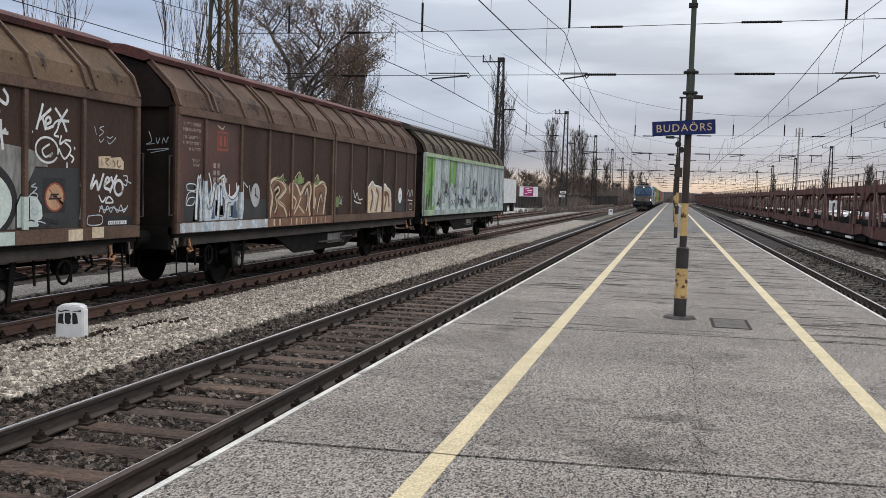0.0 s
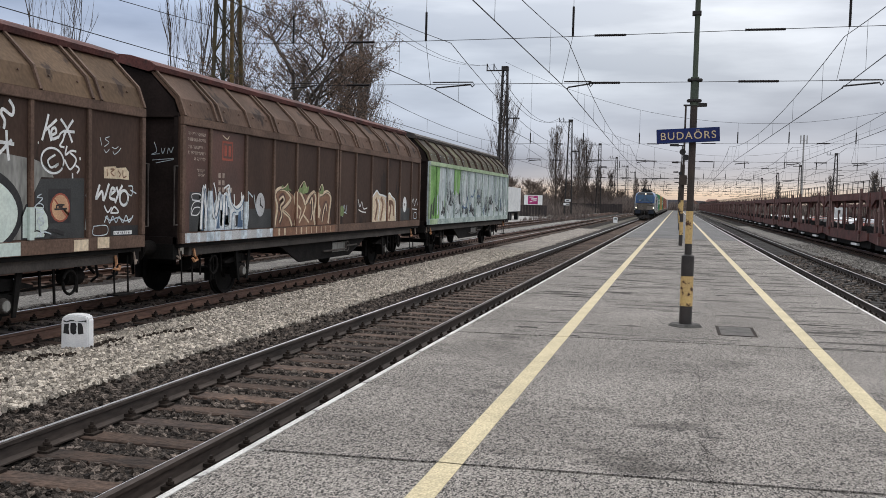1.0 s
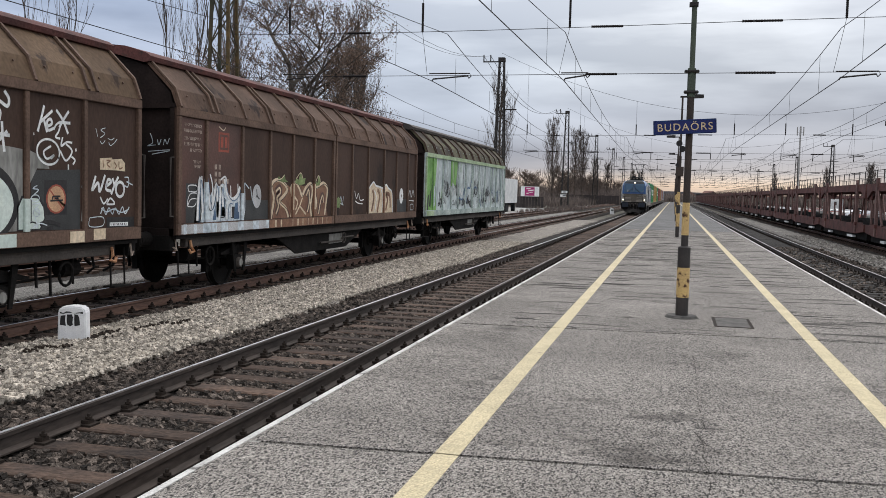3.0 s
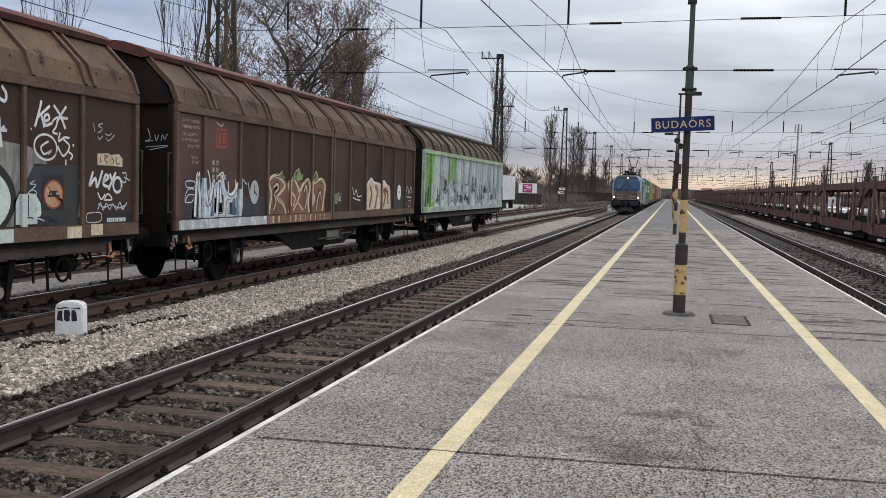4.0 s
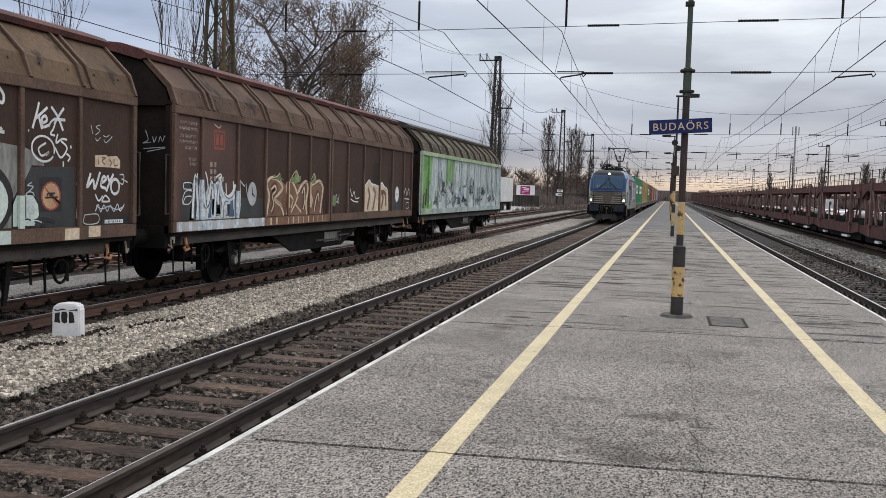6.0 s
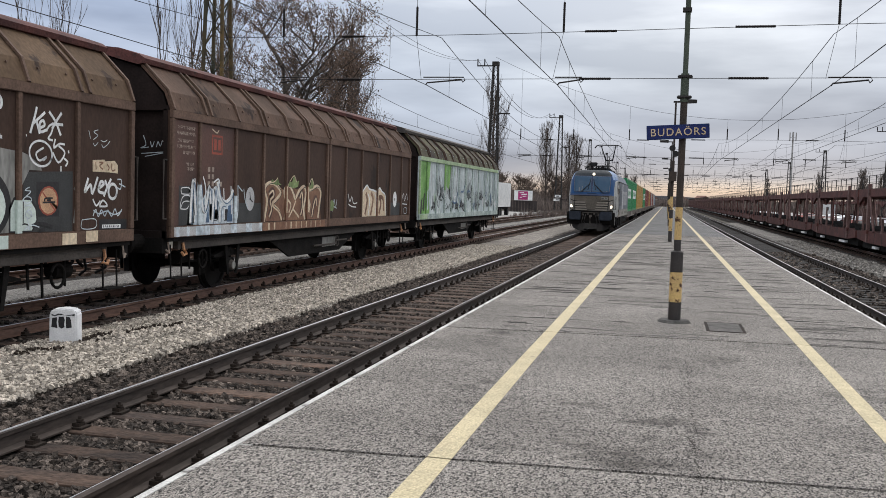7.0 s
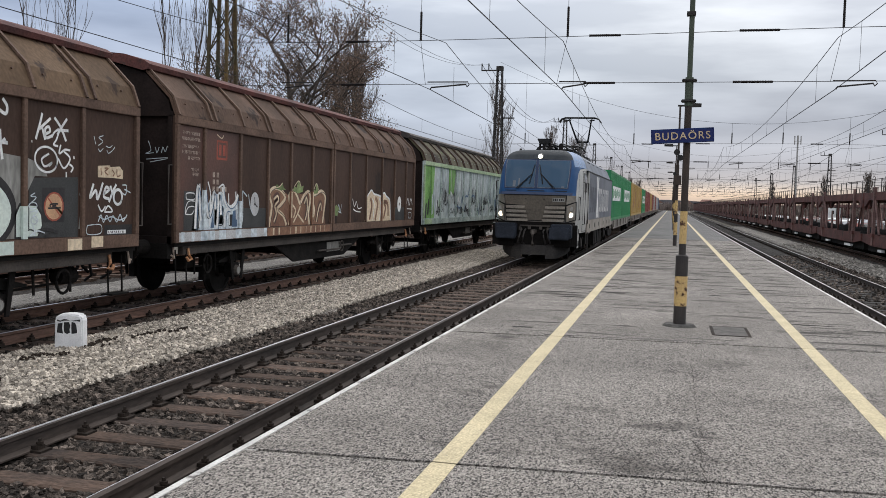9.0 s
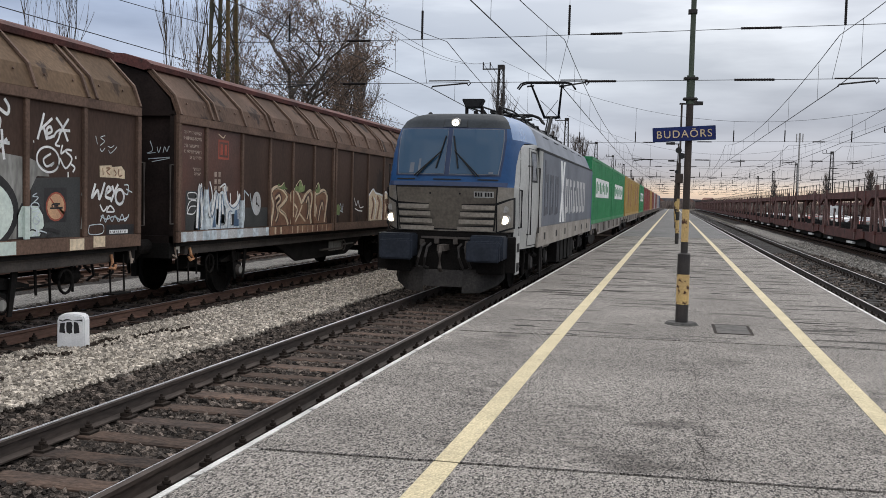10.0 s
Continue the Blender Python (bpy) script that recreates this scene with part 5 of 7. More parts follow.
for k in range(30):
    u = -5.75 + k * 0.425
    z, hgt = rng.choice((1.38, 1.5, 1.8)), rng.uniform(0.4, 0.95)
    m = rng.choice((M_BLUEPAINT, M_BLACK, M_BLACK, M_PATCH, M_WHITE, M_WHITE))
    paint(wc, "graffiti", strokes=[(m, rng.choice((0.03, 0.045, 0.06)), [scrawl(u, z, rng.uniform(0.5, 1.0), hgt), scrawl(u + 0.1, z, 0.5, hgt * 0.8)])], label="dark sprayed scrawl on silver", base=0.003 + 0.0012 * (k % 5))
    for q in range(1):
        x = u + rng.uniform(0, 0.4)
        paint(wc, "graffiti", strokes=[(rng.choice((M_PATCH, M_BLACK, M_LETTER_GREY)), rng.uniform(0.015, 0.05), [[(x, 3.12), (x + rng.uniform(-0.05, 0.05), rng.uniform(2.3, 2.9)), (x + rng.uniform(-0.08, 0.08), rng.uniform(1.5, 2.4))]])], label="thin dark drip", base=0.010)
# shade along one side of each rib, painted on as a dark strip
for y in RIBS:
    paint(wc, "graffiti", fills=[(M_PATCH, [(y + 0.045, 1.33), (y + 0.11, 1.33), (y + 0.15, 2.3), (y + 0.12, 3.15), (y + 0.045, 3.15)])], label="dark strip beside a rib, its shade painted on", base=0.009)
paint(wc, "graffiti", strokes=[(M_BLUEPAINT, 0.07, [scrawl(-0.9, 2.1, 1.9, 0.5), scrawl(-2.4, 1.6, 1.2, 0.6)])], label="blue sprayed scrawl", base=0.012)
rib_paint(wc, -6.45, 1.33, 3.15, M_GREEN)
rib_paint(wc, -7.405, 1.33, 3.15, M_PALE_GREEN, 0.054, 0.011)
rib_paint(wc, -3.75, 2.2, 3.15, M_GREEN)
part("sprayed_sill", Mesh().box(SIDE + 0.004, SIDE + 0.008, -7.3, -6.3, 1.14, 1.31), M_PALE_GREEN, wc, "green spray over the sill")
part("sprayed_rail", Mesh().box(SIDE + 0.011, SIDE + 0.015, -7.4, 7.2, 3.165, 3.295), M_PALE_GREEN, wc, "pale green spray over the top rail")

# ---- the electric locomotive ----
LOCO_LEN = 17.9
NOSE = [(1.00, 0.20, 1.44), (1.36, 0.14, 1.48), (1.80, 0.07, 1.49), (2.24, 0.0, 1.49), (2.30, 0.05, 1.49), (2.45, 0.09, 1.485), (2.83, 0.22, 1.465), (3.17, 0.33, 1.42), (3.40, 0.42, 1.35), (3.58, 0.55, 1.25), (3.68, 0.75, 1.12), (3.75, 1.10, 0.98), (3.79, 1.60, 0.86)]
PLAN = [(0.0, 0.0), (0.35, 0.012), (0.55, 0.04), (0.66, 0.075), (0.72, 0.115), (0.765, 0.165), (0.80, 0.22), (0.845, 0.335), (0.89, 0.60), (0.94, 1.0), (0.98, 1.6), (1.0, 2.3)]


def between(rows, v):
    """Values read off a table by its first column."""
    for p, q in zip(rows, rows[1:]):
        if v <= q[0] or q is rows[-1]:
            k = min(max((v - p[0]) / (q[0] - p[0]), 0.0), 1.0)
            return [c + (d - c) * k for c, d in zip(p[1:], q[1:])]


def nose_point(z, s, off=0.0):
    """A point of the rounded cab front at height z and at s from -1 to 1 across the plan."""
    f, w = between(NOSE, z)
    y = between(PLAN, abs(s))[0]
    k = min(max((y - 1.0) / 1.3, 0.0), 1.0)
    yy = f * (1 - k) + y + 0.25 * k
    return (math.copysign(w * abs(s), s), yy - off, z)


def nose_patch(s0, s1, z0, z1, off, ns=6, nz=4):
    """A field of the cab front; its bounds in s may follow the height and those in z the way across."""
    at = lambda q, v: q(v) if callable(q) else q
    v = []
    for j in range(nz + 1):
        for i in range(ns + 1):
            a, b = at(z0, i / ns), at(z1, i / ns)
            z = a + (b - a) * j / nz
            a, b = at(s0, z), at(s1, z)
            v.append(nose_point(z, a + (b - a) * i / ns, off))
    return Mesh().add(v, [(j * (ns + 1) + i, j * (ns + 1) + i + 1, (j + 1) * (ns + 1) + i + 1, (j + 1) * (ns + 1) + i) for j in range(nz) for i in range(ns)])


def cab_skin(sx, s0, s1, z0, z1, out, ns=8, nz=10):
    """A field of the cab's side, set a little proud of it."""
    m = nose_patch(sx * s0, sx * s1, z0, z1, 0.0, ns, nz)
    m.v = [(x + sx * out, y, z) for x, y, z in m.v]
    return m


BLUE_EDGE = [(1.0, 0.865), (2.30, 0.865), (2.70, 0.872), (2.95, 0.892), (3.10, 0.915), (3.17, 0.94), (3.20, 0.99)]


def blue_edge(z):
    """Where the blue of the cab front gives way to the pale side; it sweeps back as it rises."""
    return between(BLUE_EDGE, z)[0]


def bogie(parent, y):
    b = Mesh()
    for sx in (-1, 1):
        b.prism([(-1.9, 0.75), (-1.5, 0.95), (-0.6, 0.70), (0.6, 0.70), (1.5, 0.95), (1.9, 0.75), (1.9, 0.55), (0.8, 0.42), (-0.8, 0.42), (-1.9, 0.55)], *sorted((sx * 1.02, sx * 1.14)), "x")
        for q in (-1.25, 1.25):
            b.tube((sx * 1.08, q - 0.35, 0.62), (sx * 1.08, q - 0.35, 0.98), 0.10, 0.10, 10)
            b.tube((sx * 1.08, q + 0.35, 0.62), (sx * 1.08, q + 0.35, 0.98), 0.10, 0.10, 10)
            b.box(*sorted((sx * 1.14, sx * 1.22)), q - 0.18, q + 0.18, 0.45, 0.80)
        b.box(*sorted((sx * 1.1, sx * 1.3)), -0.3, 0.3, 0.5, 1.0)
        b.tube((sx * 1.2, -0.9, 0.8), (sx * 1.2, 0.9, 0.55), 0.05, 0.05, 8)
        for q in (-1.85, -0.55, 0.55, 1.85):
            b.tube((sx * 1.16, q, 0.34), (sx * 1.16, q, 0.90), 0.035, 0.055, 8)
    b.box(-1.02, 1.02, -0.25, 0.25, 0.5, 0.8)
    g = part("bogie", b, M_UNDER, parent, "grimy black bogie frame", at=pose(0, y, 0))
    for sx in (-1, 1):
        for q in (-1.25, 1.25):
            part("axle_cover", Mesh().tube((sx * 1.22, q, 0.60), (sx * 1.27, q, 0.60), 0.17, 0.14, 14), M_HOSE, g, "dusty round axle cover")
            part("sand_pipe", Mesh().path([(sx * 1.12, q + 0.75, 0.95), (sx * 1.12, q + 0.72, 0.5), (sx * 0.9, q + 0.62, 0.18)], 0.03, 6), M_SOLEBAR, g)
        part("yaw_damper", Mesh().tube((sx * 1.30, -0.2, 0.92), (sx * 1.30, 1.1, 0.92), 0.05, 0.05, 8), M_LOCO_SKIRT, g, "pale damper")
    return [wheelset(g, q, 0.6) for q in (-1.25, 1.25)]


def pantograph(parent, y, up, sy=1):
    p = Mesh()
    base = 4.0
    for sx in (-0.45, 0.45):
        p.tube((sx, y - 0.5, 3.74), (sx, y - 0.5, base), 0.06, 0.06, 8)
        p.tube((sx, y + 0.5, 3.74), (sx, y + 0.5, base), 0.06, 0.06, 8)
        p.box(sx - 0.03, sx + 0.03, y - 0.6, y + 0.6, base, base + 0.06)
    p.box(-0.5, 0.5, y - 0.05, y + 0.05, base, base + 0.06)
    if up:
        knee, top = (y + sy * 1.1, 4.98), (y - sy * 0.4, 6.02)
        p.tube((0, y - sy * 0.2, base + 0.05), (0, knee[0], knee[1]), 0.075, 0.06, 8)
        p.tube((-0.12, y, base + 0.05), (-0.12, knee[0], knee[1] - 0.05), 0.025, 0.025, 6)
        p.tube((-0.28, knee[0], knee[1]), (0.28, knee[0], knee[1]), 0.05, 0.05, 8)
        for sx in (-1, 1):
            p.tube((sx * 0.25, knee[0], knee[1]), (sx * 0.52, top[0], top[1] - 0.08), 0.046, 0.034, 8)
        p.tube((-0.2, knee[0], knee[1] + 0.05), (0.30, (knee[0] + top[0]) / 2, 5.5), 0.010, 0.010, 4)
        p.tube((0.2, knee[0], knee[1] + 0.05), (-0.30, (knee[0] + top[0]) / 2, 5.5), 0.010, 0.010, 4)
    else:
        top = (y + sy * 1.0, 4.22)
        p.tube((0, y - sy * 0.2, base + 0.05), (0, y - sy * 1.1, base + 0.12), 0.06, 0.05, 8)
        for sx in (-1, 1):
            p.tube((sx * 0.2, y - sy * 1.1, base + 0.14), (sx * 0.5, top[0], top[1] - 0.05), 0.03, 0.026, 6)
    g = part("pantograph", p, M_RUBBER, parent, "raised black pantograph" if up else "folded black pantograph")
    h = Mesh()
    for q in (-0.16, 0.16):
        yy, z = top[0] + q, top[1]
        h.path([(-0.98, yy, z - 0.22), (-0.86, yy, z - 0.06), (-0.68, yy, z), (0.68, yy, z), (0.86, yy, z - 0.06), (0.98, yy, z - 0.22)], 0.028, 6)
    for sx in (-0.55, 0.55):
        h.tube((sx, top[0] - 0.16, top[1] - 0.04), (sx, top[0] + 0.16, top[1] - 0.04), 0.02, 0.02, 6)
        h.path([(sx - 0.12, top[0], top[1] - 0.13), (sx + 0.12, top[0], top[1] - 0.10)], 0.03, 6)
    part("collector_head", h, M_RUBBER, g)


loco = thing("electric_locomotive", (TRACKS["left"], 140, 0), "blue and dusty silver electric locomotive with lit headlamps", "locomotive")
part("nose_apron", nose_patch(-0.865, 0.865, 1.0, 1.36, 0, 24, 4), M_UNDER, loco, "black apron under the front panel", smooth=True)
part("nose_cowl", nose_patch(-0.865, 0.865, 1.36, 2.24, 0, 36, 8), M_LOCO_COWL, loco, "dusty silver lower front", smooth=True)
part("cab_face", nose_patch(lambda z: -blue_edge(z), blue_edge, 2.24, 3.20, 0, 40, 24), M_LOCO_BLUE, loco, "bright blue cab front sweeping back over the corners", smooth=True)
part("cab_face", nose_patch(-0.845, 0.845, 3.20, 3.41, 0, 36, 5), M_LOCO_BLUE, loco, smooth=True)
part("cab_brow", nose_patch(-0.845, 0.845, 3.41, 3.79, 0, 30, 10), M_LOCO_ROOF, loco, "slate grey roof front", smooth=True)
for q in (1, -1):
    part("cab_side", nose_patch(lambda z: q * blue_edge(z), q * 1.0, 1.0, 3.20, 0, 14, 30), M_LOCO_WHITE, loco, "pale grey cab side", smooth=True)
    part("cab_shoulder", nose_patch(q * 0.845, q * 1.0, 3.20, 3.79, 0, 14, 10), M_LOCO_SHOULDER, loco, "glossy blue shoulder of the cab roof, sky sheen put into its colour", smooth=True)
    part("cab_seam", nose_patch(q * 0.905, q * 0.908, 1.02, 3.06, 0.012, 1, 12), M_RUBBER, loco)
BODY = [(-1.49, 1.00), (1.49, 1.00), (1.49, 3.10), (1.42, 3.14), (1.22, 3.58), (0.95, 3.76), (0, 3.80), (-0.95, 3.76), (-1.22, 3.58), (-1.42, 3.14), (-1.49, 3.10)]
part("body", Mesh().prism(BODY, 2.5, LOCO_LEN - 2.4), M_LOCO_SIDE, loco, "blue-grey body side")
rear = Mesh()
rings = [(LOCO_LEN - 2.4, 1.0, 1.0), (LOCO_LEN - 1.5, 0.97, 0.99), (LOCO_LEN - 0.6, 0.90, 0.94), (LOCO_LEN - 0.1, 0.78, 0.80)]
rv = [(x * k, y, 1.0 + (z - 1.0) * q) for y, k, q in rings for x, z in BODY]
nb = len(BODY)
rear.add(rv, [(j * nb + i, j * nb + (i + 1) % nb, (j + 1) * nb + (i + 1) % nb, (j + 1) * nb + i) for j in range(3) for i in range(nb)] + [tuple(range(3 * nb, 4 * nb))])
part("rear_cab", rear, M_LOCO_BLUE, loco, "blue rear cab")
for sx in (1, -1):
    X = lambda a, b: sorted((sx * a, sx * b))
    part("skirt", Mesh().box(*X(1.46, 1.503), 2.4, LOCO_LEN - 2.4, 0.98, 1.42), M_LOCO_SKIRT, loco, "dusty pale skirt panel", 0.01)
    part("front_stripe", Mesh().box(*X(1.47, 1.499), 2.45, 2.96, 1.42, 3.09), M_LOCO_WHITE, loco, "pale grey panel behind the cab", 0.004)
    part("door_seam", cab_skin(sx, 0.960, 0.9998, 1.04, 3.09, 0.004), M_RUBBER, loco)
    d = part("cab_door", cab_skin(sx, 0.9622, 0.9988, 1.06, 3.075, 0.008), M_LOCO_WHITE, loco, "pale grey cab door")
    part("window_rim", cab_skin(sx, 0.9705, 0.9925, 2.38, 3.03, 0.012), M_RUBBER, d)
    part("door_window", cab_skin(sx, 0.973, 0.990, 2.42, 2.99, 0.016), M_DARKGLASS, d, "dark narrow window")
    for y in (1.22, 2.36):
        part("grab_rail", Mesh().path([(sx * 1.44, y, 1.3), (sx * 1.52, y, 1.3), (sx * 1.52, y, 2.7), (sx * 1.44, y, 2.7)], 0.018, 6), M_STEEL, loco)
    part("side_mirror", Mesh().path([(sx * 1.34, 0.80, 2.2), (sx * 1.40, 0.76, 2.2), (sx * 1.40, 0.76, 1.45), (sx * 1.34, 0.80, 1.45)], 0.02, 6), M_RUBBER, loco)
    part("roof_gutter", Mesh().box(*X(1.44, 1.50), 2.3, LOCO_LEN - 2.4, 3.09, 3.14), M_RUBBER, loco)
    part("brand_field", Mesh().box(*X(1.49, 1.5), 2.98, 15.3, 1.43, 3.07), M_LOCO_SIDE, loco)
    # a brand word drawn as slanted plain bars
    for k in range(10):
        y = 3.30 + k * 0.98
        if k == 3:
            for q, s in ((0.0, 1), (1.02, -1)):
                part("lettering_bar", Mesh().prism([(y + q, 1.46), (y + q + s * 0.34, 1.46), (y + q + s * 1.02, 3.04), (y + q + s * 0.68, 3.04)], *X(1.5, 1.504 + 0.0005 * s), "x"), M_WHITE, loco, "large pale crossed bar")
            continue
        m = M_LETTER_DARK if k < 3 else M_LETTER_GREY
        y += 0.22 if k > 3 else 0
        z0, z1 = 1.66, 2.62
        part("lettering_bar", Mesh().box(*X(1.5, 1.504), y, y + 0.20, z0 - (0.22 if k == 4 else 0), z1 + (0.3 if k == 0 else 0)), m, loco)
        part("lettering_bar", Mesh().box(*X(1.5, 1.504), y + 0.48, y + 0.68, z0 + 0.04, z1 - (0.3 if k in (5, 6) else 0)), m, loco)
        part("lettering_bar", Mesh().box(*X(1.5, 1.5035), y + 0.2, y + 0.48, z1 - 0.2, z1 - 0.02), m, loco)
        if k not in (5,):
            part("lettering_bar", Mesh().box(*X(1.5, 1.5035), y + 0.2, y + 0.48, z0 + 0.02, z0 + 0.2), m, loco)
    for y in (3.4, 5.6, 7.5, 10.2, 12.1, 14.0):
        part("skirt_hatch", Mesh().box(*X(1.50, 1.508), y, y + 0.22, 1.12, 1.28), M_RUBBER, loco)
    for y in (6.9, 7.7, 8.6, 9.5, 10.2):
        part("underfloor_box", Mesh().box(*X(1.0, 1.38), y, y + 0.62, 0.38, 0.97), M_UNDER, loco, "", 0.01)
    for z, h in ((0.98, 0.17), (0.60, 0.17)):
        part("step_recess", Mesh().box(*X(1.37, 1.412), 0.28, 0.54, z, z + h), M_RUBBER, loco)
    part("step_box", Mesh().box(*X(1.10, 1.398), 0.14, 0.60, 0.58, 1.27), M_UNDER, loco)
    part("step_plate", Mesh().box(*X(1.38, 1.404), 0.20, 0.62, 0.54, 1.29), M_LOCO_WHITE, loco, "pale step panel", 0.01)
    for y in (3.1, 3.35):
        part("ladder", Mesh().path([(sx * 1.46, y, 0.3), (sx * 1.46, y, 1.0)], 0.02, 6), M_STEEL, loco)
# windscreens, wipers, lamps and grille
SCREEN = [(2.40, 0.685), (2.49, 0.69), (3.40, 0.775), (3.45, 0.78)]
part("screen_frame", nose_patch(lambda z: -between(SCREEN, z)[0] - 0.025, lambda z: between(SCREEN, z)[0] + 0.025, 2.445, 3.41, 0.010, 30, 8), M_LOCO_NAVY, loco, "dark blue windscreen surround")
for q in (-1, 1):
    part("screen_seal", nose_patch(q * 0.032, lambda z: q * between(SCREEN, z)[0], 2.472, 3.388, 0.018, 16, 8), M_LOCO_SIDE, loco, "grey-blue seal round the glass")
    part("windscreen", nose_patch(q * 0.038, lambda z: q * (between(SCREEN, z)[0] - 0.011), 2.488, 3.378, 0.024, 16, 8), M_SCREEN, loco, "tinted windscreen reflecting the sky", smooth=True)
for z0, z1, a, b in ((2.50, 2.70, -0.52, -0.46), (2.50, 2.78, -0.40, -0.37), (2.495, 2.53, 0.56, 0.62)):
    part("sun_blind", nose_patch(a, b, z0, z1, 0.027, 2, 2), M_LOCO_SIDE, loco, "dim shape behind the glass")
for sx in (-1, 1):
    w = part("wiper", Mesh().tube(nose_point(2.44, sx * 0.40, 0.06), nose_point(2.95, sx * 0.09, 0.07), 0.014, 0.012, 6), M_RUBBER, loco, "black wiper arm")
    part("wiper_rod", Mesh().tube(nose_point(2.44, sx * 0.44, 0.06), nose_point(2.9, sx * 0.12, 0.07), 0.012, 0.010, 6), M_RUBBER, w)
    part("wiper_blade", Mesh().tube(nose_point(2.60, sx * 0.15, 0.045), nose_point(3.24, sx * 0.055, 0.045), 0.016, 0.014, 6), M_RUBBER, w)
PANEL = [(1.36, 0.635), (2.26, 0.68)]
part("lower_panel", nose_patch(lambda z: -between(PANEL, z)[0] - 0.016, lambda z: between(PANEL, z)[0] + 0.016, 1.385, 2.245, 0.008, 24, 6), M_RUBBER, loco, "dark gap round the front panel")
part("front_panel", nose_patch(lambda z: -between(PANEL, z)[0], lambda z: between(PANEL, z)[0], 1.41, 2.212, 0.016, 24, 6), M_LOCO_GREY, loco, "dusty silver front panel")
for k in range(4):
    z = 1.925 - k * 0.142
    for sx in (-1, 1):
        inner = 0.22 - 0.022 * k
        part("grille_slot", nose_patch(sx * inner, lambda h: sx * between(PANEL, h)[0], z - 0.040, lambda q: z - 0.030 * (1 - q), 0.022, 10, 1), M_RUBBER, loco)
        part("grille_slat", nose_patch(sx * (inner + 0.005), lambda h: sx * (between(PANEL, h)[0] - 0.004), z - 0.128, z - 0.046, 0.030, 10, 1), M_GRILLE, loco, "bright silver slat")
for k in (-1, 1):
    part("panel_bolt", Mesh().tube(nose_point(2.10, k * 0.2, 0.01), nose_point(2.10, k * 0.2, 0.03), 0.02, 0.02, 8), M_RUBBER, loco)
plate = part("number_panel", nose_patch(0.385, 0.645, 2.03, 2.15, 0.021, 6, 1), M_LOCO_WHITE, loco, "pale number panel")
for k in range(6):
    s = 0.400 + 0.036 * k + (0.02 if k > 2 else 0)
    part("number_bar", nose_patch(s, s + 0.024, 2.050, 2.13, 0.025, 1, 1), M_RUBBER, plate)
part("ledge", nose_patch(-0.80, 0.80, 2.25, 2.33, 0.012, 24, 1), M_LOCO_NAVY, loco)
for a, b in ((-0.69, -0.43), (-0.18, 0.20), (0.42, 0.69)):
    part("ledge_slot", nose_patch(a, b, 2.365, 2.388, 0.014, 5, 1), M_RUBBER, loco)
part("top_lamp_gap", nose_patch(-0.135, 0.245, 3.418, 3.625, 0.010, 8, 6), M_RUBBER, loco)
part("top_lamp_panel", nose_patch(-0.125, 0.235, 3.426, 3.617, 0.016, 8, 6), M_LOCO_ROOF, loco, "slate lamp panel")
for s, z, r in ((0.055, 3.51, 0.075), (-0.775, 1.60, 0.085), (0.775, 1.60, 0.085)):
    c = Vector(nose_point(z, s, 0.02))
    if abs(s) > 0.5:
        k = math.copysign(1, s)
        part("lamp_housing", nose_patch(k * 0.672, k * 0.878, lambda q: 1.33 + 0.10 * q, lambda q: 1.93 + 0.12 * q, 0.020, 10, 6), M_RUBBER, loco, "dark lamp housing")
        part("lamp_housing_glass", nose_patch(k * 0.688, k * 0.862, lambda q: 1.37 + 0.09 * q, lambda q: 1.89 + 0.115 * q, 0.034, 10, 6), M_LOCO_COWL, loco)
        dim = c + Vector((0, 0.0, 0.21))
        part("marker_lamp", Mesh().tube(dim + Vector((0, 0.03, 0)), dim + Vector((0, -0.06, 0)), 0.075, 0.07, 16), M_LAMP_RING, loco, "unlit marker lamp")
    part("lamp_ring", Mesh().tube(c + Vector((0, 0.06, 0)), c + Vector((0, -0.03, 0)), r + 0.03, r + 0.02, 18), M_LAMP_RING, loco)
    part("headlamp", Mesh().tube(c + Vector((0, -0.02, 0)), c + Vector((0, -0.045, 0)), r, r * 0.9, 18), M_LAMP, loco, "lit white headlamp")
    part("lamp_core", Mesh().tube(c + Vector((0, -0.04, 0)), c + Vector((0, -0.052, 0)), 0.014, 0.012, 8), M_STEEL, loco)
# buffer beam, coupling and plough
part("buffer_beam", Mesh().box(-1.24, 1.24, 0.20, 0.6, 0.56, 1.34), M_UNDER, loco, "black buffer beam", 0.02)
for sx in (-1, 1):
    b = Mesh().box(*sorted((sx * 0.54, sx * 1.19)), -0.42, -0.30, 0.80, 1.20)
    part("buffer", b, M_LOCO_BUFFER, loco, "large slate-blue rectangular buffer", 0.03)
    part("crash_box", Mesh().box(*sorted((sx * 0.58, sx * 1.24)), -0.30, 0.2, 0.84, 1.30), M_LOCO_BUFFER, loco, "", 0.03)
    part("buffer_foot", Mesh().box(*sorted((sx * 0.66, sx * 1.20)), 0.0, 0.4, 0.54, 0.84), M_UNDER, loco, "", 0.03)
cpl = Mesh().box(-0.07, 0.07, -0.25, 0.2, 0.98, 1.10)
cpl.path([(0, -0.22, 1.06), (0, -0.3, 0.95), (0, -0.28, 0.66), (0, -0.2, 0.60)], 0.04, 8)
part("coupling", cpl, M_SOLEBAR, loco, "hanging screw coupling")
for x in (-0.42, -0.3, 0.32, 0.45):
    part("brake_hose", Mesh().path([(x, 0.15, 1.10), (x, -0.1, 1.05), (x * 1.1, -0.16, 0.85), (x * 1.25, -0.05, 0.66), (x * 1.1, 0.1, 0.62)], 0.028, 6), M_HOSE, loco)
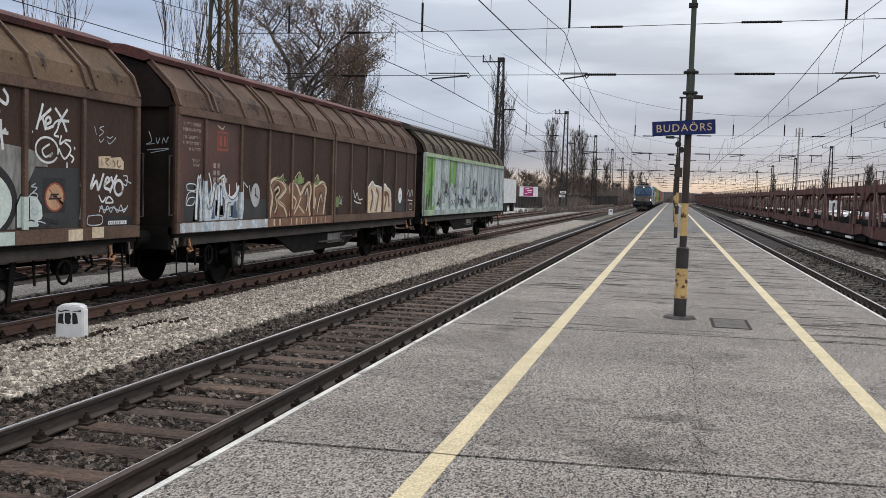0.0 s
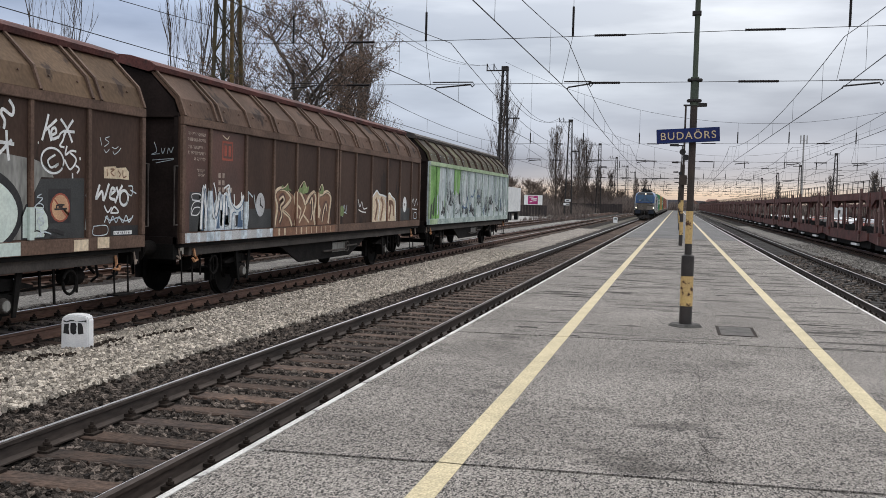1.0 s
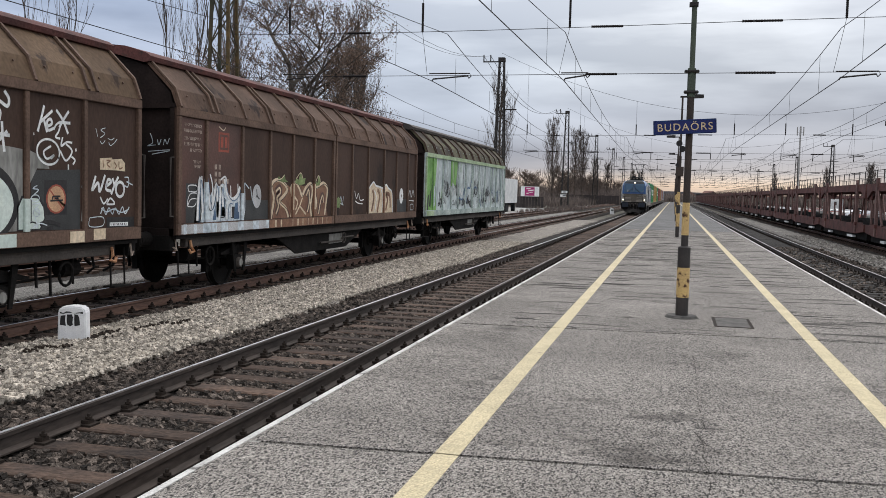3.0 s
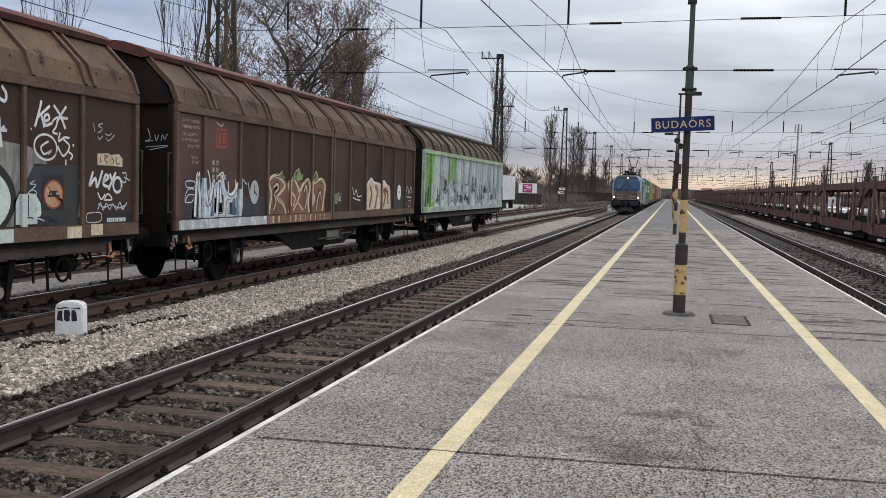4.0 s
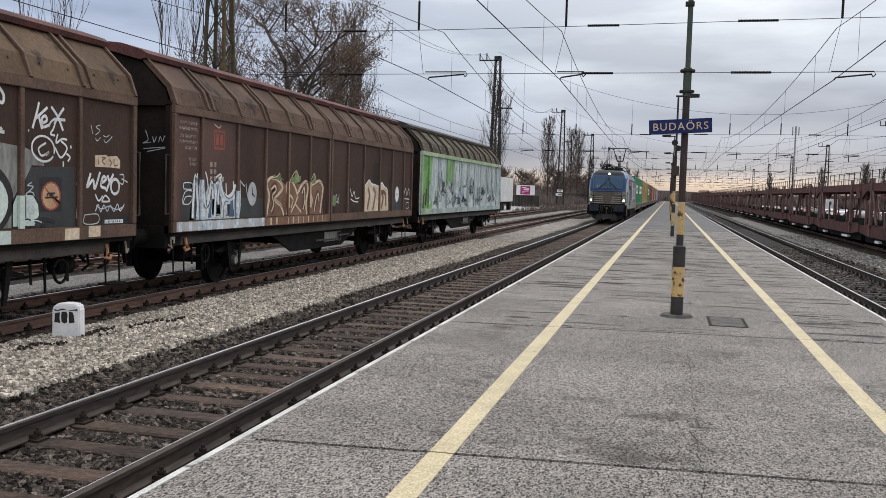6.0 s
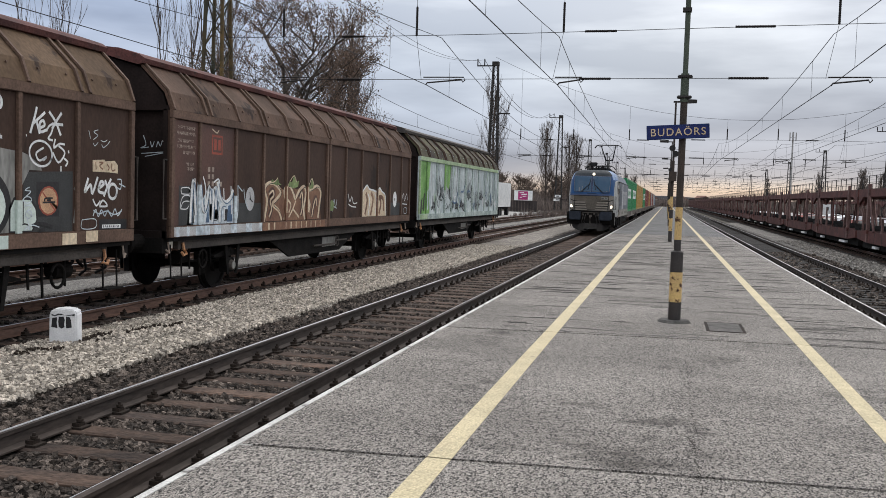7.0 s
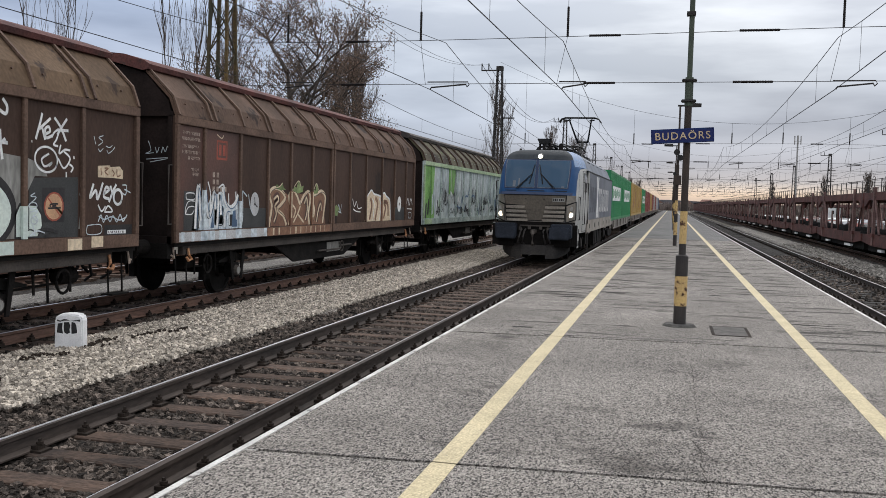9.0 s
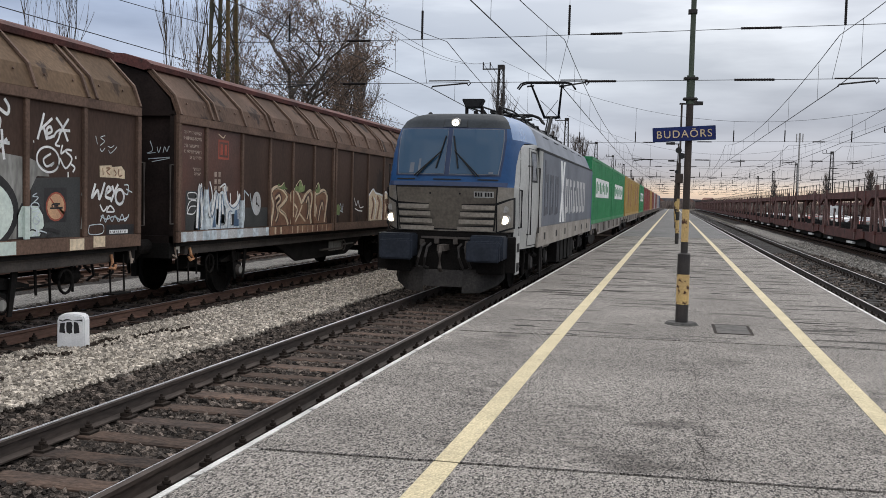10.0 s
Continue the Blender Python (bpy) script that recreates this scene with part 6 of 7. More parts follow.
for x, z in ((-0.52, 1.12), (-0.22, 1.16), (0.16, 1.16), (0.40, 1.12)):
    part("socket", Mesh().box(x, x + 0.09, 0.10, 0.22, z - 0.06, z + 0.06), M_SOLEBAR, loco, "grey cable socket", 0.01)
part("beam_rail", Mesh().box(-0.5, 0.5, 0.13, 0.20, 1.20, 1.245), M_SOLEBAR, loco, "", 0.008)
# plough: a middle plate and two wings swept back
part("plough", Mesh().add([(-0.40, 0.0, 0.60), (0.40, 0.0, 0.60), (0.40, -0.06, 0.28), (-0.40, -0.06, 0.28), (-0.40, 0.05, 0.60), (0.40, 0.05, 0.60), (0.40, -0.01, 0.28), (-0.40, -0.01, 0.28)], [(0, 1, 2, 3), (7, 6, 5, 4), (0, 4, 5, 1), (3, 2, 6, 7)]), M_PLOUGH, loco, "grimy plough plate")
for sx in (-1, 1):
    rows = [(0.40, 0.0, 0.16), (0.74, 0.14, 0.17), (1.02, 0.42, 0.30), (1.12, 0.62, 0.42)]
    v = [(sx * x, y + dy - 0.06 * (z < 0.5), z) for dy in (0, 0.05) for x, y, zb in rows for z in (zb, 0.62)]
    f = [(2 * i + k * 8, 2 * i + 1 + k * 8, 2 * i + 3 + k * 8, 2 * i + 2 + k * 8) for i in range(3) for k in (0, 1)] + [(2 * i, 2 * i + 2, 2 * i + 10, 2 * i + 8) for i in range(3)]
    part("plough_wing", Mesh().add(v, f), M_PLOUGH, loco, "grimy plough wing swept back")
# roof
part("roof_deck", Mesh().box(-0.85, 0.85, 3.0, LOCO_LEN - 2.6, 3.72, 3.80), M_LOCO_ROOF, loco, "slate roof deck", 0.01)
for y in (5.2, 6.6, 8.2, 9.8, 11.4):
    part("roof_box", Mesh().prism([(-0.8, 3.8), (0.8, 3.8), (0.6, 4.0), (-0.6, 4.0)], y, y + 1.2), M_LOCO_ROOF, loco, "roof equipment box")
for y in (4.0, 7.9, 9.6, 12.9):
    part("roof_insulator", Mesh().tube((0.3, y, 3.78), (0.3, y, 4.16), 0.07, 0.05, 8), M_INSUL, loco)
    part("roof_insulator", Mesh().tube((-0.35, y + 0.3, 3.78), (-0.35, y + 0.3, 4.12), 0.07, 0.05, 8), M_INSUL, loco)
part("roof_cable", Mesh().path([(0.3, 4.0, 4.16), (0.3, 6.0, 4.12), (0.3, 7.9, 4.16), (0.25, 9.6, 4.18), (0.3, 12.9, 4.16)], 0.02, 5), M_RUBBER, loco)
for k in range(5):
    part("roof_hatch", Mesh().prism([(1.24, 3.50), (1.26, 3.53), (0.98, 3.72), (0.96, 3.69)], 4.6 + k * 2.1, 5.5 + k * 2.1), M_RUBBER, loco, "dark sloping vent")
part("horn", Mesh().tube((-0.8, 1.9, 3.74), (-0.8, 1.75, 3.80), 0.03, 0.05, 8), M_STEEL, loco)
pantograph(loco, 5.6, False, 1)
part("folded_collector", Mesh().prism([(-0.46, 4.29), (0.06, 4.29), (-0.04, 4.09), (-0.36, 4.09)], 3.2, 3.5), M_RUBBER, loco, "dark folded collector of the front pantograph", 0.02)
for x in (-0.36, 0.0, 0.42):
    part("collector_stay", Mesh().path([(x, 3.3, 4.12), (x + 0.15, 4.2, 4.10), (x + 0.3, 5.4, 3.98), (x + 0.3, 6.6, 3.94)], 0.022, 6), M_RUBBER, loco)
    part("collector_foot", Mesh().tube((x, 3.35, 3.74), (x, 3.35, 4.12), 0.04, 0.04, 8), M_INSUL, loco)
for y in (5.0, 6.4, 7.2, 8.9, 10.4, 11.3):
    part("roof_bracket", Mesh().path([(0.62, y, 3.76), (0.60, y + 0.1, 4.0), (0.66, y + 0.5, 4.02), (0.70, y + 0.55, 3.78)], 0.026, 6), M_RUBBER, loco)
pantograph(loco, 14.4, True, 1)
LOCO_WHEELS = bogie(loco, 4.4) + bogie(loco, LOCO_LEN - 4.4)
buffer_pair(loco, LOCO_LEN - 0.15, 1)

# ---- container wagons behind it ----


def container_mesh(L, m_name, m):
    """A corrugated steel box standing on z = 0, its length along y."""
    mb = Mesh()
    n = int(L / 0.28)
    W2, H = 1.219, 2.66
    for sx in (-1, 1):
        prof = []
        for k in range(n):
            y0 = 0.12 + (L - 0.24) * k / n
            d = (L - 0.24) / n
            prof += [(y0, W2 - 0.006), (y0 + d * 0.36, W2 - 0.006), (y0 + d * 0.5, W2 - 0.042), (y0 + d * 0.86, W2 - 0.042)]
        prof.append((L - 0.12, W2 - 0.006))
        v = [(sx * x, y, z) for y, x in prof for z in (0.15, H - 0.11)]
        mb.add(v, [(2 * k, 2 * k + 1, 2 * k + 3, 2 * k + 2) for k in range(len(prof) - 1)])
        mb.box(*sorted((sx * (W2 - 0.08), sx * W2)), 0.1, L - 0.1, 0.0, 0.15)
        mb.box(*sorted((sx * (W2 - 0.08), sx * W2)), 0.1, L - 0.1, H - 0.11, H)
        for y0 in (0, L - 0.16):
            mb.box(*sorted((sx * (W2 - 0.16), sx * W2)), y0, y0 + 0.16, 0, H)
    for y in (0.06, L - 0.06):
        for k in range(9):
            a = -1.06 + k * 0.236
            mb.box(a, a + 0.13, y - 0.03, y + 0.03, 0.15, H - 0.1)
        mb.box(-1.06, 1.06, y - 0.02, y + 0.02, 0.12, H - 0.08)
        mb.box(-1.06, 1.06, y - 0.06, y + 0.06, H - 0.11, H)
        mb.box(-1.06, 1.06, y - 0.06, y + 0.06, 0, 0.15)
    mb.box(-W2 + 0.04, W2 - 0.04, 0.05, L - 0.05, H - 0.06, H - 0.02)
    return mb.data("container", m)


BOX_MESH = {}
TRAIN = []


def container(y, L, m, label, marks=True):
    key = (m.name, L)
    if key not in BOX_MESH:
        BOX_MESH[key] = container_mesh(L, m.name, m)
    c = thing("shipping_container", (TRACKS["left"], 140 + y, 1.12), label, "container", "containers on the train")
    part("shell", BOX_MESH[key], None, c)
    if marks:
        p = part("label_panel", Mesh().box(1.219, 1.223, L * 0.17, L * 0.80, 1.08, 1.88), M_WHITE, c, "white panel with plain green bars")
        for k in range(8):
            a = L * 0.195 + k * L * 0.074
            part("lettering_bar", Mesh().box(1.223, 1.227, a, a + L * 0.042, 1.24 + 0.12 * (k % 3 == 1), 1.74 - 0.10 * (k % 2)), M_BOX_GREEN, p)
    elif m is M_BOX_YELLOW:
        for a in (L * 0.30, L * 0.62):
            part("lettering_bar", Mesh().box(1.219, 1.224, a, a + 0.55, 0.6, 2.3), M_BOX_RED, c, "upright dark lettering")
    TRAIN.append((c, y))
    return c


FLAT_WHEELS = []


def flat_wagon(y, L):
    w = thing("container_wagon", (TRACKS["left"], 140 + y, 0), "grey skeletal container wagon on bogies", "freight wagon", "container wagons of the train")
    for sx in (-1, 1):
        part("sill", Mesh().prism([(0.2, 1.10), (L - 0.2, 1.10), (L - 0.2, 0.93), (L - 3.4, 0.90), (L - 4.2, 0.62), (4.2, 0.62), (3.4, 0.90), (0.2, 0.93)], *sorted((sx * 1.08, sx * 1.20)), "x"), M_FLATCAR, w, "grey fish-bellied side sill")
    for k in range(8):
        yy = 0.6 + k * (L - 1.2) / 7
        part("cross_beam", Mesh().box(-1.2, 1.2, yy - 0.1, yy + 0.1, 0.92, 1.09), M_FLATCAR, w)
        part("bracket", Mesh().prism([(yy - 0.16, 1.09), (yy + 0.16, 1.09), (yy + 0.10, 0.72), (yy - 0.10, 0.72)], 1.2, 1.27, "x"), M_FLATCAR, w, "pale bracket")
    for q in (2.3, L - 2.3):
        b = Mesh()
        for sx in (-1, 1):
            b.prism([(-1.5, 0.62), (-0.5, 0.66), (0.5, 0.66), (1.5, 0.62), (1.5, 0.42), (0.5, 0.30), (-0.5, 0.30), (-1.5, 0.42)], *sorted((sx * 0.98, sx * 1.12)), "x")
        g = part("bogie", b, M_UNDER, w, at=pose(0, q, 0))
        FLAT_WHEELS.extend([wheelset(g, -0.9, 0.46), wheelset(g, 0.9, 0.46)])
    buffer_pair(w, 0.1, -1)
    TRAIN.append((w, y))


PLAN_BOXES = [(M_BOX_GREEN, "green corrugated shipping container with a white label panel", True), (M_BOX_GREEN, "green corrugated shipping container with a white label panel", True),
              (M_BOX_YELLOW, "ochre yellow corrugated shipping container", False), (M_BOX_YELLOW, "ochre yellow corrugated shipping container", False),
              (M_BOX_GREEN, "green corrugated shipping container with a white label panel", True), (M_BOX_RED, "rust red corrugated shipping container", False), (M_BOX_RED, "rust red corrugated shipping container", False),
              (M_BOX_YELLOW, "ochre yellow corrugated shipping container", False), (M_BOX_RED, "rust red corrugated shipping container", False), (M_BOX_GREY, "pale grey corrugated shipping container", False),
              (M_BOX_RED, "rust red corrugated shipping container", False), (M_BOX_GREY, "pale grey corrugated shipping container", False), (M_BOX_GREY, "pale grey corrugated shipping container", False), (M_BOX_BLUE, "dark blue corrugated shipping container", False)]
yy0 = LOCO_LEN + 0.55
for i in range(0, len(PLAN_BOXES), 2):
    flat_wagon(yy0, 25.6)
    for j in (0, 1):
        m, lab, mk = PLAN_BOXES[i + j]
        container(yy0 + 0.35 + j * 12.55, 12.19, m, lab, mk)
    yy0 += 26.6

# ---- overhead line: lattice masts, cross-spans and wires ----
SPANS = [33.0 + 58.5 * k for k in range(-1, 7)]
MAST_X = (-17.2, 32.0)
MESSENGER_OFF = {-9.6: -0.55}      # where the messenger hangs beside its contact wire
WIRED = {-14.9: 0.3, -9.6: 0.80, -4.34: 0.38, 4.85: 0.28, 9.95: -0.25, 15.2: 0.3, 20.4: -0.3, 25.6: 0.25}


def lattice_mast(x, y, H, w0, w1, m, detail, label):
    t = thing("lattice_mast", (x, y, -0.45), label, "mast", "overhead line masts")
    legs = [(-1, -1), (1, -1), (1, 1), (-1, 1)]
    half = lambda z: (w0 + (w1 - w0) * z / H) / 2
    for a, b in legs:
        q0, q1 = half(0), half(H)
        lg = 0.055 if detail else 0.065
        lm = Mesh()
        lm.add([(a * q0 + i * lg, b * q0 + j * lg, 0) for i, j in ((-1, -1), (1, -1), (1, 1), (-1, 1))] + [(a * q1 + i * lg, b * q1 + j * lg, H) for i, j in ((-1, -1), (1, -1), (1, 1), (-1, 1))], [(0, 1, 5, 4), (1, 2, 6, 5), (2, 3, 7, 6), (3, 0, 4, 7), (4, 5, 6, 7), (3, 2, 1, 0)])
        part("leg", lm, M_MAST_OCHRE if detail and a > 0 else m, t, "angle-iron leg")
    n = 16
    for k in range(n):
        z0, z1 = H * k / n, H * (k + 1) / n
        for i in range(4):
            (a, b), (c, d) = legs[i], legs[(i + 1) % 4]
            if (k + i) % 2:
                a, b, c, d = c, d, a, b
            part("brace", Mesh().tube((a * half(z0), b * half(z0), z0), (c * half(z1), d * half(z1), z1), 0.028, 0.028, 4, False), m, t)
    part("foundation", Mesh().box(-w0 / 2 - 0.25, w0 / 2 + 0.25, -w0 / 2 - 0.25, w0 / 2 + 0.25, -0.4, 0.25), M_CONCRETE, t, "concrete footing", 0.03)
    part("cap", Mesh().box(-w1 / 2 - 0.1, w1 / 2 + 0.1, -w1 / 2 - 0.1, w1 / 2 + 0.1, H - 0.25, H + 0.15), m, t)
    arm = part("cross_arm", Mesh().box(-1.9, 0.2, -0.05, 0.05, H - 0.3, H - 0.18), m, t, "short arm with two insulators")
    for q in (-1.85, -1.15):
        part("insulator", Mesh().tube((q, 0, H - 0.2), (q, 0, H + 0.45), 0.06, 0.06, 6), M_INSUL, arm)
    part("bracket_lamp", Mesh().box(0.3, 1.6, -0.1, 0.1, H * 0.68, H * 0.68 + 0.12), m, t, "bracket with a flat lamp")
    return t


for k, y in enumerate(SPANS[1:]):
    lattice_mast(MAST_X[0], y, 15.75, 1.15 if k else 1.05, 0.45, M_MAST_GREEN if k == 0 else M_STEEL, k == 0, "lichen-stained lattice steel mast beside the siding" if k == 0 else "dark lattice steel mast beside the sidings")
    if k:
        lattice_mast(MAST_X[1], y, 14.2, 1.05, 0.45, M_STEEL, False, "dark lattice steel mast beyond the car carriers")


def insulator(parent, a, b, r):
    """A rod with ribs between two points."""
    a, b = Vector(a), Vector(b)
    n = 15
    mb = Mesh().tube(a, b, r * 0.45, r * 0.45, 6)
    for i in range(n):
        p, q = a.lerp(b, (i + 0.02) / n), a.lerp(b, (i + 0.96) / n)
        mb.tube(p, q, r * 0.95, r * 0.72, 8)
    part("insulator", mb, M_INSUL, parent, "dark ribbed insulator")


def cross_span(y, first):
    s = thing("cross_span", (0, y, 0), "span wires with dark insulators across all the tracks", "span wire", "cross-spans of the overhead line")
    r = 0.013 if first else 0.014 + 0.00004 * y
    x0, x1 = MAST_X[0], MAST_X[1]
    zu, zl = lambda x: 7.95 + 0.10 * math.sin(x * 0.15) + 0.004 * x, lambda x: 6.26 + 0.004 * x
    xs = [x0 + (x1 - x0) * i / 24 for i in range(25)]
    part("upper_span_wire", Mesh().path([(x, 0, zu(x)) for x in xs], r), M_WIRE, s)
    part("lower_span_wire", Mesh().path([(x, 0, zl(x)) for x in xs], r), M_WIRE, s)
    top = lambda x: 9.9 + 6.0 * ((x - 7.4) / 24.6) ** 2
    part("carrying_wire", Mesh().path([(x, 0, top(x)) for x in xs], r), M_WIRE, s)
    R0 = 0.05 if first else 0.052 + 0.00015 * y
    for a, b in ((-12.1, -11.2), (-3.05, -1.95), (2.0, 3.3), (12.3, 13.4), (22.8, 23.9)):
        insulator(s, (a, 0, zu((a + b) / 2)), (b, 0, zu((a + b) / 2)), R0)
        a, b = a - 0.15, b - 0.15
        insulator(s, (a, 0, zl((a + b) / 2)), (b, 0, zl((a + b) / 2)), R0)
    for cx, st in WIRED.items():
        x = cx + st + 0.15 + MESSENGER_OFF.get(cx, 0)
        insulator(s, (x, 0, zu(x)), (x, 0, zu(x) + 1.05), R0)
        part("hanger", Mesh().path([(x, 0, zu(x) + 1.05), (x, 0, max(top(x), zu(x) + 1.1))], r * 0.8), M_WIRE, s)
        part("drop_wire", Mesh().path([(x, 0, zu(x)), (cx + st - 0.18, 0, zl(x) - 0.02)], r * 0.7), M_WIRE, s)
        a = Mesh()
        xs0 = cx + st
        e = xs0 + {-4.34: 0.85, -9.6: 1.42}.get(cx, 1.22)
        a.path([(xs0 - 0.1, 0, 6.3), (e, 0, 6.3), (e + 0.05, 0, 6.2), (e - 0.03, 0, 6.12), (e - 0.07, 0, 6.2)], 0.022 if first else 0.03, 6)
        a.path([(e - 0.07, 0, 6.21), (xs0 + 0.05, 0, 6.10), (xs0, 0, 6.02)], 0.028 if first else 0.04, 6)
        part("steady_arm", a, M_STEEL, s, "bent steady arm holding the contact wire")
    return s


for k, y in enumerate(SPANS[1:]):
    cross_span(y, k == 0)

for cx, st in WIRED.items():
    w = thing("overhead_wire", (0, 0, 0), "thin dark contact wire hung from its messenger wire", "overhead wire", "overhead wires")
    for k, (a, b) in enumerate(zip(SPANS, SPANS[1:])):
        sa, sb = (st, -st)[k % 2 == 0], (st, -st)[k % 2 == 1]
        if k > 0 and abs(cx) > 30:
            continue
        rc = 0.013 if k == 0 else 0.012 + 0.0035 * k
        n = 14
        P = [(cx + sa + (sb - sa) * i / n, a + (b - a) * i / n) for i in range(n + 1)]
        sag = lambda i: 7.72 - 1.0 * (1 - (2 * i / n - 1) ** 2)
        part("contact_wire", Mesh().path([(x, y, 6.03) for x, y in P], rc), M_WIRE, w)
        part("messenger_wire", Mesh().path([(x + MESSENGER_OFF.get(cx, 0) * (1, -1)[k % 2 == 0] * (2 * i / n - 1), y, sag(i)) for i, (x, y) in enumerate(P)], rc * 0.85), M_WIRE, w)
        for i in range(1, n, 2):
            part("dropper", Mesh().path([(P[i][0], P[i][1], 6.03), (P[i][0], P[i][1], sag(i))], rc * 0.5, 3), M_WIRE, w)

feeder = thing("feeder_wire", (0, 0, 0), "slack feeder wires between the mast tops", "overhead wire")
for dx in (-1.85, -1.15):
    for a, b in zip(SPANS, SPANS[1:]):
        part("wire", Mesh().path([(MAST_X[0] + dx, a + (b - a) * i / 14, 15.65 - 2.6 * (1 - (2 * i / 14 - 1) ** 2)) for i in range(15)], 0.015 if a < 40 else 0.025), M_WIRE, feeder)

# ---- on the platform ----


def ring(mb, x, y, z0, z1, r0, r1=None, n=20):
    return mb.tube((x, y, z0), (x, y, z1), r0, r1 or r0, n)


post = thing("sign_post", (0.17, 13.2, PLAT_Z), "round steel post banded in black and flaking yellow on the platform", "post")
part("footing", ring(Mesh(), 0, 0, -0.03, 0.035, 0.26, 0.20, 24), M_FOOTING, post, "cracked round concrete footing")
part("lower_band", ring(Mesh(), 0, 0, 0.0, 0.285, 0.086), M_POST_BLACK, post, "black band", smooth=False)
part("lower_band", ring(Mesh(), 0, 0, 0.285, 0.70, 0.087), M_POST_YELLOW, post, "flaking yellow band with rust")
part("lower_band", ring(Mesh(), 0, 0, 0.70, 0.98, 0.086), M_POST_BLACK, post, "black band")
part("socket", ring(Mesh(), 0, 0, 0.98, 1.00, 0.088, 0.052), M_POST_BLACK, post)
part("shaft", ring(Mesh(), 0, 0, 1.0, 1.15, 0.049), M_POST_BLACK, post, "black band")
part("shaft", ring(Mesh(), 0, 0, 1.15, 1.60, 0.0495), M_POST_YELLOW, post, "flaking yellow band")
part("shaft", ring(Mesh(), 0, 0, 1.60, 3.05, 0.048), M_POST_BROWN, post, "dark brown shaft")
part("sleeve", ring(Mesh(), 0, 0, 3.05, 3.44, 0.056), M_POST_GREEN, post, "grey-green sleeve")
for z in (3.10, 3.38):
    part("clamp", Mesh().box(-0.10, 0.10, -0.075, 0.075, z, z + 0.035), M_STEEL, post, "bolted clamp", 0.01)
part("upper_shaft", ring(Mesh(), 0, 0, 3.44, 6.4, 0.036), M_POST_GREEN, post, "thin grey-green upper shaft")
part("wire_clip", Mesh().box(-0.07, 0.05, -0.06, 0.06, 4.28, 4.33), M_STEEL, post)

sign = thing("station_sign", pose(0.105, 13.10, 2.965, 0, -3.4, 4), "dark blue enamel station sign with pale lettering", "sign")
part("board", Mesh().box(-0.42, 0.42, -0.012, 0.012, -0.098, 0.098), M_SIGN_BLUE, sign, "dark blue board", 0.004)
edge = Mesh()
edge.path([(-0.405, -0.0135, -0.085), (0.405, -0.0135, -0.085), (0.405, -0.0135, 0.085), (-0.405, -0.0135, 0.085), (-0.405, -0.0135, -0.085)], 0.002)
part("rim_line", edge, M_LOCO_BLUE, sign)
for x in (0.0, 0.12):
    part("bracket", Mesh().box(x - 0.02, x + 0.02, 0.012, 0.05, -0.08, 0.08), M_STEEL, sign)
fc = bpy.data.curves.new("lettering", "FONT")
fc.body, fc.size, fc.align_x, fc.align_y, fc.extrude, fc.space_character, fc.offset = "BUDAÖRS", 0.144, "CENTER", "CENTER", 0.0015, 1.20, 0.0008
tmp = bpy.data.objects.new("lettering_source", fc)
scene.collection.objects.link(tmp)
bpy.context.view_layer.update()
txt = bpy.data.meshes.new_from_object(tmp.evaluated_get(bpy.context.evaluated_depsgraph_get()))
bpy.data.objects.remove(tmp)
txt.materials.clear()
txt.materials.append(M_SIGN_TEXT)
part("lettering", txt, None, sign, "pale cream station name", at=pose(0, -0.0145, -0.006, 90, 0, 0))

drain = thing("drain_grate", (0.83, 12.93, PLAT_Z), "rusty iron drain grate set in the asphalt", "drain")
part("pit", Mesh().box(-0.235, 0.235, -0.46, 0.46, -0.05, 0.0015), M_BLACK, drain)
fr = Mesh()
for a in ((-0.25, 0.25, -0.48, -0.44), (-0.25, 0.25, 0.44, 0.48), (-0.25, -0.21, -0.44, 0.44), (0.21, 0.25, -0.44, 0.44)):
    fr.box(*a, -0.04, 0.006)
part("frame", fr, M_FASTENING, drain, "rusty iron frame")
for k in range(14):
    part("grate_bar", Mesh().box(-0.21, 0.21, -0.42 + k * 0.063, -0.382 + k * 0.063, -0.03, 0.005), M_IRON, drain)


def lamp_post(y, n):
    t = thing("lamp_post", (0.19, y, PLAT_Z), "slim platform lamp post banded black and yellow", "lamp post", "platform lamp posts")
    for z0, z1, m in ((0, 0.45, M_POST_BLACK), (0.45, 1.0, M_POST_YELLOW), (1.0, 1.35, M_POST_BLACK), (1.35, 1.9, M_POST_YELLOW), (1.9, 3.4, M_POST_BROWN)):
        part("shaft", ring(Mesh(), 0, 0, z0, z1, 0.08 if z1 < 1.4 else 0.062, None, 12), m, t)
    part("upper_shaft", ring(Mesh(), 0, 0, 3.4, 5.9, 0.045, 0.04, 10), M_POST_BROWN, t)
    sx = -1 if n else 1
    part("arm", Mesh().box(*sorted((-sx * 0.1, sx * 0.75)), -0.035, 0.035, 5.83, 5.90), M_STEEL, t, "lamp arm")
    part("lamp_head", Mesh().prism([(sx * 0.25, 5.80), (sx * 0.85, 5.82), (sx * 0.85, 5.95), (sx * 0.25, 5.98)], -0.12, 0.12), M_STEEL, t, "flat dark lamp head")
    for q, z in ((-0.06, 3.95), (0.08, 3.72)):
        part("loudspeaker", Mesh().tube((q, -0.08, z), (q, -0.34, z - 0.04), 0.05, 0.13, 12), M_BLACK, t, "black horn loudspeaker")
    part("junction_box", Mesh().box(-0.16, 0.16, -0.2, 0.12, 2.55, 2.95), M_POST_BROWN, t, "rusty junction box", 0.01)
    return t


for k in range(6):
    lamp_post(40.0 + k * 26.5, k)


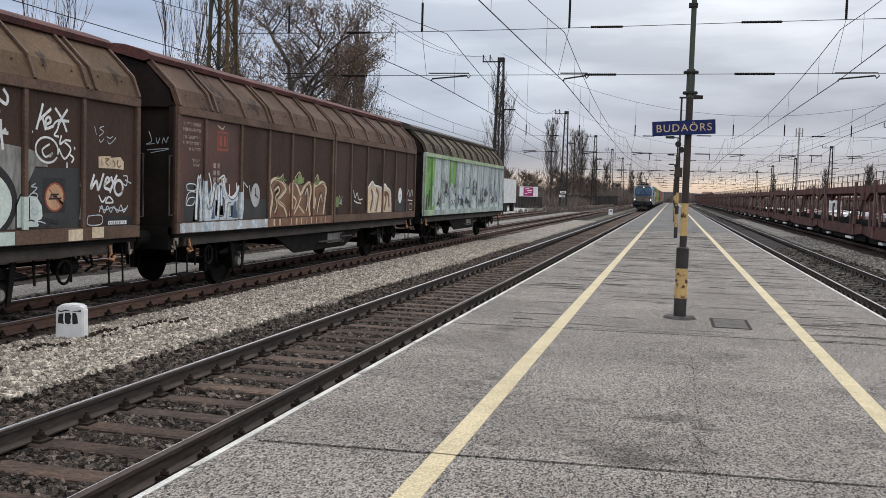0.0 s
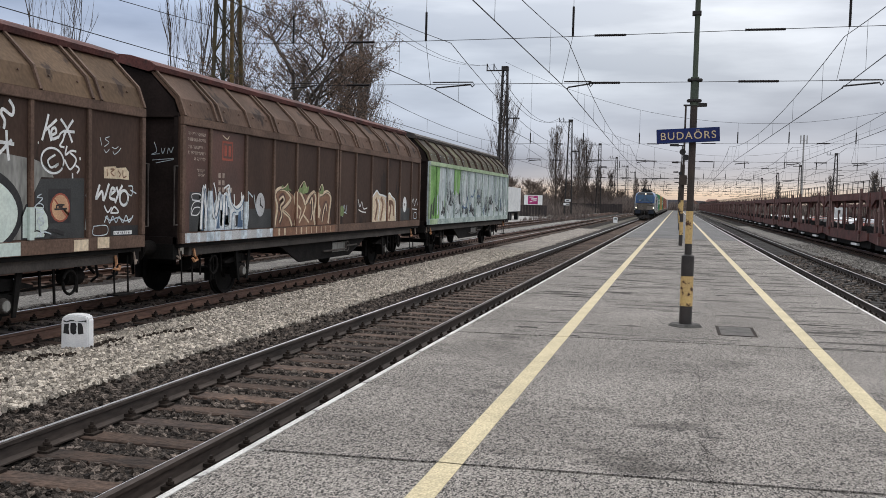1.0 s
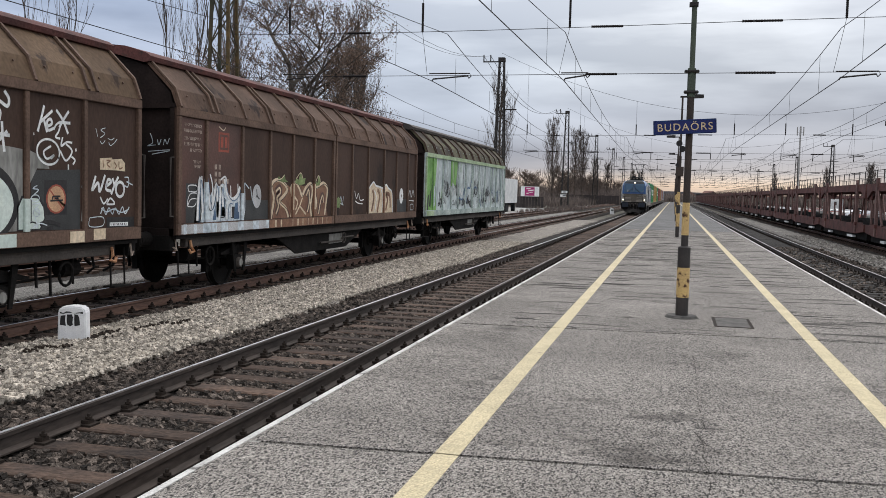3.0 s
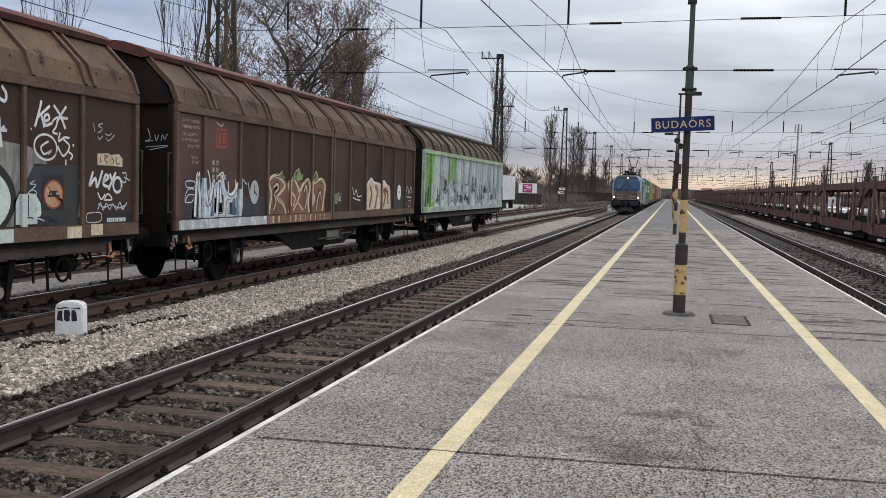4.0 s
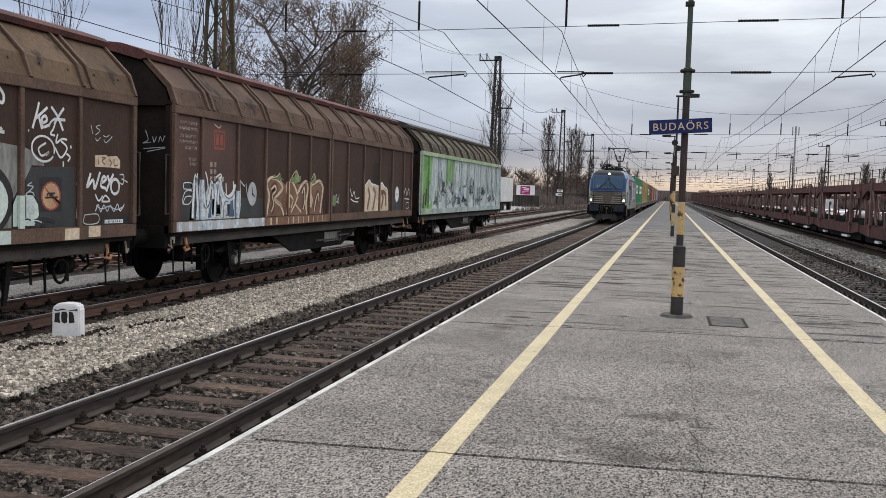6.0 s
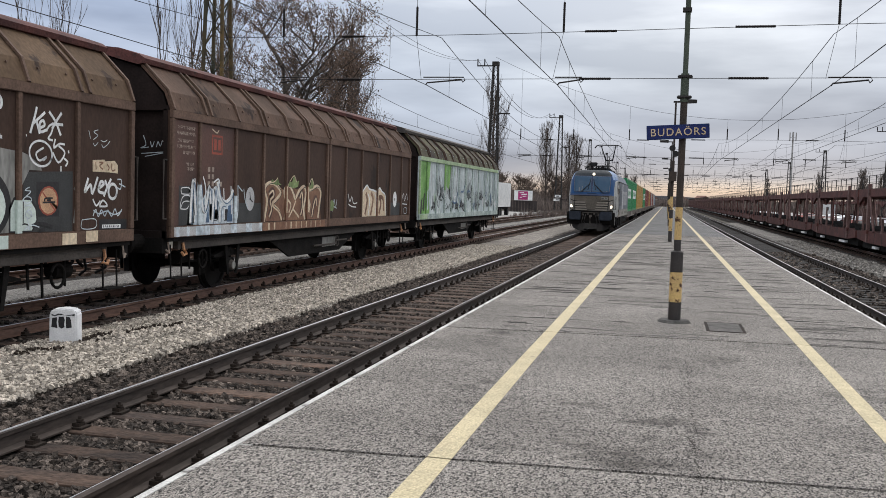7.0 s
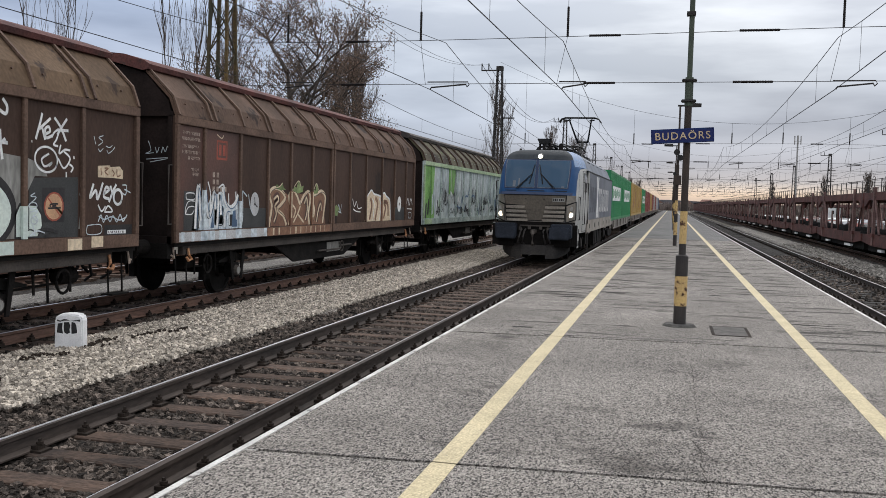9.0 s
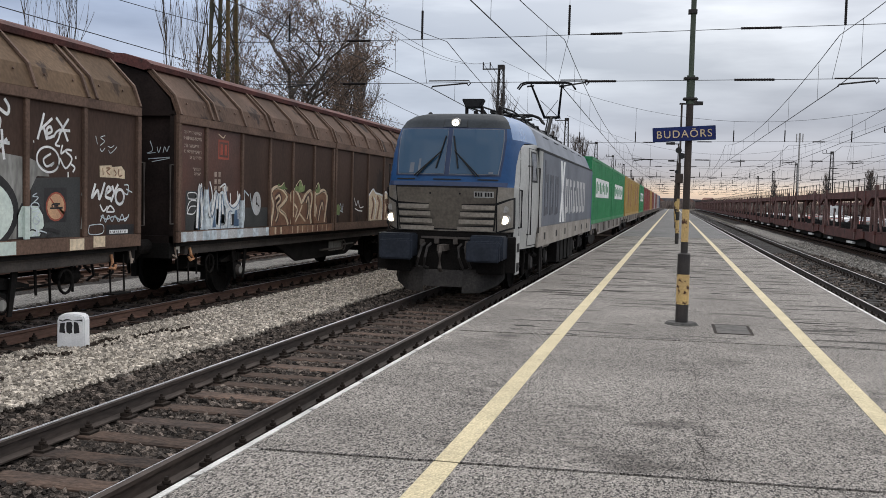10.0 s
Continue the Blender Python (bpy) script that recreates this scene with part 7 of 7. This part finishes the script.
def way_stone(x, y, z, s=1.0):
    t = thing("way_stone", pose(x, y, z, 0, 0, 20), "whitewashed stone marker with dark smudged figures in the gravel", "marker stone", "marker stones")
    b = Mesh().prism([(-0.185 * s, -0.15), (0.185 * s, -0.15), (0.18 * s, 0.38 * s), (0.15 * s, 0.435 * s), (0, 0.455 * s), (-0.15 * s, 0.435 * s), (-0.18 * s, 0.38 * s)], -0.12 * s, 0.12 * s)
    part("stone", b, M_STONE, t, "", 0.018)
    rn = random.Random(3)
    for k in range(3):
        u = -0.145 + k * 0.088
        ol = [(u + q * 0.035 + rn.uniform(-0.012, 0.012), z + rn.uniform(-0.014, 0.014)) for q, z in ((0, 0.20), (1, 0.195), (2, 0.20), (2.1, 0.25), (2, 0.30), (1.6, 0.335), (0.8, 0.33), (0.1, 0.335), (-0.1, 0.26))]
        part("figure_bar", Mesh().prism([(a * s, b * s) for a, b in ol], -0.1235 * s, -0.12 * s), M_BLACK, t)
    part("soot", Mesh().add([((-0.15 + 0.3 * i / 7) * s, -0.1225 * s, (0.345 + rn.uniform(0, 0.02)) * s) for i in range(8)] + [((0.15 - 0.3 * i / 7) * s, -0.1225 * s, (0.36 + rn.uniform(0.0, 0.025)) * s) for i in range(8)], [tuple(range(16))]), M_PATCH, t, "sooty smear")
    return t


way_stone(-7.84, 10.85, -0.13)
way_stone(-9.9 + 2.4, 118, -0.2, 1.3)

# ---- car carriers on the far side ----


def carrier(y):
    L = 13.1
    t = thing("car_carrier", (TRACKS["carrier"], y, 0), "empty double-deck car carrier in faded oxide red", "freight wagon", "rake of car carriers")
    part("lower_deck", Mesh().box(-1.35, 1.35, 0.1, L - 0.1, 0.86, 0.92), M_CARRIER, t)
    part("upper_deck", Mesh().box(-1.38, 1.38, 0.0, L, 2.60, 2.66), M_CARRIER, t)
    for sx in (-1, 1):
        x = sorted((sx * 1.36, sx * 1.46))
        part("lower_sill", Mesh().prism([(0.0, 0.98), (L, 0.98), (L, 0.62), (L - 2.0, 0.50), (2.0, 0.50), (0.0, 0.64)], *x, "x"), M_CARRIER, t, "oxide red side sill")
        part("upper_beam", Mesh().box(*x, -0.05, L + 0.05, 2.50, 2.83), M_CARRIER, t, "oxide red upper beam")
        for p in (1.9, 10.9):
            part("post", Mesh().box(*sorted((sx * 1.40, sx * 1.52)), p - 0.12, p + 0.12, 0.55, 3.05), M_CARRIER_POST, t, "faded pink-red post")
            part("post_foot", Mesh().box(*sorted((sx * 1.45, sx * 1.55)), p - 0.2, p + 0.2, 0.9, 1.05), M_CARRIER, t)
        for a, b in ((2.0, 3.0), (10.8, 9.8)):
            part("brace", Mesh().tube((sx * 1.44, a, 2.5), (sx * 1.44, b, 1.0), 0.055, 0.055, 6), M_CARRIER_POST, t)
        for p in (6.4,):
            part("stanchion", Mesh().box(*sorted((sx * 1.38, sx * 1.44)), p - 0.05, p + 0.05, 0.95, 2.5), M_CARRIER, t)
        for k in range(10):
            p = 0.4 + k * 1.36
            part("rail_post", Mesh().tube((sx * 1.42, p, 2.83), (sx * 1.42, p, 3.42), 0.017, 0.022, 5), M_STEEL, t)
        part("hand_rail", Mesh().path([(sx * 1.42, 0.3, 3.40), (sx * 1.42, L - 0.3, 3.40)], 0.016, 4), M_STEEL, t)
        part("hand_rail", Mesh().path([(sx * 1.42, 0.3, 3.12), (sx * 1.42, L - 0.3, 3.12)], 0.011, 4), M_STEEL, t)
        part("end_gusset", Mesh().prism([(0.0, 2.5), (1.0, 2.5), (0.0, 2.15)], *x, "x"), M_CARRIER, t)
        part("end_gusset", Mesh().prism([(L, 2.5), (L - 1.0, 2.5), (L, 2.15)], *x, "x"), M_CARRIER, t)
        for p, q in ((2.6, 4.1), (9.2, 9.9)):
            part("floor_stripe", Mesh().box(*sorted((sx * 1.30, sx * 1.452)), p, q, 0.30, 0.40), M_WHITE, t, "pale marking plate below the sill")
        for p, h in ((3.4, 1.5), (8.6, 1.6), (12.4, 1.95)):
            part("deck_post", Mesh().box(*sorted((sx * 1.32, sx * 1.40)), p - 0.07, p + 0.07, 0.92, h), M_CARRIER_POST, t, "short faded deck post")
    for k in (0, 2):
        part("deck_trough", Mesh().prism([(1.5 + 3 * k, 0.92), (3.2 + 3 * k, 0.92), (3.1 + 3 * k, 1.15), (1.9 + 3 * k, 1.02)], -0.9, 0.9, "x"), M_UNDER, t, "dark wheel chock plate")
    part("underframe", Mesh().box(-1.25, 1.25, 0.3, L - 0.3, 0.24, 0.62), M_UNDER, t)
    for p in (2.2, L - 2.2):
        wheelset(t, p, 0.40)
    return t


first_carrier = carrier(59.15 - 2 * 13.5)
for k in range(1, 26):
    copy_thing(first_carrier, pose(TRACKS["carrier"], 32.15 + 13.5 * k, 0))
# a second rake further off
tagged(first_carrier, group="rake of car carriers")
for k in range(7):
    c = copy_thing(first_carrier, pose(25.6, 75 + 13.5 * k, 0))
    tagged(c, "empty oxide red car carrier on a further track", "freight wagon", "further rake of car carriers")


def parked_car(x, y, turn, m):
    t = thing("parked_car", pose(x, y, -0.42, 0, 0, turn), "parked car in the yard beyond the carriers", "car", "parked cars")
    part("body", Mesh().prism([(-2.1, 0.35), (2.1, 0.35), (2.15, 0.72), (1.3, 0.95), (0.6, 1.42), (-1.2, 1.45), (-1.9, 1.0), (-2.15, 0.8)], -0.85, 0.85, "x"), m, t, "", 0.06)
    part("glazing", Mesh().prism([(1.15, 0.98), (0.55, 1.37), (-1.15, 1.40), (-1.7, 1.02)], -0.862, 0.862, "x"), M_DARKGLASS, t, "dark side windows")
    for q in (-1.3, 1.3):
        for sx in (-1, 1):
            part("wheel", Mesh().tube((sx * 0.68, q, 0.31), (sx * 0.87, q, 0.31), 0.31, 0.31, 14), M_RUBBER, t)


rc = random.Random(8)
for x, y, n in ((15.2, 48, 20), (18.6, 52, 16), (21.8, 60, 14)):
    for k in range(n):
        parked_car(x + rc.uniform(-0.4, 0.4), y + k * 5.6 + rc.uniform(-0.5, 0.5), rc.choice((0, 180)), rc.choice((M_CAR, M_WHITE, M_CAR, M_BOX_RED, M_BOX_GREY, M_PATCH)))


def box_truck(x, y, turn, L, W2, H, label):
    t = thing("box_trailer", pose(x, y, -0.42, 0, 0, turn), label, "trailer")
    part("box", Mesh().box(-W2, W2, 0, L, 1.15, H), M_WHITE, t, "white box body", 0.03)
    part("chassis", Mesh().box(-W2 * 0.8, W2 * 0.8, 0.2, L - 0.2, 0.85, 1.15), M_UNDER, t)
    part("side_marking", Mesh().box(-W2 - 0.006, -W2, L * 0.3, L * 0.6, H - 1.0, H - 0.4), M_PATCH, t)
    part("end_marking", Mesh().box(-W2 * 0.5, -W2 * 0.1, -0.006, 0, H - 0.9, H - 0.4), M_PATCH, t)
    for q in (1.2, 2.4, L - 1.5):
        for sx in (-1, 1):
            part("wheel", Mesh().tube((sx * W2 * 0.6, q, 0.5), (sx * W2 * 0.96, q, 0.5), 0.5, 0.5, 14), M_RUBBER, t)


box_truck(-21.4, 112, 0, 9.0, 1.25, 4.2, "white box trailer parked beyond the siding")
box_truck(23.4, 146, 0, 3.6, 0.85, 2.8, "white box lorry parked beyond the car carriers")

# ---- left distance: yard, hoarding, fence ----
solo("yard", Mesh().box(-60, -18.6, 84, 150, -0.46, -0.36), M_CONCRETE, "pale paved yard beyond the sidings", "yard", kind="structure")
bb = thing("billboard", pose(-22.9, 150, -0.42, 0, 0, 9), "white and magenta advertising hoarding on posts", "billboard")
part("panel", Mesh().box(-1.5, 1.5, -0.05, 0.05, 1.95, 3.55), M_WHITE, bb, "white panel", 0.02)
part("poster", Mesh().box(-0.85, 0.75, -0.06, -0.05, 2.05, 3.45), M_MAGENTA, bb, "magenta poster")
for a, b, z, h in ((-0.65, 0.05, 3.12, 0.12), (-0.35, 0.55, 2.80, 0.20), (-0.1, 0.5, 2.55, 0.10), (-0.6, -0.2, 2.35, 0.14)):
    part("lettering_bar", Mesh().prism([(a, z), (b, z + 0.06), (b + 0.05, z + h + 0.06), (a + 0.05, z + h)], -0.066, -0.06), M_WHITE, bb)
for x in (-1.1, 1.1):
    part("leg", Mesh().box(x - 0.08, x + 0.08, 0.05, 0.2, 0, 3.4), M_STEEL, bb)
for k in range(9):
    part("board", Mesh().box(-2.2 + k * 0.5, -1.74 + k * 0.5, 0.3, 0.36, 0.0, 1.9), M_FENCE, bb)
fence = thing("board_fence", (-28, 232, -0.42), "long dark board fence beside the yard", "fence")
for k in range(24):
    part("fence_panel", Mesh().box(k * 0.62, k * 0.62 + 0.59, -0.04, 0.04, 0, 2.35 + 0.06 * (k % 3)), M_FENCE, fence)
for q, (yy, zz) in enumerate(((150.0, 2.2), (150.0, 1.6))):
    s = thing("signal_board", (-17.2, yy - 0.75, zz), "small white signal board on a mast", "signal board", "signal boards")
    part("plate", Mesh().box(-0.45 - 0.2 * q, 0.5 - 0.2 * q, -0.03, 0.03, 0, 0.38), M_WHITE, s, "", 0.02)
    part("plate_mark", Mesh().box(-0.25, 0.25, -0.036, -0.03, 0.12, 0.26), M_BLACK, s)
    part("stay", Mesh().box(-0.05, 0.05, 0.03, 0.4, 0.1, 0.3), M_STEEL, s)
tele = thing("radio_mast", (36.6, 300, -0.42), "slender grey radio mast with antennas", "radio mast")
part("shaft", Mesh().tube((0, 0, 0), (0, 0, 25), 0.35, 0.22, 8), M_BOX_GREY, tele)
for a in range(4):
    w = a * 1.571
    part("antenna", Mesh().box(math.cos(w) * 0.9 - 0.15, math.cos(w) * 0.9 + 0.15, math.sin(w) * 0.9 - 0.15, math.sin(w) * 0.9 + 0.15, 22.2, 24.8), M_BOX_GREY, tele)
    part("antenna_arm", Mesh().tube((0, 0, 23.2), (math.cos(w) * 0.9, math.sin(w) * 0.9, 23.2), 0.06, 0.06, 5), M_BOX_GREY, tele)

# ---- trees ----


class Twigs:
    def __init__(self, seed):
        self.r = random.Random(seed)
        self.wood, self.twig, self.tips = Mesh(), Mesh(), []

    def limb(self, p, d, length, rad, level, up, spread, kids, minr):
        """A bent limb that forks again and again."""
        r = self.r
        n = 4 if level else 6
        pts, q = [p.copy()], p.copy()
        for i in range(n):
            d = (d + Vector((r.uniform(-1, 1), r.uniform(-1, 1), r.uniform(-0.6, 1) + up)) * 0.16).normalized()
            q = q + d * length / n
            pts.append(q.copy())
        for i in range(n):
            a, b = rad * (1 - 0.75 * i / n), rad * (1 - 0.75 * (i + 1) / n)
            (self.wood if rad > 0.05 else self.twig).tube(pts[i], pts[i + 1], max(a, minr), max(b, minr), 6 if rad > 0.08 else 3, False)
        if level >= kids[0]:
            self.tips.extend(pts[1:])
            return
        for k in range(kids[1] + (3 if level == 0 else 0)):
            f = r.uniform(0.28 if level else 0.22, 1.0)
            i = min(int(f * n), n - 1)
            at = pts[i].lerp(pts[i + 1], f * n - i)
            a = r.uniform(0, 6.283)
            side = Vector((math.cos(a), math.sin(a), 0))
            nd = (d * (1 - spread) + side * spread + Vector((0, 0, up * 0.6))).normalized()
            self.limb(at, nd, length * r.uniform(0.42, 0.72) * (1.0 - 0.25 * f * (level == 0)), rad * 0.5, level + 1, up, spread, kids, minr)


def tree_parts(name, pos, label, tw, leaves=0, leaf=0.16, seed=1, group="trees", turn=0.0):
    t = thing(name, pose(*pos, 0, 0, turn), label, "tree", group)
    part("trunk", tw.wood, M_BARK, t, "grey-brown trunk and limbs")
    tagged(part("crown", tw.twig, M_TWIG, t, "fine bare twigs"), "", "", "", "stuff")
    if leaves:
        rs = random.Random(seed)
        v, f = [], []
        for k in range(leaves):
            p = rs.choice(tw.tips) + Vector((rs.gauss(0, 0.22), rs.gauss(0, 0.22), rs.gauss(-0.08, 0.22)))
            a = Vector((rs.uniform(-1, 1), rs.uniform(-1, 1), rs.uniform(-1, 1))).normalized()
            b = a.orthogonal().normalized()
            s = leaf * rs.uniform(0.5, 1.2)
            n = len(v)
            c = a.cross(b) * s * 0.25
            v += [tuple(p - a * s), tuple(p + b * s * 0.4 + c), tuple(p + a * s), tuple(p - b * s * 0.4 + c)]
            f += [(n, n + 1, n + 2), (n, n + 2, n + 3)]
        me = bpy.data.meshes.new("leaves")
        me.from_pydata(v, [], f)
        me.materials.append(M_LEAF)
        tagged(part("foliage", me, None, t, "withered brown leaves"), "", "", "", "stuff")
    return t


def broad(seed, H, kids=(4, 5), minr=0.012, spread=0.55):
    tw = Twigs(seed)
    tw.limb(Vector((0, 0, 0)), Vector((0.05, 0, 1)), H * 0.62, H * 0.017, 0, 0.25, spread, kids, minr)
    return tw


def upright(seed, H, minr):
    """A vase of many steep stems."""
    tw = Twigs(seed)
    for k in range(3):
        a = k * 2.1
        tw.limb(Vector((0.3 * math.cos(a), 0.3 * math.sin(a), 0)), Vector((0.12 * math.cos(a), 0.12 * math.sin(a), 1)), H * r_(seed + k, 0.75, 0.95), H * 0.0065, 0, 0.55, 0.24, (3, 3), minr)
    return tw


def r_(seed, a, b):
    return random.Random(seed).uniform(a, b)


def poplar(seed, H, minr=0.02):
    """A narrow upright tree: one stem, and steep boughs close along it."""
    tw = Twigs(seed)
    r = tw.r
    tw.wood.path([(0.1 * math.sin(i), 0.1 * math.cos(i * 1.7), H * i / 8) for i in range(9)], H * 0.008, 6)
    for k in range(60):
        h = H * (0.10 + 0.82 * k / 60)
        a = k * 2.4 + r.uniform(-0.4, 0.4)
        L = H * r.uniform(0.16, 0.34) * (1.0 - 0.5 * k / 60)
        s = r.uniform(0.3, 0.75)
        d = Vector((math.cos(a) * s, math.sin(a) * s, 1.0)).normalized()
        tw.limb(Vector((0, 0, h)), d, L, H * 0.0026, 1, 0.5, 0.26, (3, 4), minr)
    return tw


tree_parts("leafy_tree", (-19.2, 47, -0.45), "tall tree with withered brown leaves behind the wagons", broad(4, 15.0, (4, 4), 0.011, 0.6), 12500, 0.078, 2)
tree_parts("leafy_tree", (-22.8, 51, -0.45), "bare spreading tree with few brown leaves", broad(9, 14.5, (4, 4), 0.011, 0.6), 6000, 0.075, 3)
tree_parts("leafy_tree", (-19.9, 53, -0.45), "tree with withered brown leaves behind the wagons", broad(13, 12.0, (4, 4), 0.011, 0.6), 9000, 0.08, 4)
pops = [tree_parts("poplar", (-42.4, 75, -0.45), "tall bare tree of many upright stems", upright(3, 20.5, 0.011), group="poplars"),
        tree_parts("poplar", (-32.0, 90, -0.45), "tall bare upright poplar", poplar(5, 19.5, 0.011), group="poplars"),
        tree_parts("poplar", (-21.0, 112, -0.45), "tall bare upright poplar beside a mast", poplar(7, 15.5, 0.012), group="poplars"),
        tree_parts("poplar", (-22.2, 172, -0.45), "tall bare upright poplar", poplar(8, 15.5, 0.016), group="poplars"),
        tree_parts("poplar", (46, 240, -0.45), "small bare upright poplar in the distance", poplar(12, 10.5, 0.018), group="poplars")]
for i, x, y, s in ((0, -62.0, 82, 0), (1, -40.0, 79, 200), (2, -32.1, 92, 40),  (3, -21.2, 203, 80), (3, -20.0, 207, 200), (4, -18.6, 225, 30), (4, -17.4, 250, 120), (4, -13.6, 320, 10), (4, -11.5, 335, 90),
                   (4, 52, 250, 140), (4, 39, 262, 200), (4, 62, 270, 70), (4, 33, 330, 10), (4, 44, 232, 100)):
    copy_thing(pops[i], pose(x, y, -0.45, 0, 0, s))
low = tree_parts("scrub_tree", (-24, 128, -0.45), "low bare scrub tree with brown leaves", broad(31, 8.0, (3, 6), 0.028, 0.6), 700, 0.16, 6, "scrub trees")
rt = random.Random(17)
for k in range(60):
    y = rt.uniform(135, 400)
    x = -17.5 - rt.uniform(1.5, 26) if k % 2 else rt.uniform(33, 120)
    if x < 0 and 84 < y < 150:
        x -= 12
    copy_thing(low, pose(x, y, -0.45, 0, 0, rt.uniform(0, 360)))

# winter scrub and woods far off
def scrub(name, x0, x1, y0, y1, h0, h1, count, label, seed, w=0.12):
    rs = random.Random(seed)
    v, f = [], []
    for k in range(count):
        x, y = rs.uniform(x0, x1), rs.uniform(y0, y1)
        h = rs.uniform(h0, h1) * (0.6 + 0.4 * math.sin(x * 0.21 + y * 0.13) ** 2)
        for j in range(8):
            # a thin stem that leans and forks once
            a, b = rs.uniform(-h * 0.3, h * 0.3), rs.uniform(-h * 0.2, h * 0.2)
            q, top = rs.uniform(w * 0.2, w * 0.45), h * rs.uniform(0.55, 1)
            mx, mz = x + a * 0.55, -0.45 + (top + 0.45) * rs.uniform(0.3, 0.55)
            e = a + rs.uniform(-0.35, 0.35) * h
            n = len(v)
            v += [(x - q, y, -0.45), (x + q, y, -0.45), (mx + q * 0.6, y + b * 0.5, mz), (mx - q * 0.6, y + b * 0.5, mz), (x + a, y + b, top), (x + e, y + b, top * rs.uniform(0.7, 0.95))]
            f += [(n, n + 1, n + 2, n + 3), (n + 3, n + 2, n + 4), (n + 3, n + 2, n + 5)]
    bulk(name, v, f, M_SCRUB, label, "scrub")


scrub("scrub", -60, -18.5, 160, 240, 0.6, 3.0, 1800, "dense leafless winter scrub beside the yard", 1)
scrub("scrub", -26, -12.5, 236, 330, 2, 6.0, 1200, "dense leafless winter scrub", 2, 0.2)
scrub("scrub", -75, -20, 84, 92, 0.3, 1.2, 300, "dry weeds at the edge of the yard", 5, 0.05)
scrub("dry_weeds", -17.0, -13.0, 100, 150, 0.1, 0.9, 260, "dead weeds on a low bank between the sidings", 7, 0.05)
scrub("far_woods", -300, -10, 400, 560, 5, 11, 2600, "far leafless woods", 3, 0.5)
scrub("far_woods", 18, 420, 330, 560, 2.5, 6.5, 3600, "far leafless woods", 4, 0.5)
scrub("far_woods", -30, 40, 470, 640, 2.5, 6, 1200, "far leafless woods at the end of the line", 6, 0.6)


def far_house(x, y, w, d, h, turn):
    t = thing("house", pose(x, y, -0.45, 0, 0, turn), "small far house with a red tiled roof", "house", "far houses")
    part("wall", Mesh().box(-w / 2, w / 2, -d / 2, d / 2, 0, h), M_PLASTER, t)
    part("roof", Mesh().prism([(-w / 2 - 0.4, h), (w / 2 + 0.4, h), (0, h + w * 0.4)], -d / 2 - 0.3, d / 2 + 0.3), M_ROOF_TILE, t, "red tiled gable roof")
    for q in (-0.25, 0.25):
        part("window", Mesh().box(q * w - 0.5, q * w + 0.5, -d / 2 - 0.03, -d / 2, h * 0.35, h * 0.7), M_DARKGLASS, t)


for x, y, w, h, a in ((8, 555, 7, 3.6, 10), (20, 570, 7, 4, 40), (30, 540, 6, 3.6, -20), (44, 560, 8, 4, 15), (-9, 580, 7, 4, 5), (58, 580, 7, 4, 70), (74, 550, 6, 3.6, 30), (-24, 590, 8, 4, 60)):
    far_house(x, y, w, 7, h, a)
hill = Mesh()
hp = [(-900 + 60 * k, 2.0 + 4 * math.sin(k * 0.55) ** 2 + 3 * math.sin(k * 0.21 + 1) ** 2) for k in range(31)]
hill.prism([(-900, -1)] + hp + [(900, -1)], 900, 940)
solo("backdrop_hill", hill, M_HILL, "low hazy line of hills on the horizon", "hills", kind="structure")

# ---- what moves: the train rolls in at a steady pace ----
SPEED, NOSE_AT_END = 12.45, 17.5


def motions():
    def nose_y(t):
        return NOSE_AT_END + SPEED * (10.0 - t)

    times = [0.0, 2.0, 4.0, 6.0, 8.0, 10.0]
    x = TRACKS["left"]
    walk(loco, [(t, pose(x, nose_y(t), 0)) for t in times])
    for ob, y in TRAIN:
        z = ob.matrix_basis.translation.z
        walk(ob, [(t, pose(x, nose_y(t) + y, z)) for t in times])
    steps = [k / 15 for k in range(151)]
    for ws, r in [(w, 0.6) for w in LOCO_WHEELS] + [(w, 0.46) for w in FLAT_WHEELS[:8]]:
        q = ws.matrix_basis.translation.copy()
        if r < 0.5:
            fine = [k / 30 for k in range(301)]
            walk(ws, [(t, pose(q.x, q.y, q.z, math.degrees(SPEED * t / r))) for t in fine])
        else:
            walk(ws, [(t, pose(q.x, q.y, q.z, math.degrees(SPEED * t / r))) for t in steps])


motions()
